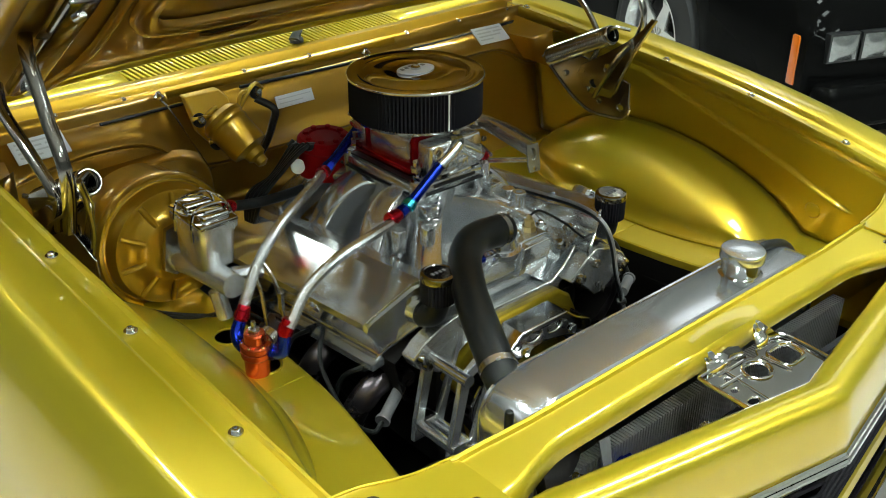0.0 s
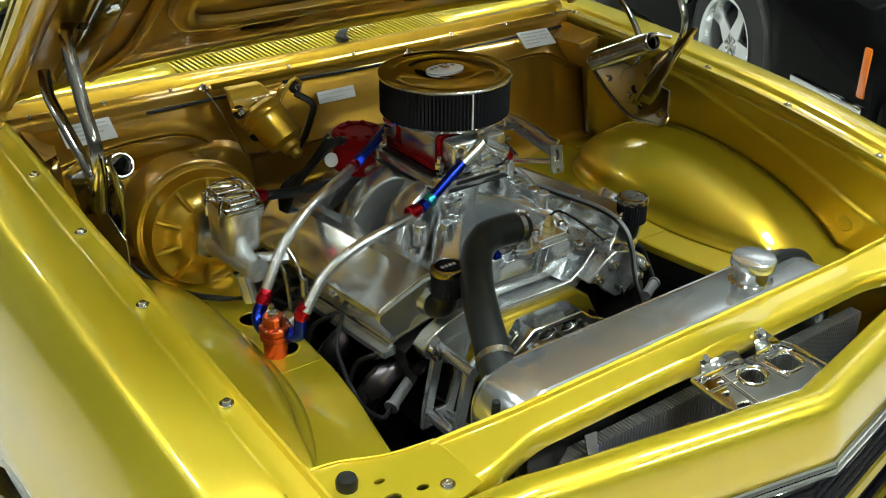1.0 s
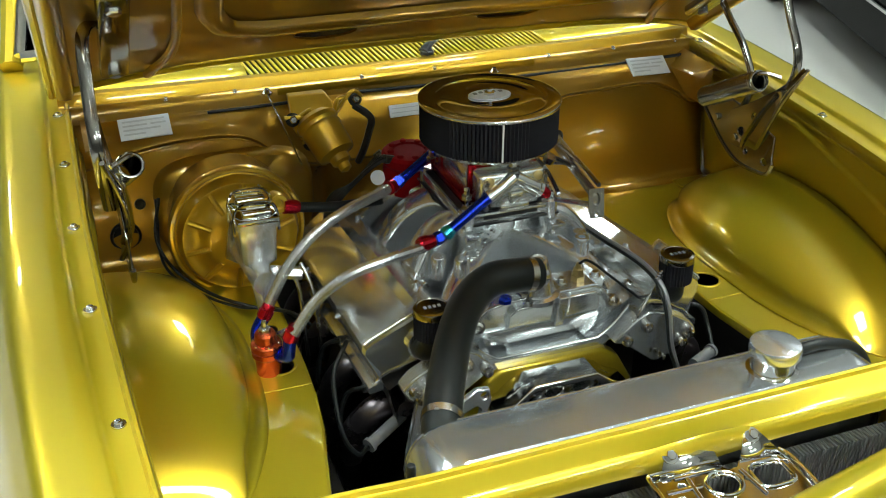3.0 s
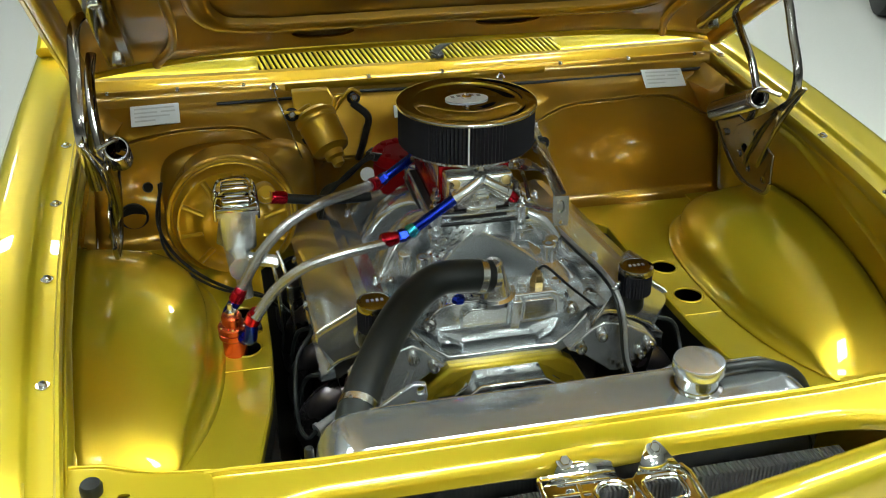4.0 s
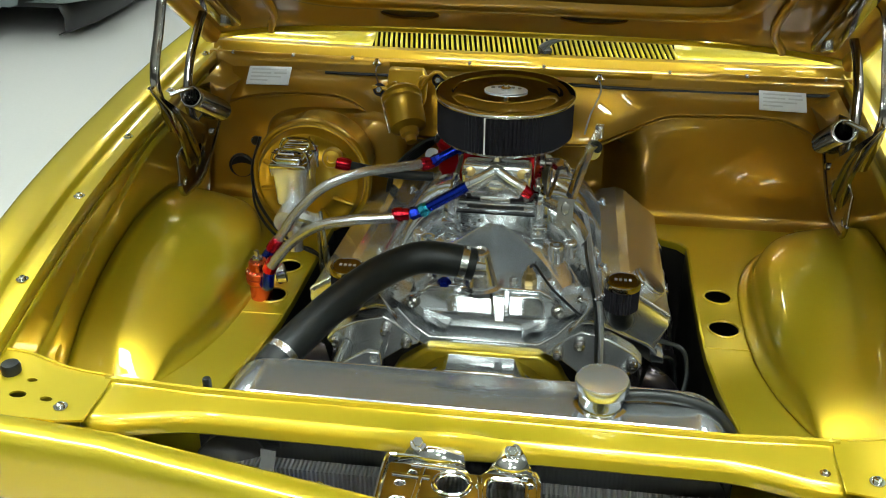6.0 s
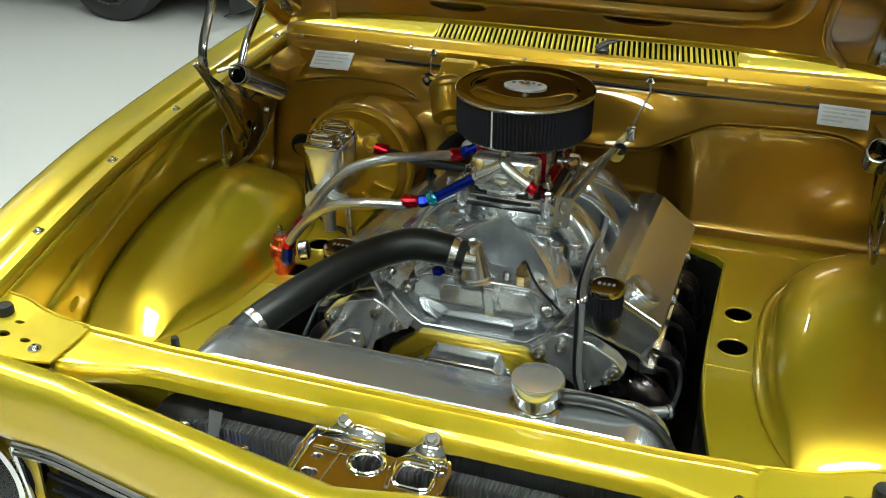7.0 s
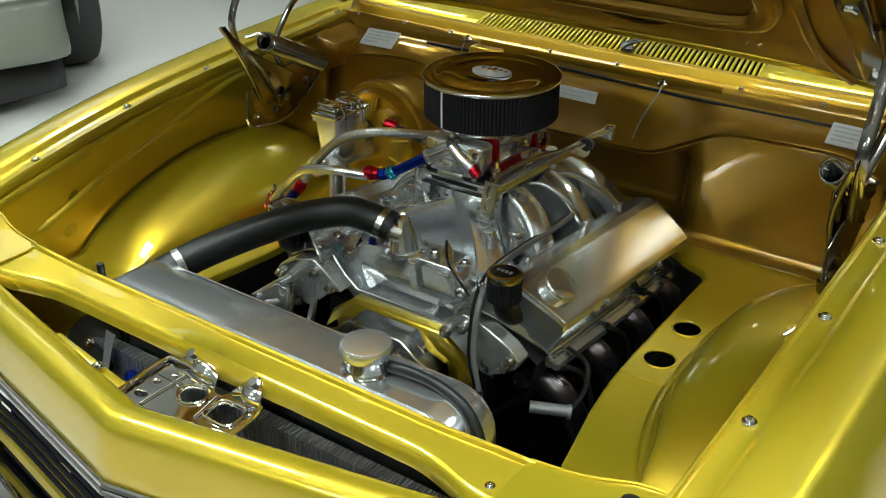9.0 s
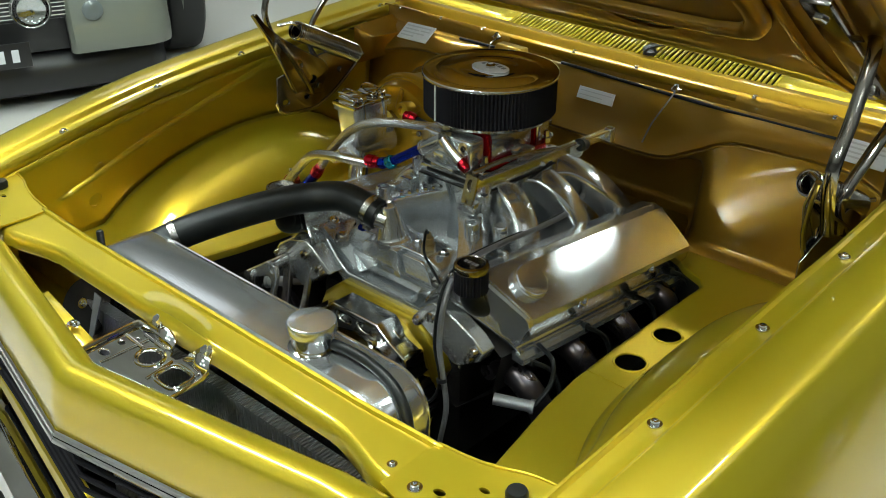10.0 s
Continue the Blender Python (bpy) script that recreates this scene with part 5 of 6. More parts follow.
# gold front cover, belt drive and water pump below
pump = thing("water_pump", (0, 0.93, 0.60), "polished alloy water pump and drive in front of a gold plate", "pump")
bm = bmesh.new()
plate(bm, [(-0.160, 0.66), (-0.135, 0.705), (-0.088, 0.742), (0.088, 0.742), (0.118, 0.722), (0.152, 0.665), (0.118, 0.60), (0.10, 0.50), (-0.10, 0.50), (-0.118, 0.60)], 0.03, Matrix(((1, 0, 0, 0), (0, -0.1, -1, 1.060), (0, 1, 0, 0), (0, 0, 0, 1))))
bevelled(part("gold_plate", bm, yellow_paper, pump, "gold painted front cover"), 0.006, 3)
bm = bmesh.new()
poly = []
for k in range(48):
    a = 2 * math.pi * k / 48
    r = 0.131 + 0.006 * math.cos(6 * a)
    poly.append((r * math.cos(a) * 1.05, 0.606 + r * math.sin(a)))
plate(bm, poly, 0.034, Matrix(((1, 0, 0, 0), (0, 0, -1, 0.955), (0, 1, 0, 0), (0, 0, 0, 1))), [(0, 0.606, 0.098, 0.098)])
bevelled(part("pump_body", bm, polished, pump), 0.005, 3)
bm = bmesh.new()
plate(bm, [(-0.085, 0.712), (-0.052, 0.738), (0.052, 0.738), (0.082, 0.716), (0.115, 0.700), (0.128, 0.66), (0.06, 0.688), (0.0, 0.700), (-0.06, 0.688), (-0.128, 0.66), (-0.115, 0.70)], 0.05, Matrix(((1, 0, 0, 0), (0, 0, -1, 0.935), (0, 1, 0, 0), (0, 0, 0, 1))), [(-0.024, 0.720, 0.016, 0.008), (0.024, 0.720, 0.016, 0.008)])
bevelled(part("drive_housing", bm, polished, pump), 0.004, 3)
bm = bmesh.new()
lathe(bm, [(0.070, 0), (0.074, 0.006), (0.066, 0.012), (0.066, 0.035), (0.074, 0.041), (0.074, 0.045), (0.062, 0.046), (0.058, 0.02), (0.02, 0.015), (0.02, 0.04), (0.003, 0.042)], axis((0, 0.922, 0.616), (0, -1, 0)), 40)
part("pulley", bm, polished, pump)
for sx in (-1, 1):
    bm = bmesh.new()
    tube(bm, [(sx * 0.09, 0.925, 0.66), (sx * 0.125, 0.90, 0.63), (sx * 0.14, 0.86, 0.58), (sx * 0.13, 0.84, 0.50)], 0.020, 14)
    part("pump_inlet", bm, polished, pump)
for k in range(6):
    a = 2 * math.pi * k / 6
    b2 = bolt_bm(0.008, 0.010)
    bmesh.ops.transform(b2, matrix=axis((0.11 * math.cos(a), 0.930, 0.616 + 0.108 * math.sin(a)), (0, -1, 0)), verts=b2.verts)
    part("bolt", b2, chrome, pump)

# exhaust headers, leads and pipe stubs in the dark at the sides
for s in (-1, 1):
    th = thing("exhaust_header", (s * 0.27, 1.25, 0.55), "dull coated exhaust header pipes under the valve cover", "exhaust header")
    for i, y in enumerate((1.05, 1.18, 1.31, 1.44)):
        bm = bmesh.new()
        tube(bm, [(s * 0.22, y, 0.69 - 0.01 * i), (s * 0.275, y - 0.005, 0.675), (s * 0.305, y + 0.01, 0.62), (s * 0.30, y + 0.05, 0.52), (s * 0.28, y + 0.12, 0.40)], 0.022, 14)
        part("pipe", bm, header_pipe, th)
    bm = bmesh.new()
    tube(bm, [(s * 0.235, y, 0.70) for y in (1.0, 1.25, 1.5)], 0.014, 8, smooth=False)
    part("flange", bm, header_pipe, th)
    th = thing("pipe_stub", (s * 0.29, 1.0, 0.66), "grey metal pipe stub beside the engine", "pipe")
    bm = bmesh.new()
    p0, p1 = ((-0.300, 0.985, 0.660), (-0.235, 1.02, 0.675)) if s < 0 else ((0.318, 1.015, 0.668), (0.262, 0.985, 0.672))
    tube(bm, [p0, p1], 0.0095, 14, smooth=False)
    lathe(bm, [(0.012, 0), (0.012, 0.006)], axis(p0, Vector(p1) - Vector(p0)), 14)
    part("stub", bm, sheath, th)
    for i, y in enumerate((1.06, 1.20, 1.34, 1.46)):
        th = thing("spark_plug_lead", (s * 0.29, y, 0.70), "black spark plug lead with a boot beside the exhaust header", "cable", "spark plug leads")
        bm = bmesh.new()
        tube(bm, [(s * 0.245, y, 0.705), (s * 0.285, y - 0.005, 0.715), (s * 0.305, y + 0.02, 0.69), (s * 0.315, y + 0.03, 0.63), (s * 0.30, y + 0.05, 0.55)], 0.004, 8)
        part("wire", bm, rubber, th)
        bm = bmesh.new()
        tube(bm, [(s * 0.235, y, 0.705), (s * 0.285, y - 0.005, 0.715)], 0.008, 10, smooth=False)
        part("boot", bm, rubber, th)

# ---- carburettor ----
carb = thing("carburettor", (0, 1.262, 0.927), "four-barrel alloy carburettor with red metering blocks", "carburettor")
bm = bmesh.new()
box(bm, (0, 1.268, 0.934), (0.140, 0.150, 0.014), bev=0.003)
part("base_plate", bm, red_ano, carb, "red anodised base plate")
bm = bmesh.new()
box(bm, (0, 1.262, 0.962), (0.118, 0.110, 0.048), bev=0.008)
box(bm, (0, 1.262, 0.995), (0.108, 0.118, 0.02), bev=0.006)
lathe(bm, [(0.066, 0.99), (0.068, 1.002), (0.066, 1.012)], Matrix.Translation((0, 1.262, 0)), 32)
part("main_body", bm, cast, carb)
for sy in (-1, 1):
    bm = bmesh.new()
    box(bm, (0, 1.262 + sy * 0.062, 0.962), (0.118, 0.008, 0.058), bev=0.002)
    part("metering_block", bm, red_ano, carb, "red anodised metering block")
    bm = bmesh.new()
    c = 1.262 + sy * 0.092
    box(bm, (0, c - sy * 0.004, 0.962), (0.112, 0.040, 0.054), bev=0.008, seg=3)
    box(bm, (0, c + sy * 0.014, 0.952), (0.082, 0.020, 0.034), bev=0.005)
    box(bm, (0, c + sy * 0.022, 0.952), (0.022, 0.020, 0.020), bev=0.003)
    box(bm, (0, c + sy * 0.020, 0.932), (0.050, 0.012, 0.012), bev=0.003)
    bowl = part("fuel_bowl", bm, cast, carb)
    for sx in (-1, 1):
        bm = bmesh.new()
        tube(bm, [(sx * 0.043, c + sy * 0.022, 0.955), (sx * 0.022, c + sy * 0.024, 0.969), (sx * 0.002, c + sy * 0.020, 0.982)], lambda t: 0.0125 - 0.002 * t, 14, smooth=False)
        lathe(bm, [(0.0145, 0), (0.0145, 0.006), (0.0125, 0.007)], axis((sx * 0.043, c + sy * 0.022, 0.955), (-sx * 0.85, 0, 0.53)), 14)
        part("inlet_tube", bm, machined, bowl)
        bm = bmesh.new()
        lathe(bm, [(0.008, 0), (0.008, 0.004), (0.004, 0.005)], axis((sx * 0.042, c + sy * 0.016, 0.978), (0, sy, 0.3)), 12)
        part("sight_plug", bm, brass, bowl)
    bm = bmesh.new()
    lathe(bm, [(0.011, 0), (0.011, 0.008), (0.007, 0.010), (0.006, 0.016)], pose(0, c + sy * 0.012, 0.988), 6)
    part("needle_seat", bm, steel, bowl)
    for sx in (-1, 1):
        for dz in (-0.02, 0.022):
            b2 = bolt_bm(0.005, 0.005)
            bmesh.ops.transform(b2, matrix=axis((sx * 0.05, c + sy * 0.024, 0.958 + dz), (0, sy, 0)), verts=b2.verts)
            part("bowl_screw", b2, steel, bowl)
bm = bmesh.new()
lathe(bm, [(0.009, 0), (0.010, 0.012), (0.007, 0.02)], axis((0.042, 1.147, 0.956), (0.8, -0.15, -0.55)), 10)
part("bowl_plug", bm, red_ano, carb, "red anodised bowl plug")
for sx in (-1, 1):
    for sy in (-1, 1):
        bm = bmesh.new()
        lathe(bm, [(0.009, 0), (0.009, 0.008), (0.005, 0.009), (0.005, 0.020), (0.003, 0.021)], pose(sx * 0.068, 1.262 + sy * 0.082, 0.941), 6)
        part("stud_nut", bm, steel, carb)
# throttle linkage
lk = thing("throttle_linkage", (0.10, 1.2, 0.93), "bare metal throttle linkage and cable bracket beside the carburettor", "linkage")
bm = bmesh.new()
p0, p1 = Vector((0.116, 1.095, 0.952)), Vector((0.160, 1.405, 0.966))
bar = axis(p0, p1 - p0)
ln = (p1 - p0).length
box(bm, (0.0, 0.0, ln / 2), (0.003, 0.020, ln), bar, bev=0.001)
box(bm, (-0.006, 0.009, ln / 2), (0.012, 0.003, ln * 0.94), bar, bev=0.001)
box(bm, (-0.006, 0.0, ln - 0.008), (0.016, 0.026, 0.014), bar, bev=0.003)
part("channel", bm, machined, lk)
bm = bmesh.new()
tube(bm, [(0.066, 1.175, 0.924), (0.088, 1.150, 0.928), (0.114, 1.100, 0.938)], 0.0065, 8, flat=0.6)
tube(bm, [(0.080, 1.325, 0.924), (0.110, 1.29, 0.935), (0.140, 1.24, 0.950)], 0.0060, 8, flat=0.6)
box(bm, (0.066, 1.180, 0.922), (0.034, 0.034, 0.008), bev=0.003)
part("bracket", bm, machined, lk)
bm = bmesh.new()
cm = pose(0.114, 1.088, 0.947, -14, 0, -6) @ Matrix.Scale(0.84, 4)
plate(bm, [(-0.015, -0.018), (0.015, -0.018), (0.016, 0.026), (-0.014, 0.026)], 0.004, cm @ pose(0, 0, 0, 90, 0, 0), [(0, 0.006, 0.008, 0.013)])
plate(bm, [(-0.013, -0.030), (0.013, -0.030), (0.015, -0.018), (-0.015, -0.018)], 0.004, cm @ pose(0, -0.001, 0, 90, 0, 0), [(0, -0.024, 0.004, 0.004)])
box(bm, (0, 0.007, 0.004), (0.022, 0.004, 0.030), cm, bev=0.001)
part("cable_clamp", bm, steel, lk, "bright folded cable clamp")
bm = bmesh.new()
tube(bm, [(0.118, 1.092, 0.975), (0.128, 1.18, 0.978), (0.145, 1.30, 0.965)], 0.004, 8)
tube(bm, [(0.07, 1.27, 0.955), (0.10, 1.265, 0.96), (0.112, 1.22, 0.968), (0.118, 1.18, 0.970)], 0.004, 8)
tube(bm, [(0.085, 1.16, 0.935), (0.095, 1.22, 0.945), (0.10, 1.28, 0.95)], 0.0035, 8)
lathe(bm, [(0.014, 0), (0.014, 0.008), (0.006, 0.010), (0.006, 0.02)], axis((0.066, 1.262, 0.955), (1, 0, 0)), 14)
lathe(bm, [(0.010, 0), (0.010, 0.012), (0.006, 0.013)], axis((0.095, 1.225, 0.965), (0.3, -0.5, 1)), 6)
lathe(bm, [(0.012, 0), (0.013, 0.016)], axis((0.150, 1.325, 0.958), (0.4, -0.9, 0)), 12)
part("rod", bm, steel, lk)
bm = bmesh.new()
lathe(bm, [(0.011, 0), (0.012, 0.02), (0.007, 0.024)], axis((0.155, 1.335, 0.962), (0.2, -1, 0.2)), 12)
part("rubber_end", bm, rubber, lk)

# ---- air filter ----
af = thing("air_filter", (0.003, 1.264, 1.0), "round chrome-lidded air filter with a black pleated element on the carburettor", "air filter")
C = Vector((0.003, 1.264, 0))
bm = bmesh.new()
lathe(bm, [(0.06, 0.999), (0.085, 0.998), (0.108, 1.002), (0.111, 1.007), (0.108, 1.010), (0.06, 1.008)], Matrix.Translation(C), 64)
part("base_pan", bm, polished, af)
bm = bmesh.new()
rings = []
for z in (1.008, 1.074):
    rings.append([Vector((C.x + (0.1125 + (0.0015 if k % 2 else -0.0025)) * math.cos(a), C.y + (0.1125 + (0.0015 if k % 2 else -0.0025)) * math.sin(a), z)) for k, a in ((k, 2 * math.pi * k / 220) for k in range(220))])
grid(bm, rings, close=True)
el = part("element", bm, pleat, af, "black pleated gauze element", angle=10)
bm = bmesh.new()
a = -1.78
box(bm, (C.x + 0.1142 * math.cos(a), C.y + 0.1142 * math.sin(a), 1.041), (0.0022, 0.0022, 0.064))
part("seam", bm, white_plastic, el)
bm = bmesh.new()
lathe(bm, [(0.112, 1.070), (0.1165, 1.071), (0.1175, 1.074), (0.1160, 1.0775), (0.112, 1.0785), (0.098, 1.0765), (0.092, 1.0755), (0.088, 1.0775), (0.084, 1.080), (0.05, 1.0795), (0.045, 1.0785), (0.03, 1.0785), (0.004, 1.0785)], Matrix.Translation(C), 72)
lid = part("lid", bm, chrome, af, "mirror chrome lid", angle=60)
bm = bmesh.new()
lathe(bm, [(0.009, 1.0785), (0.009, 1.084), (0.007, 1.086), (0.005, 1.0865), (0.005, 1.090), (0.002, 1.091)], Matrix.Translation(C), 6)
part("centre_nut", bm, chrome, lid)
bm = bmesh.new()
plate(bm, [(0.036 * math.cos(2 * math.pi * k / 40), 0.024 * math.sin(2 * math.pi * k / 40)) for k in range(40)], 0.0012, Matrix.Translation((C.x, C.y, 1.0805)))
badge = part("badge", bm, tin, lid, "plain bright oval badge")
for k in range(5):
    bm = bmesh.new()
    box(bm, (C.x - 0.022 + 0.011 * k, C.y + 0.014 - 0.003 * abs(k - 2), 1.0810), (0.006, 0.007, 0.0008))
    part("marking", bm, sheath, badge)

# ---- breathers ----
def breather(x, y, zt, s):
    th = thing("breather", (x, y, zt - 0.08), "small black breather filter with dark chrome cap on the valve cover", "breather", "valve cover breathers")
    t = Matrix.Translation((x, y, zt))
    bm = bmesh.new()
    rings = []
    for z in (-0.046, -0.008):
        rings.append([t @ Vector(((0.0255 + (0.0008 if k % 2 else -0.0016)) * math.cos(a), (0.0255 + (0.0008 if k % 2 else -0.0016)) * math.sin(a), z)) for k, a in ((k, 2 * math.pi * k / 64) for k in range(64))])
    vs = grid(bm, rings, close=True)
    bm.faces.new(vs[0])
    part("element", bm, pleat, th, "black pleated element", angle=10)
    bm = bmesh.new()
    lathe(bm, [(0.027, -0.010), (0.0275, -0.004), (0.026, 0.0), (0.022, 0.0015), (0.021, 0.0005), (0.004, 0.0005)], t, 36)
    cp = part("cap", bm, dark_chrome, th, "dark chrome cap")
    for k in range(4):
        b2 = bmesh.new()
        box(b2, (x - 0.0105 + 0.007 * k, y, zt + 0.0010), (0.004, 0.006, 0.0008))
        part("marking", b2, sheath, cp)
    bm = bmesh.new()
    tube(bm, [(x, y, zt - 0.044), (x, y + 0.002, zt - 0.060), (x + s * 0.004, y + 0.010, zt - 0.075), (x + s * 0.006, y + 0.035, zt - 0.085)], 0.018, 16)
    part("elbow", bm, rubber, th, "black rubber elbow")
    bm = bmesh.new()
    lathe(bm, [(0.022, 0), (0.022, 0.018)], axis((x + s * 0.006, y + 0.025, zt - 0.078), (0, 1, -0.1)), 20)
    part("socket", bm, sheet_alu, th)
    return th


breather(-0.206, 0.966, 0.893, -1)
breather(0.207, 0.990, 0.888, 1)

# ---- distributor ----
ds = thing("distributor", (-0.085, 1.42, 0.80), "red-capped distributor with black plug leads at the back of the engine", "distributor")
bm = bmesh.new()
dm = pose(-0.085, 1.42, 0.83, 4, 0, 0)
lathe(bm, [(0.032, 0), (0.032, 0.03), (0.046, 0.036), (0.047, 0.075), (0.043, 0.085)], dm, 28)
part("cap", bm, red_plastic, ds)
bm = bmesh.new()
lathe(bm, [(0.046, 0.086), (0.050, 0.092), (0.049, 0.104), (0.044, 0.109), (0.030, 0.110), (0.028, 0.107), (0.004, 0.107)], dm, 28)
crown = part("lead_retainer", bm, red_plastic, ds)
for k in range(8):
    a = 2 * math.pi * k / 8
    bm = bmesh.new()
    lathe(bm, [(0.006, 0), (0.006, 0.007), (0.004, 0.009)], dm @ pose(0.034 * math.cos(a), 0.034 * math.sin(a), 0.105), 10)
    part("terminal", bm, red_plastic, crown)
for k in range(5):
    th = thing("ignition_lead", (-0.15, 1.42, 0.91), "black ignition lead from the distributor to the firewall side", "cable", "ignition leads")
    bm = bmesh.new()
    tube(bm, [(-0.10 - 0.006 * k, 1.40 + 0.012 * k, 0.925), (-0.135, 1.395 + 0.014 * k, 0.935 - 0.005 * k), (-0.18, 1.40 + 0.012 * k, 0.905 - 0.008 * k), (-0.225, 1.42 + 0.01 * k, 0.84), (-0.24, 1.44, 0.74)], 0.0042, 8)
    part("wire", bm, rubber, th)
    bm = bmesh.new()
    tube(bm, [(-0.10 - 0.006 * k, 1.40 + 0.012 * k, 0.925), (-0.135, 1.395 + 0.014 * k, 0.935 - 0.005 * k)], 0.008, 10, smooth=False)
    part("boot", bm, black, th)
bm = bmesh.new()
lathe(bm, [(0.013, 0), (0.0135, 0.004), (0.010, 0.006), (0.003, 0.006)], axis((-0.143, 1.418, 0.892), (-0.1, -1, 0.3)), 18)
tube(bm, [(-0.143, 1.42, 0.89), (-0.12, 1.43, 0.88)], 0.006, 8, smooth=False)
solo("lead_clip", bm, white_plastic, "white round cable clip on the ignition leads", "clip")

# ---- fuel regulator and braided lines ----
fr = thing("fuel_regulator", (-0.410, 1.150, 0.7145), "orange anodised fuel pressure regulator on the inner fender shelf", "regulator")
bm = bmesh.new()
rm = axis((-0.409, 1.150, 0.712), (-0.03, -0.02, 1)) @ Matrix.Diagonal((0.84, 0.84, 0.78, 1))
lathe(bm, [(0.0215, 0), (0.0235, 0.003), (0.0235, 0.040), (0.0255, 0.042), (0.0285, 0.047), (0.0285, 0.057), (0.0265, 0.058), (0.0265, 0.061), (0.0285, 0.062), (0.0285, 0.071), (0.0265, 0.074), (0.0205, 0.076), (0.0195, 0.094), (0.017, 0.098), (0.010, 0.099)], rm, 40)
part("body", bm, orange_ano, fr, angle=30)
for k in range(6):
    a = 2 * math.pi * (k + 0.5) / 6
    b2 = bolt_bm(0.0028, 0.003, hexa=False)
    bmesh.ops.transform(b2, matrix=rm @ pose(0.0242 * math.cos(a), 0.0242 * math.sin(a), 0.0735), verts=b2.verts)
    part("cap_screw", b2, bright_zinc, fr)
bm = bmesh.new()
lathe(bm, [(0.008, 0.098), (0.0115, 0.099), (0.0115, 0.106), (0.0050, 0.107), (0.0050, 0.122), (0.003, 0.123)], rm, 6)
part("adjuster_screw", bm, steel, fr)
bm = bmesh.new()
lathe(bm, [(0.016, 0), (0.018, 0.002), (0.018, 0.016), (0.014, 0.018)], axis((-0.385, 1.165, 0.752), (1, 0.3, 0.2)), 20)
part("gauge", bm, steel, fr, "small steel gauge")


def fitting(p, d, mat, parent, r=0.0115, h=0.022, name="fitting", label=""):
    bm = bmesh.new()
    lathe(bm, [(r * 0.8, 0), (r * 0.86, h * 0.1), (r, h * 0.14), (r, h * 0.62), (r * 0.86, h * 0.66), (r * 0.86, h * 0.9), (r * 0.78, h)], axis(p, d), 6 if mat is blue_ano else 12)
    return part(name, bm, mat, parent, label)


def fuel_line(pts, ends, label):
    th = thing("fuel_line", pts[0], label, "hose", "braided fuel lines")
    bm = bmesh.new()
    tube(bm, pts, 0.0088, 12, n=10)
    part("braided_hose", bm, braid, th, angle=12)
    for p, d, mat, r, h in ends:
        fitting(p, d, mat, th, r, h)
    return th


L1 = [(-0.393, 1.208, 0.796), (-0.354, 1.220, 0.854), (-0.304, 1.230, 0.900), (-0.246, 1.253, 0.919), (-0.190, 1.295, 0.915), (-0.150, 1.333, 0.908)]
fl = fuel_line(L1, [((-0.404, 1.202, 0.778), (0.55, 0.2, 0.85), red_ano, 0.0125, 0.026), ((-0.152, 1.332, 0.908), (0.75, 0.5, -0.05), red_ano, 0.0125, 0.026),
               ((-0.134, 1.344, 0.907), (0.7, 0.05, 0.5), blue_ano, 0.011, 0.02)],
          "long braided steel fuel line to the rear fuel bowl")
part("fuel_tube", tube(bmesh.new(), [(-0.125, 1.345, 0.913), (-0.048, 1.365, 0.955)], 0.0086, 14, smooth=False), blue_ano, fl)
L2 = [(-0.375, 1.108, 0.800), (-0.337, 1.114, 0.846), (-0.288, 1.106, 0.884), (-0.226, 1.106, 0.900), (-0.180, 1.120, 0.899), (-0.160, 1.128, 0.898)]
fl = fuel_line(L2, [((-0.382, 1.114, 0.786), (0.42, -0.05, 0.9), red_ano, 0.0125, 0.028), ((-0.168, 1.129, 0.902), (0.9, 0.2, 0.03), red_ano, 0.0125, 0.028),
               ((-0.140, 1.135, 0.903), (0.9, 0.2, 0.2), blue_ano, 0.011, 0.020), ((-0.122, 1.139, 0.906), (0.8, 0.12, 0.58), cyan_ano, 0.0125, 0.016)],
          "braided steel fuel line with turquoise end, to the front fuel bowl")
part("fuel_tube", tube(bmesh.new(), [(-0.116, 1.140, 0.910), (-0.044, 1.147, 0.956)], 0.0086, 14, smooth=False), blue_ano, fl)
bm = bmesh.new()
tube(bm, [(-0.398, 1.140, 0.752), (-0.386, 1.118, 0.756), (-0.383, 1.114, 0.770), (-0.380, 1.114, 0.790)], 0.0105, 12)
lathe(bm, [(0.013, 0), (0.013, 0.012)], axis((-0.397, 1.138, 0.752), (0.5, -0.8, 0.1)), 6)
part("elbow", bm, blue_ano, fr, "blue anodised elbow")
bm = bmesh.new()
tube(bm, [(-0.418, 1.165, 0.752), (-0.418, 1.185, 0.754), (-0.414, 1.197, 0.764), (-0.402, 1.203, 0.780)], 0.0105, 12)
lathe(bm, [(0.013, 0), (0.013, 0.012)], axis((-0.417, 1.160, 0.752), (-0.1, 0.8, 0.1)), 6)
part("elbow", bm, blue_ano, fr, "blue anodised elbow")

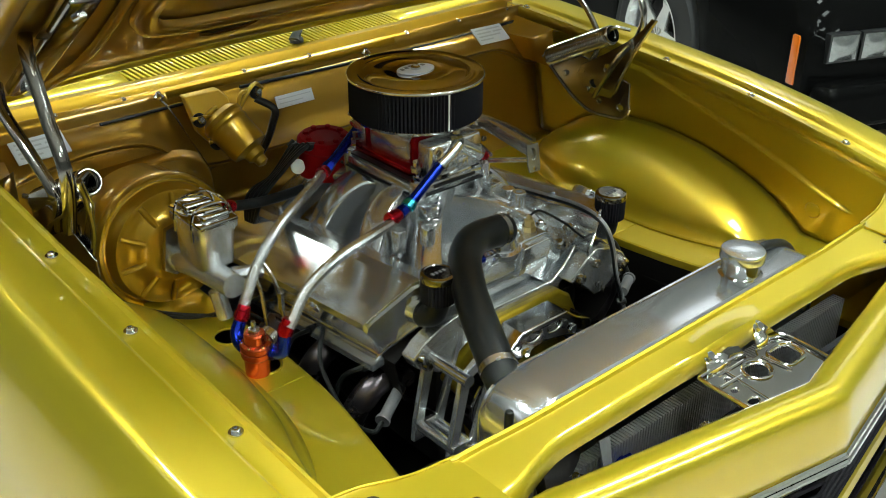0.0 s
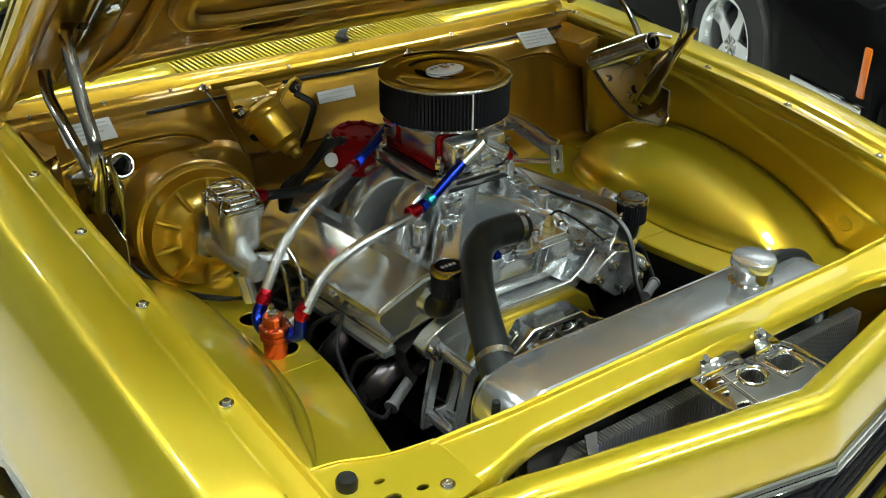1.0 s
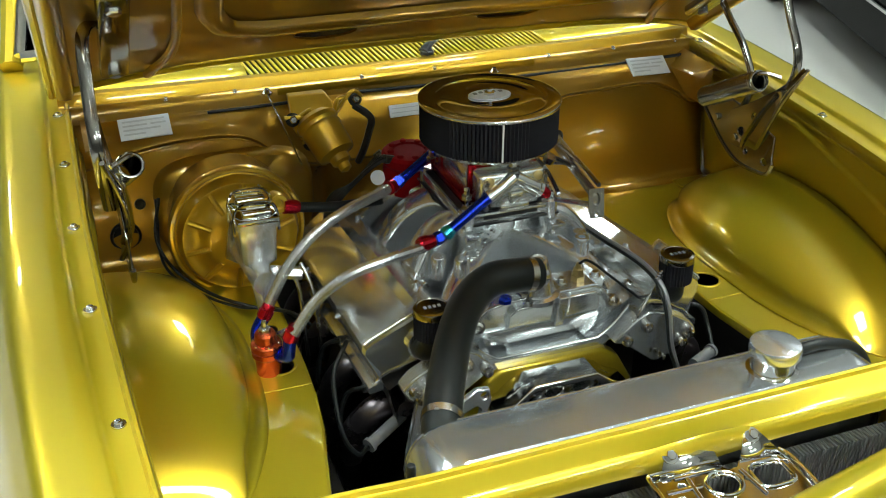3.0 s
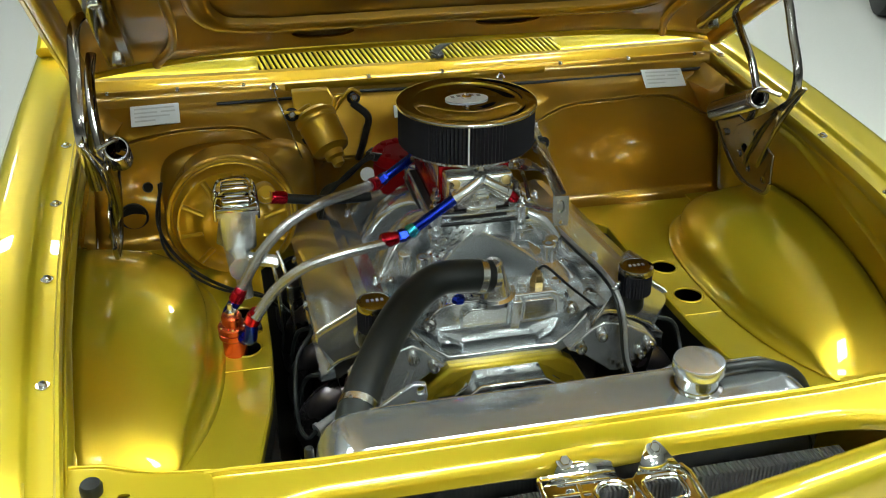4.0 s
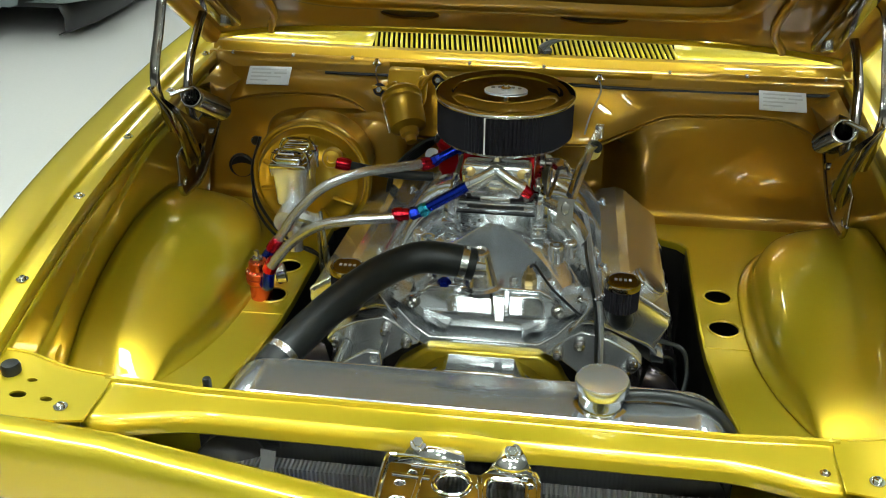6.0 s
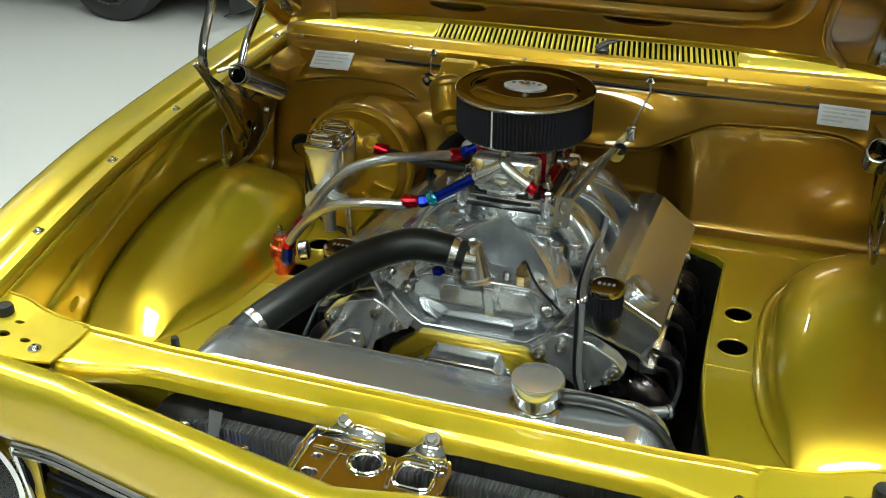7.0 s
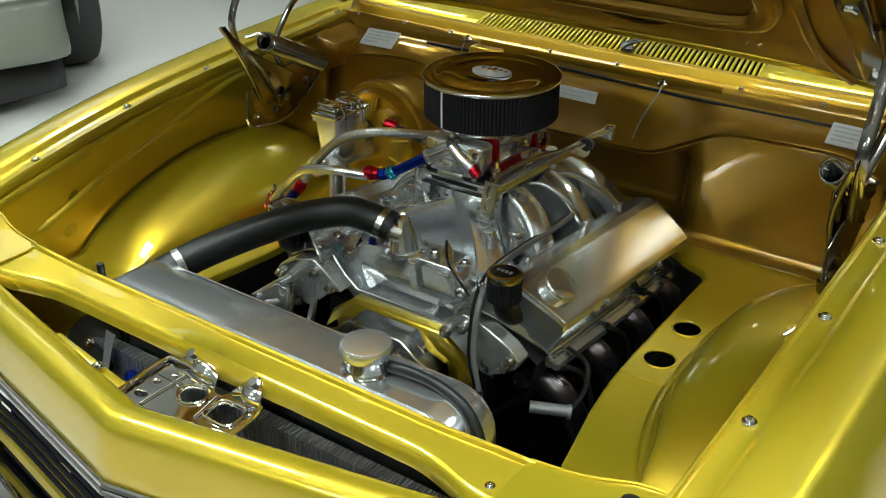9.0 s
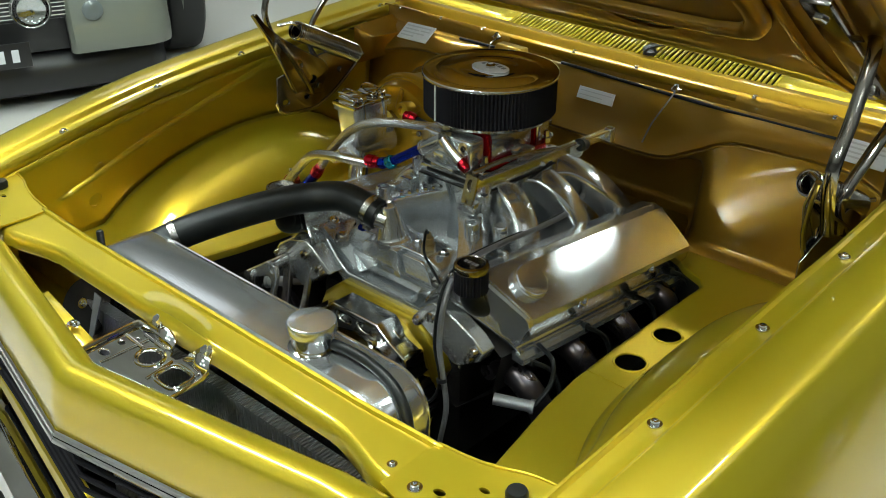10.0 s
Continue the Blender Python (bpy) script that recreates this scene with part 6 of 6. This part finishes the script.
# ---- radiator, cap and hoses ----
rad = thing("radiator", (0.01, 0.71, 0.40), "polished aluminium radiator behind the gold support", "radiator")
bm = bmesh.new()
rows = []
for i in range(8):
    a = math.pi / 2 * i / 7
    rows.append((-0.262 - 0.055 * math.cos(a), 0.807 + 0.055 * math.sin(a)))
sec = [(-0.317, 0.74)] + rows + [(0.285, 0.862)]
for i in range(1, 8):
    a = math.pi / 2 * (1 - i / 7)
    sec.append((0.285 + 0.055 * math.cos(a), 0.807 + 0.055 * math.sin(a)))
sec.append((0.34, 0.74))
prof = []
for x, z in sec:
    prof.append([Vector((x, y, z - dz)) for y, dz in ((0.6675, 0.05), (0.6675, 0.008), (0.670, 0.003), (0.675, 0.0), (0.746, 0.0), (0.752, 0.003), (0.755, 0.008), (0.755, 0.05))])
grid(bm, prof)
tank = part("tank", bm, tank_alu, rad, angle=30)
solidify(tank, 0.003, 1)
for s in (-1, 1):
    bm = bmesh.new()
    plate(bm, [(-0.317, 0.74)] + rows + [(0.285, 0.862)] + sec[-8:], 0.004, Matrix(((1, 0, 0, 0), (0, 0, -1, 0.757 if s > 0 else 0.6705), (0, 1, 0, -0.004), (0, 0, 0, 1))))
    part("tank_side", bm, tank_alu, tank)
bm = bmesh.new()
box(bm, (0.01, 0.71, 0.55), (0.60, 0.055, 0.40))
part("core", bm, fins, rad, "finned radiator core")
bm = bmesh.new()
box(bm, (0.03, 0.632, 0.585), (0.66, 0.02, 0.40))
part("front_cooler", bm, fins, rad, "finned cooler in front")
CP = Vector((0.176, 0.708, 0))
bm = bmesh.new()
lathe(bm, [(0.034, 0.860), (0.034, 0.865), (0.029, 0.867), (0.029, 0.884), (0.030, 0.886), (0.030, 0.888)], Matrix.Translation(CP), 28)
part("filler_neck", bm, polished, rad)
bm = bmesh.new()
pr = [(0.026, 0.886), (0.033, 0.888), (0.034, 0.890), (0.034, 0.901), (0.0325, 0.904), (0.030, 0.905), (0.003, 0.9055)]
rings = []
for j, (r0, h0) in enumerate(pr):
    rings.append([Vector((CP.x + (r0 - (0.0007 if k % 2 and 2 <= j <= 3 else 0)) * math.cos(a), CP.y + (r0 - (0.0007 if k % 2 and 2 <= j <= 3 else 0)) * math.sin(a), h0)) for k, a in ((k, 2 * math.pi * k / 96) for k in range(96))])
vs = grid(bm, rings, close=True)
bm.faces.new(vs[-1])
part("cap", bm, machined, rad, "turned aluminium cap with a knurled edge", angle=25)
ov = thing("overflow_hose", (0.28, 0.72, 0.87), "black overflow hose lying on the radiator's end", "hose")
bm = bmesh.new()
tube(bm, [(0.205, 0.718, 0.874), (0.235, 0.722, 0.874), (0.275, 0.722, 0.872), (0.315, 0.720, 0.860), (0.340, 0.716, 0.835), (0.350, 0.712, 0.80), (0.350, 0.708, 0.70)], 0.0075, 12)
part("hose", bm, rubber, ov)

rh = thing("radiator_hose", (-0.15, 0.93, 0.88), "thick black rubber radiator hose from the water neck to the radiator", "hose")
HP = [(-0.021, 1.0195, 0.881), (-0.055, 1.012, 0.890), (-0.098, 1.006, 0.894), (-0.134, 0.986, 0.889), (-0.166, 0.950, 0.884), (-0.197, 0.904, 0.875), (-0.226, 0.852, 0.864), (-0.249, 0.806, 0.853), (-0.266, 0.770, 0.842), (-0.270, 0.755, 0.838)]
bm = bmesh.new()
tube(bm, HP, 0.0255, 24, n=10)
part("hose", bm, rubber, rh)
for p, d in ((Vector((-0.036, 1.0165, 0.8845)), Vector((-1, -0.1, 0.25))), (Vector((-0.260, 0.782, 0.8455)), Vector((-0.4, -0.85, -0.25)))):
    bm = bmesh.new()
    lathe(bm, [(0.0258, -0.0055), (0.0272, -0.0055), (0.0272, 0.0055), (0.0258, 0.0055)], axis(p, d), 32, cap=False)
    cl = part("hose_clamp", bm, steel, rh, "bright worm-drive clamp")
    bm = bmesh.new()
    box(bm, (0.0, -0.031, 0.0), (0.020, 0.008, 0.012), axis(p, d), bev=0.002)
    part("clamp_screw", bm, steel, cl)

# ---- alternator bracket on the side of the engine ----
br = thing("alternator_bracket", (-0.17, 0.95, 0.66), "machined aluminium alternator bracket with round spacers", "bracket")
for y in (0.972, 0.892):
    bm = bmesh.new()
    plate(bm, [(-0.166, 0.790), (-0.146, 0.788), (-0.143, 0.766), (-0.160, 0.715), (-0.190, 0.60), (-0.215, 0.60), (-0.230, 0.60), (-0.248, 0.60), (-0.244, 0.64), (-0.224, 0.745), (-0.213, 0.758)],
          0.010, Matrix(((1, 0, 0, 0), (0, 0, -1, y), (0, 1, 0, 0), (0, 0, 0, 1))),
          [(-0.154, 0.778, 0.006, 0.006), [(-0.203, 0.745), (-0.166, 0.762), (-0.158, 0.755), (-0.170, 0.715), (-0.198, 0.630), (-0.228, 0.630)]])
    bevelled(part("side_plate", bm, brushed, br), 0.002)
for p in ((-0.215, 0.747), (-0.236, 0.63), (-0.20, 0.615)):
    bm = bmesh.new()
    tube(bm, [(p[0], 0.97, p[1]), (p[0], 0.885, p[1])], 0.010, 14, smooth=False)
    part("spacer", bm, machined, br)
alt = thing("alternator", (-0.25, 0.90, 0.55), "black alternator low beside the engine", "alternator")
bm = bmesh.new()
lathe(bm, [(0.03, 0), (0.06, 0.004), (0.066, 0.02), (0.066, 0.09), (0.055, 0.105), (0.02, 0.11)], axis((-0.235, 0.96, 0.50), (0, -1, 0)), 32)
part("housing", bm, iron, alt)
bm = bmesh.new()
lathe(bm, [(0.035, 0), (0.038, 0.004), (0.030, 0.012), (0.038, 0.020), (0.035, 0.024), (0.003, 0.025)], axis((-0.235, 0.855, 0.50), (0, -1, 0)), 28)
part("pulley", bm, steel, alt)

# ---- cables ----
def cable(name, pts, r, mat, label):
    bm = bmesh.new()
    tube(bm, pts, r, 8)
    return solo(name, bm, mat, label, "cable")


cable("loom_cable", [(-0.515, 1.525, 0.865), (-0.53, 1.50, 0.80), (-0.51, 1.46, 0.755), (-0.46, 1.40, 0.728), (-0.40, 1.34, 0.722), (-0.34, 1.30, 0.72), (-0.31, 1.28, 0.70)], 0.0032, rubber, "thin black cable from the firewall over the inner fender")
cable("loom_cable", [(-0.52, 1.527, 0.862), (-0.525, 1.48, 0.76), (-0.48, 1.40, 0.735), (-0.42, 1.34, 0.725), (-0.36, 1.32, 0.722), (-0.32, 1.30, 0.69)], 0.0026, rubber, "thin black cable from the firewall over the inner fender")
cable("sender_wire", [(0.066, 1.045, 0.868), (0.075, 1.03, 0.880), (0.10, 1.00, 0.862), (0.130, 0.995, 0.835), (0.158, 0.99, 0.81)], 0.0022, rubber, "thin black wire from the brass temperature sender")
cable("throttle_cable", [(0.11, 1.42, 0.835), (0.146, 1.32, 0.838), (0.156, 1.22, 0.846), (0.160, 1.12, 0.856), (0.167, 1.03, 0.862), (0.175, 0.982, 0.848), (0.180, 0.958, 0.815), (0.184, 0.945, 0.755), (0.200, 0.938, 0.70), (0.208, 0.935, 0.65), (0.198, 0.93, 0.58)], 0.0046, sheath, "sheathed grey cable running down the front of the engine")
cable("sensor_cable", [(0.104, 1.42, 0.835), (0.139, 1.32, 0.838), (0.149, 1.22, 0.846), (0.153, 1.12, 0.856), (0.160, 1.03, 0.862), (0.168, 0.980, 0.850), (0.173, 0.955, 0.815), (0.178, 0.941, 0.755), (0.194, 0.935, 0.70), (0.178, 0.925, 0.655), (0.12, 0.91, 0.645)], 0.0028, rubber, "thin black cable tied beside the grey sheath")
bm = bmesh.new()
lathe(bm, [(0.0085, -0.003), (0.0085, 0.003)], axis((0.197, 0.9365, 0.70), (0.2, -0.1, -1)), 12)
solo("cable_tie", bm, black, "black plastic tie round the two cables", "cable tie")
cable("earth_wire", [(0.275, 1.075, 0.735), (0.315, 1.06, 0.73), (0.325, 1.045, 0.70), (0.320, 1.02, 0.675), (0.314, 1.013, 0.668)], 0.004, rubber, "black wire from the valve cover to a pipe stub")
cable("earth_wire", [(-0.280, 1.16, 0.735), (-0.315, 1.12, 0.70), (-0.325, 1.04, 0.65), (-0.315, 0.99, 0.645), (-0.298, 0.986, 0.660)], 0.004, rubber, "black wire from the valve cover to a pipe stub")

# ---- bonnet latch plate ----
lt = thing("bonnet_latch", (0.0, 0.57, 0.85), "polished pressed-steel bonnet latch plate bolted to the radiator support", "latch")
LM = pose(0.010, 0.562, 0.8385, 3, 0, 0)
bm = bmesh.new()
poly = [(-0.086, -0.066), (-0.040, -0.076), (0.080, -0.076), (0.094, -0.062), (0.097, 0.006), (0.090, 0.026), (0.036, 0.029), (0.028, 0.020), (0.016, 0.020), (0.006, 0.032), (-0.070, 0.036), (-0.084, 0.026)]
WINDOW = rounded(0.060, -0.004, 0.021, 0.017)
plate(bm, poly, 0.004, LM, [(-0.003, 0.0, 0.018, 0.015), WINDOW, (-0.052, 0.012, 0.005, 0.005), (-0.064, -0.006, 0.006, 0.004), (-0.062, -0.034, 0.010, 0.006), (0.088, 0.008, 0.0035, 0.0035), (0.080, 0.018, 0.0035, 0.0035), (0.028, 0.0, 0.003, 0.003)])
lp = bevelled(part("plate", bm, chrome, lt), 0.0012)
for pts in ([(-0.072, 0.030, 0.0), (-0.052, 0.054, 0.018), (-0.040, 0.056, 0.019), (0.006, 0.040, 0.012), (0.010, 0.026, 0.0)], [(0.036, 0.026, 0.0), (0.056, 0.054, 0.019), (0.072, 0.054, 0.019), (0.092, 0.024, 0.0)]):
    bm = bmesh.new()
    bm.faces.new([bm.verts.new(LM @ Vector(p)) for p in pts])
    solidify(part("raised_tab", bm, chrome, lp), 0.004, 0)
bm = bmesh.new()
tube(bm, [LM @ Vector(p) for p in ((-0.086, -0.066, 0.004), (-0.086, 0.024, 0.004), (-0.072, 0.036, 0.004), (0.004, 0.033, 0.004))], 0.0035, 8, n=3)
part("folded_flange", bm, chrome, lp)
bm = bmesh.new()
tube(bm, [LM @ Vector(p) for p in ((0.097, -0.06, 0.003), (0.098, 0.006, 0.003), (0.091, 0.027, 0.003))], 0.003, 8, n=3)
part("folded_flange", bm, chrome, lp)
for ring in ([(-0.003 + 0.022 * math.cos(2 * math.pi * k / 28), 0.019 * math.sin(2 * math.pi * k / 28)) for k in range(29)], (rounded(0.060, -0.004, 0.024, 0.020) * 2)[:25]):
    bm = bmesh.new()
    tube(bm, [LM @ Vector((x, y, 0.0004)) for x, y in ring], 0.0026, 8, smooth=False)
    part("pressed_rim", bm, chrome, lp)
for pa, pb in (((-0.075, 0.008, 0.001), (-0.030, 0.006, 0.001)), ((-0.045, -0.05, 0.001), (-0.040, 0.022, 0.001)), ((0.028, 0.014, 0.001), (0.034, -0.03, 0.001)), ((-0.055, 0.026, 0.001), (0.0, 0.024, 0.001))):
    bm = bmesh.new()
    tube(bm, [LM @ Vector(pa), LM @ Vector(pb)], 0.0028, 8, smooth=False, flat=0.5)
    part("pressed_rib", bm, chrome, lp)
for x, y in ((-0.050, 0.048), (0.064, 0.047)):
    b2 = bolt_bm(0.0068, 0.005, washer=1.5)
    bmesh.ops.transform(b2, matrix=LM @ pose(x, y, 0.0155, 36, 0, 0), verts=b2.verts)
    part("bolt", b2, chrome, lt)

bm = bmesh.new()
lathe(bm, [(0.006, 0.80), (0.006, 0.862), (0.005, 0.865), (0.002, 0.866)], pose(-0.333, 0.690, 0), 14)
solo("overflow_plug", bm, rubber, "black rubber peg at the end of the radiator", "rubber plug")

# small parts in the slot between nose and radiator
th = thing("nose_bracket", (-0.15, 0.53, 0.84), "gold painted strip bracket with a bright bolt behind the nose panel", "bracket")
bm = bmesh.new()
bk = axis((-0.098, 0.532, 0.824), (-0.155, 0.012, 0.018), up=(0, 0, 1))
box(bm, (0, 0, 0.075), (0.018, 0.003, 0.16), bk, bev=0.001)
box(bm, (0.009, -0.008, 0.075), (0.003, 0.016, 0.16), bk, bev=0.001)
part("strip", bm, paint, th)
piece("bolt", bolt_me, pose(-0.145, 0.534, 0.838, -8, 0, 0), th)
th = thing("horn", (-0.285, 0.645, 0.76), "dark round horn in the slot before the radiator", "horn")
bm = bmesh.new()
lathe(bm, [(0.02, -0.02), (0.046, -0.012), (0.050, 0.0), (0.048, 0.006), (0.034, 0.010), (0.012, 0.014), (0.004, 0.016)], axis((-0.288, 0.628, 0.768), (0.2, -0.75, 0.6)), 28)
part("shell", bm, iron, th)
piece("bolt", bolt_me, axis((-0.284, 0.618, 0.779), (0.2, -0.75, 0.6)), th)
bm = bmesh.new()
plate(bm, [(0, 0), (0.02, -0.002), (0.012, -0.07), (0.0, -0.075)], 0.002, Matrix(((1, 0, 0, -0.243), (0, 0.3, -0.95, 0.62), (0, 0.95, 0.3, 0.815), (0, 0, 0, 1))))
part("blade", bm, sheath, th)
th = thing("hose_fitting", (-0.205, 0.63, 0.77), "small blue anodised hose fitting before the radiator", "fitting")
fitting((-0.205, 0.622, 0.748), (0.7, -0.4, 0.4), blue_ano, th, 0.011, 0.03)

# ---- rubber bonnet stops ----
for s in (-1, 1):
    bm = bmesh.new()
    lathe(bm, [(0.011, -0.008), (0.011, 0.000), (0.008, 0.003), (0.009, 0.006), (0.0122, 0.008), (0.0128, 0.018), (0.0108, 0.0225), (0.003, 0.0235)], pose(s * 0.576, 0.646, 0.8715), 24)
    solo("bonnet_stop", bm, rubber, "black rubber bonnet stop on the radiator support", "rubber stop", group="bonnet stops")

# ---- other cars on the floor ----
def saloon(name, at, turn, label, coat_mat, width, length, height, lamp, round_lamps, axle=0.78, lz=0.62, bz=0.45, taper=0.0, track=0.08):
    """A plain parked car: the front faces -y before turning."""
    th = thing(name, (0, 0, 0), label, "car")
    hw = width / 2
    bm = bmesh.new()
    rows = []
    top = [(0.0, 0.56), (0.04, 0.66), (0.12, 0.72), (0.9, 0.80), (1.25, 0.84), (1.45, 0.88), (3.3, 0.90), (length - 0.2, 0.86), (length - 0.02, 0.80), (length, 0.6)]
    ys = sorted(set([y for y, _ in top] + [0.2 + 0.04 * i for i in range(int((length - 0.4) / 0.04))]))
    for y in ys:
        z = table(y, top)
        e = (0.10 if y in (0.0, length) else 0.0) + taper * smooth01((0.30 - y) / 0.25)
        zb = lerp(0.22, 0.5, taper / 0.2)* smooth01((0.34 - y) / 0.1) if taper and y < 0.3 else 0.22
        for ax in (axle, length - 0.9):
            d = 0.365 ** 2 - (y - ax) ** 2
            if d > 0:
                zb = max(zb, 0.32 + math.sqrt(d))
        zb = min(zb, z - 0.06)
        z1 = max(0.45, zb + 0.01)
        z2 = max(lerp(0.45, z, 0.6), zb + 0.02)
        half = [(0.985, zb), (1.0, z1), (1.0, z2), (0.95, z - 0.03), (0.86, z)]
        rows.append([Vector((-(hw - e) * k, y, zz)) for k, zz in half] + [Vector((0, y, z + 0.015))] + [Vector(((hw - e) * k, y, zz)) for k, zz in half[::-1]])
    vs = grid(bm, rows)
    bm.faces.new(vs[0])
    bm.faces.new(vs[-1])
    part("body", bm, coat_mat, th, angle=40)
    bm = bmesh.new()
    cab = [(1.35, 0.87, 0.80), (1.95, height, 0.62), (2.9, height, 0.62), (3.6, 0.89, 0.78)]
    grid(bm, [[Vector((u * hw * w, y, z)) for u in (-1, -0.5, 0, 0.5, 1)] for y, z, w in cab])
    for u in (-1, 1):
        grid(bm, [[Vector((u * hw * w, y, z)), Vector((u * hw * 0.86, y, 0.86))] for y, z, w in cab])
    part("cabin", bm, black, th, "dark glazed cabin")
    for s in (-1, 1):
        for y in (axle, length - 0.9):
            wheel(th, (s * (hw - track), y, 0.32), 0.32, 0.20, lamp, s)
    bm = bmesh.new()
    box(bm, (0, length / 2, 0.42), (width - 0.5, length - 0.3, 0.52))
    part("underbody", bm, black, th)
    if round_lamps:
        # front panel in two halves beside a black centre, with a chrome strip on top
        for u in (-1, 1):
            bm = bmesh.new()
            sec = [(-0.02, 0.51), (-0.045, 0.505), (-0.060, 0.48), (-0.075, 0.36), (-0.095, 0.31), (-0.098, 0.27), (-0.085, 0.245), (-0.03, 0.235)]
            grid(bm, [[Vector((u * x, dy + 0.05 * smooth01((x - 0.70) / 0.14) ** 2 + bk, z)) for dy, z in sec] for x, bk in ((0.36, 0.05), (0.365, 0.02), (0.38, 0.0), (0.55, 0.0), (0.70, 0.0), (0.78, 0.006), (0.815, 0.02), (0.828, 0.05), (0.83, 0.12), (0.83, 0.25))])
            solidify(part("front_panel", bm, coat_mat, th, angle=50), 0.006)
            bm = bmesh.new()
            tube(bm, [(u * 0.10, -0.05, 0.528), (u * 0.5, -0.05, 0.528), (u * 0.80, -0.03, 0.528), (u * 0.84, 0.2, 0.528)], 0.011, 8)
            part("chrome_strip", bm, chrome, th)
        bm = bmesh.new()
        box(bm, (0, 0.05, 0.40), (1.5, 0.10, 0.30), bev=0.01)
        part("inner_panel", bm, black, th)
        # added black piece in place of the shadow under the car's front
        bm = bmesh.new()
        rows = [[Vector((x, 0.02 + 0.10 * (x / 0.8) ** 4 + dy, z)) for x in (-0.80, -0.72, -0.5, -0.25, 0, 0.25, 0.5, 0.72, 0.80)] for dy, z in ((0.02, 0.25), (-0.02, 0.22), (-0.05, 0.15), (-0.04, 0.07), (0.0, 0.05))]
        grid(bm, rows)
        solidify(part("shadow_piece", bm, black, th, "added black piece standing for the shadow below the front panel"), 0.006)
    else:
        bm = bmesh.new()
        box(bm, (0, -0.03, bz), (width * 0.98, 0.14, 0.16), bev=0.04, seg=3)
        part("bumper", bm, coat_mat, th)
        for u in (-1, 1):
            bm = bmesh.new()
            box(bm, (u * (hw + 0.004), length / 2, 0.42), (0.016, length - 2.9, 0.022), bev=0.006)
            part("rub_strip", bm, chrome, th)
            bm = bmesh.new()
            box(bm, (u * (hw + 0.002), 0.29, 0.366), (0.016, 0.46, 0.030), pose(0, 0, 0, -2, 0, 0), bev=0.006)
            part("sill_strip", bm, chrome, th)
    bm = bmesh.new()
    box(bm, (0, -0.01, 0.46 if round_lamps else lz), (width * 0.40, 0.05, 0.12), bev=0.01)
    gr = part("grille", bm, black, th)
    for k in range(5):
        bm = bmesh.new()
        box(bm, (0, -0.038, (0.42 if round_lamps else lz - 0.035) + 0.018 * k), (width * 0.38, 0.012, 0.005))
        part("slat", bm, chrome, gr)
    for s in (-1, 1):
        for k in (0, 1):
            x = s * (0.22 + 0.22 * k if round_lamps else hw - 0.125 - 0.140 * k)
            if round_lamps and k:
                continue
            bm = bmesh.new()
            if round_lamps:
                lathe(bm, [(0.085, -0.02), (0.088, 0.02), (0.080, 0.03), (0.06, 0.02), (0.01, 0.01)], axis((x, -0.04 if round_lamps else 0.0, lz), (0, -1, 0)), 28)
            else:
                plate(bm, [(-0.064, -0.052), (0.064, -0.052), (0.064, 0.052), (-0.064, 0.052)], 0.03, pose(x, -0.002, lz, 90, 0, 0), [rounded(0, 0, 0.057, 0.045, 0.35)])
                box(bm, (x, 0.02, lz), (0.126, 0.02, 0.102))
            hl = part("headlight", bm, chrome if round_lamps else black, th)
            bm = bmesh.new()
            if round_lamps:
                lathe(bm, [(0.079, 0.028), (0.05, 0.042), (0.01, 0.046)], axis((x, -0.04 if round_lamps else 0.0, lz), (0, -1, 0)), 28)
            else:
                vs = []
                for i in range(9):
                    u = -1 + i / 4
                    vs.append([Vector((x + 0.057 * u, -0.004 - 0.012 * (1 - u * u) * (1 - w * w), lz + 0.045 * w)) for w in (-1, -0.75, -0.5, -0.25, 0, 0.25, 0.5, 0.75, 1)])
                grid(bm, vs)
            part("lens", bm, lens_glass if round_lamps else lamp_lens, hl)
        if not round_lamps:
            bm = bmesh.new()
            box(bm, (s * (hw - 0.008), 0.10, lz - 0.06), (0.03, 0.042, 0.185), bev=0.008)
            part("indicator", bm, orange_lens, th, "amber corner lamp")
        bm = bmesh.new()
        lathe(bm, [(0.045, -0.02), (0.045, 0.01), (0.03, 0.02), (0.005, 0.022)], axis((s * (0.475 if round_lamps else hw - 0.35), -0.068 if round_lamps else -0.10, 0.43 if round_lamps else bz), (0, -1, 0)), 24)
        part("fog_lamp", bm, grey_dark, th)
    bm = bmesh.new()
    box(bm, (0.0, -0.115, bz - 0.05), (0.37, 0.012, 0.11), bev=0.004)
    pl = part("number_plate", bm, black, th, "black number plate")
    for k in range(5):
        bm = bmesh.new()
        box(bm, (-0.12 + 0.06 * k, -0.123, bz - 0.05), (0.030, 0.003, 0.055))
        part("marking", bm, bar_ink, pl)
    th.matrix_world = pose(*at, 0, 0, turn)
    return th


saloon("black_coupe", (3.03, 1.41, 0), -21.7, "glossy black coupe with square headlights and bright alloy wheels", black_paint, 1.75, 4.6, 1.30, machined, False, 1.05, 0.56, 0.36)
saloon("grey_saloon", (-3.36, 1.80, 0), 70, "pale green-grey classic saloon with round headlights", grey_paint, 1.95, 4.2, 1.40, steel, True, 0.66, 0.46, 0.33, 0.16, -0.02)
saloon("dark_saloon", (-2.6, 5.6, 0), 90, "dark saloon parked further back in the showroom", grey_dark, 1.8, 4.3, 1.40, steel, True, 0.78, 0.46, 0.33, 0.1, 0.05)
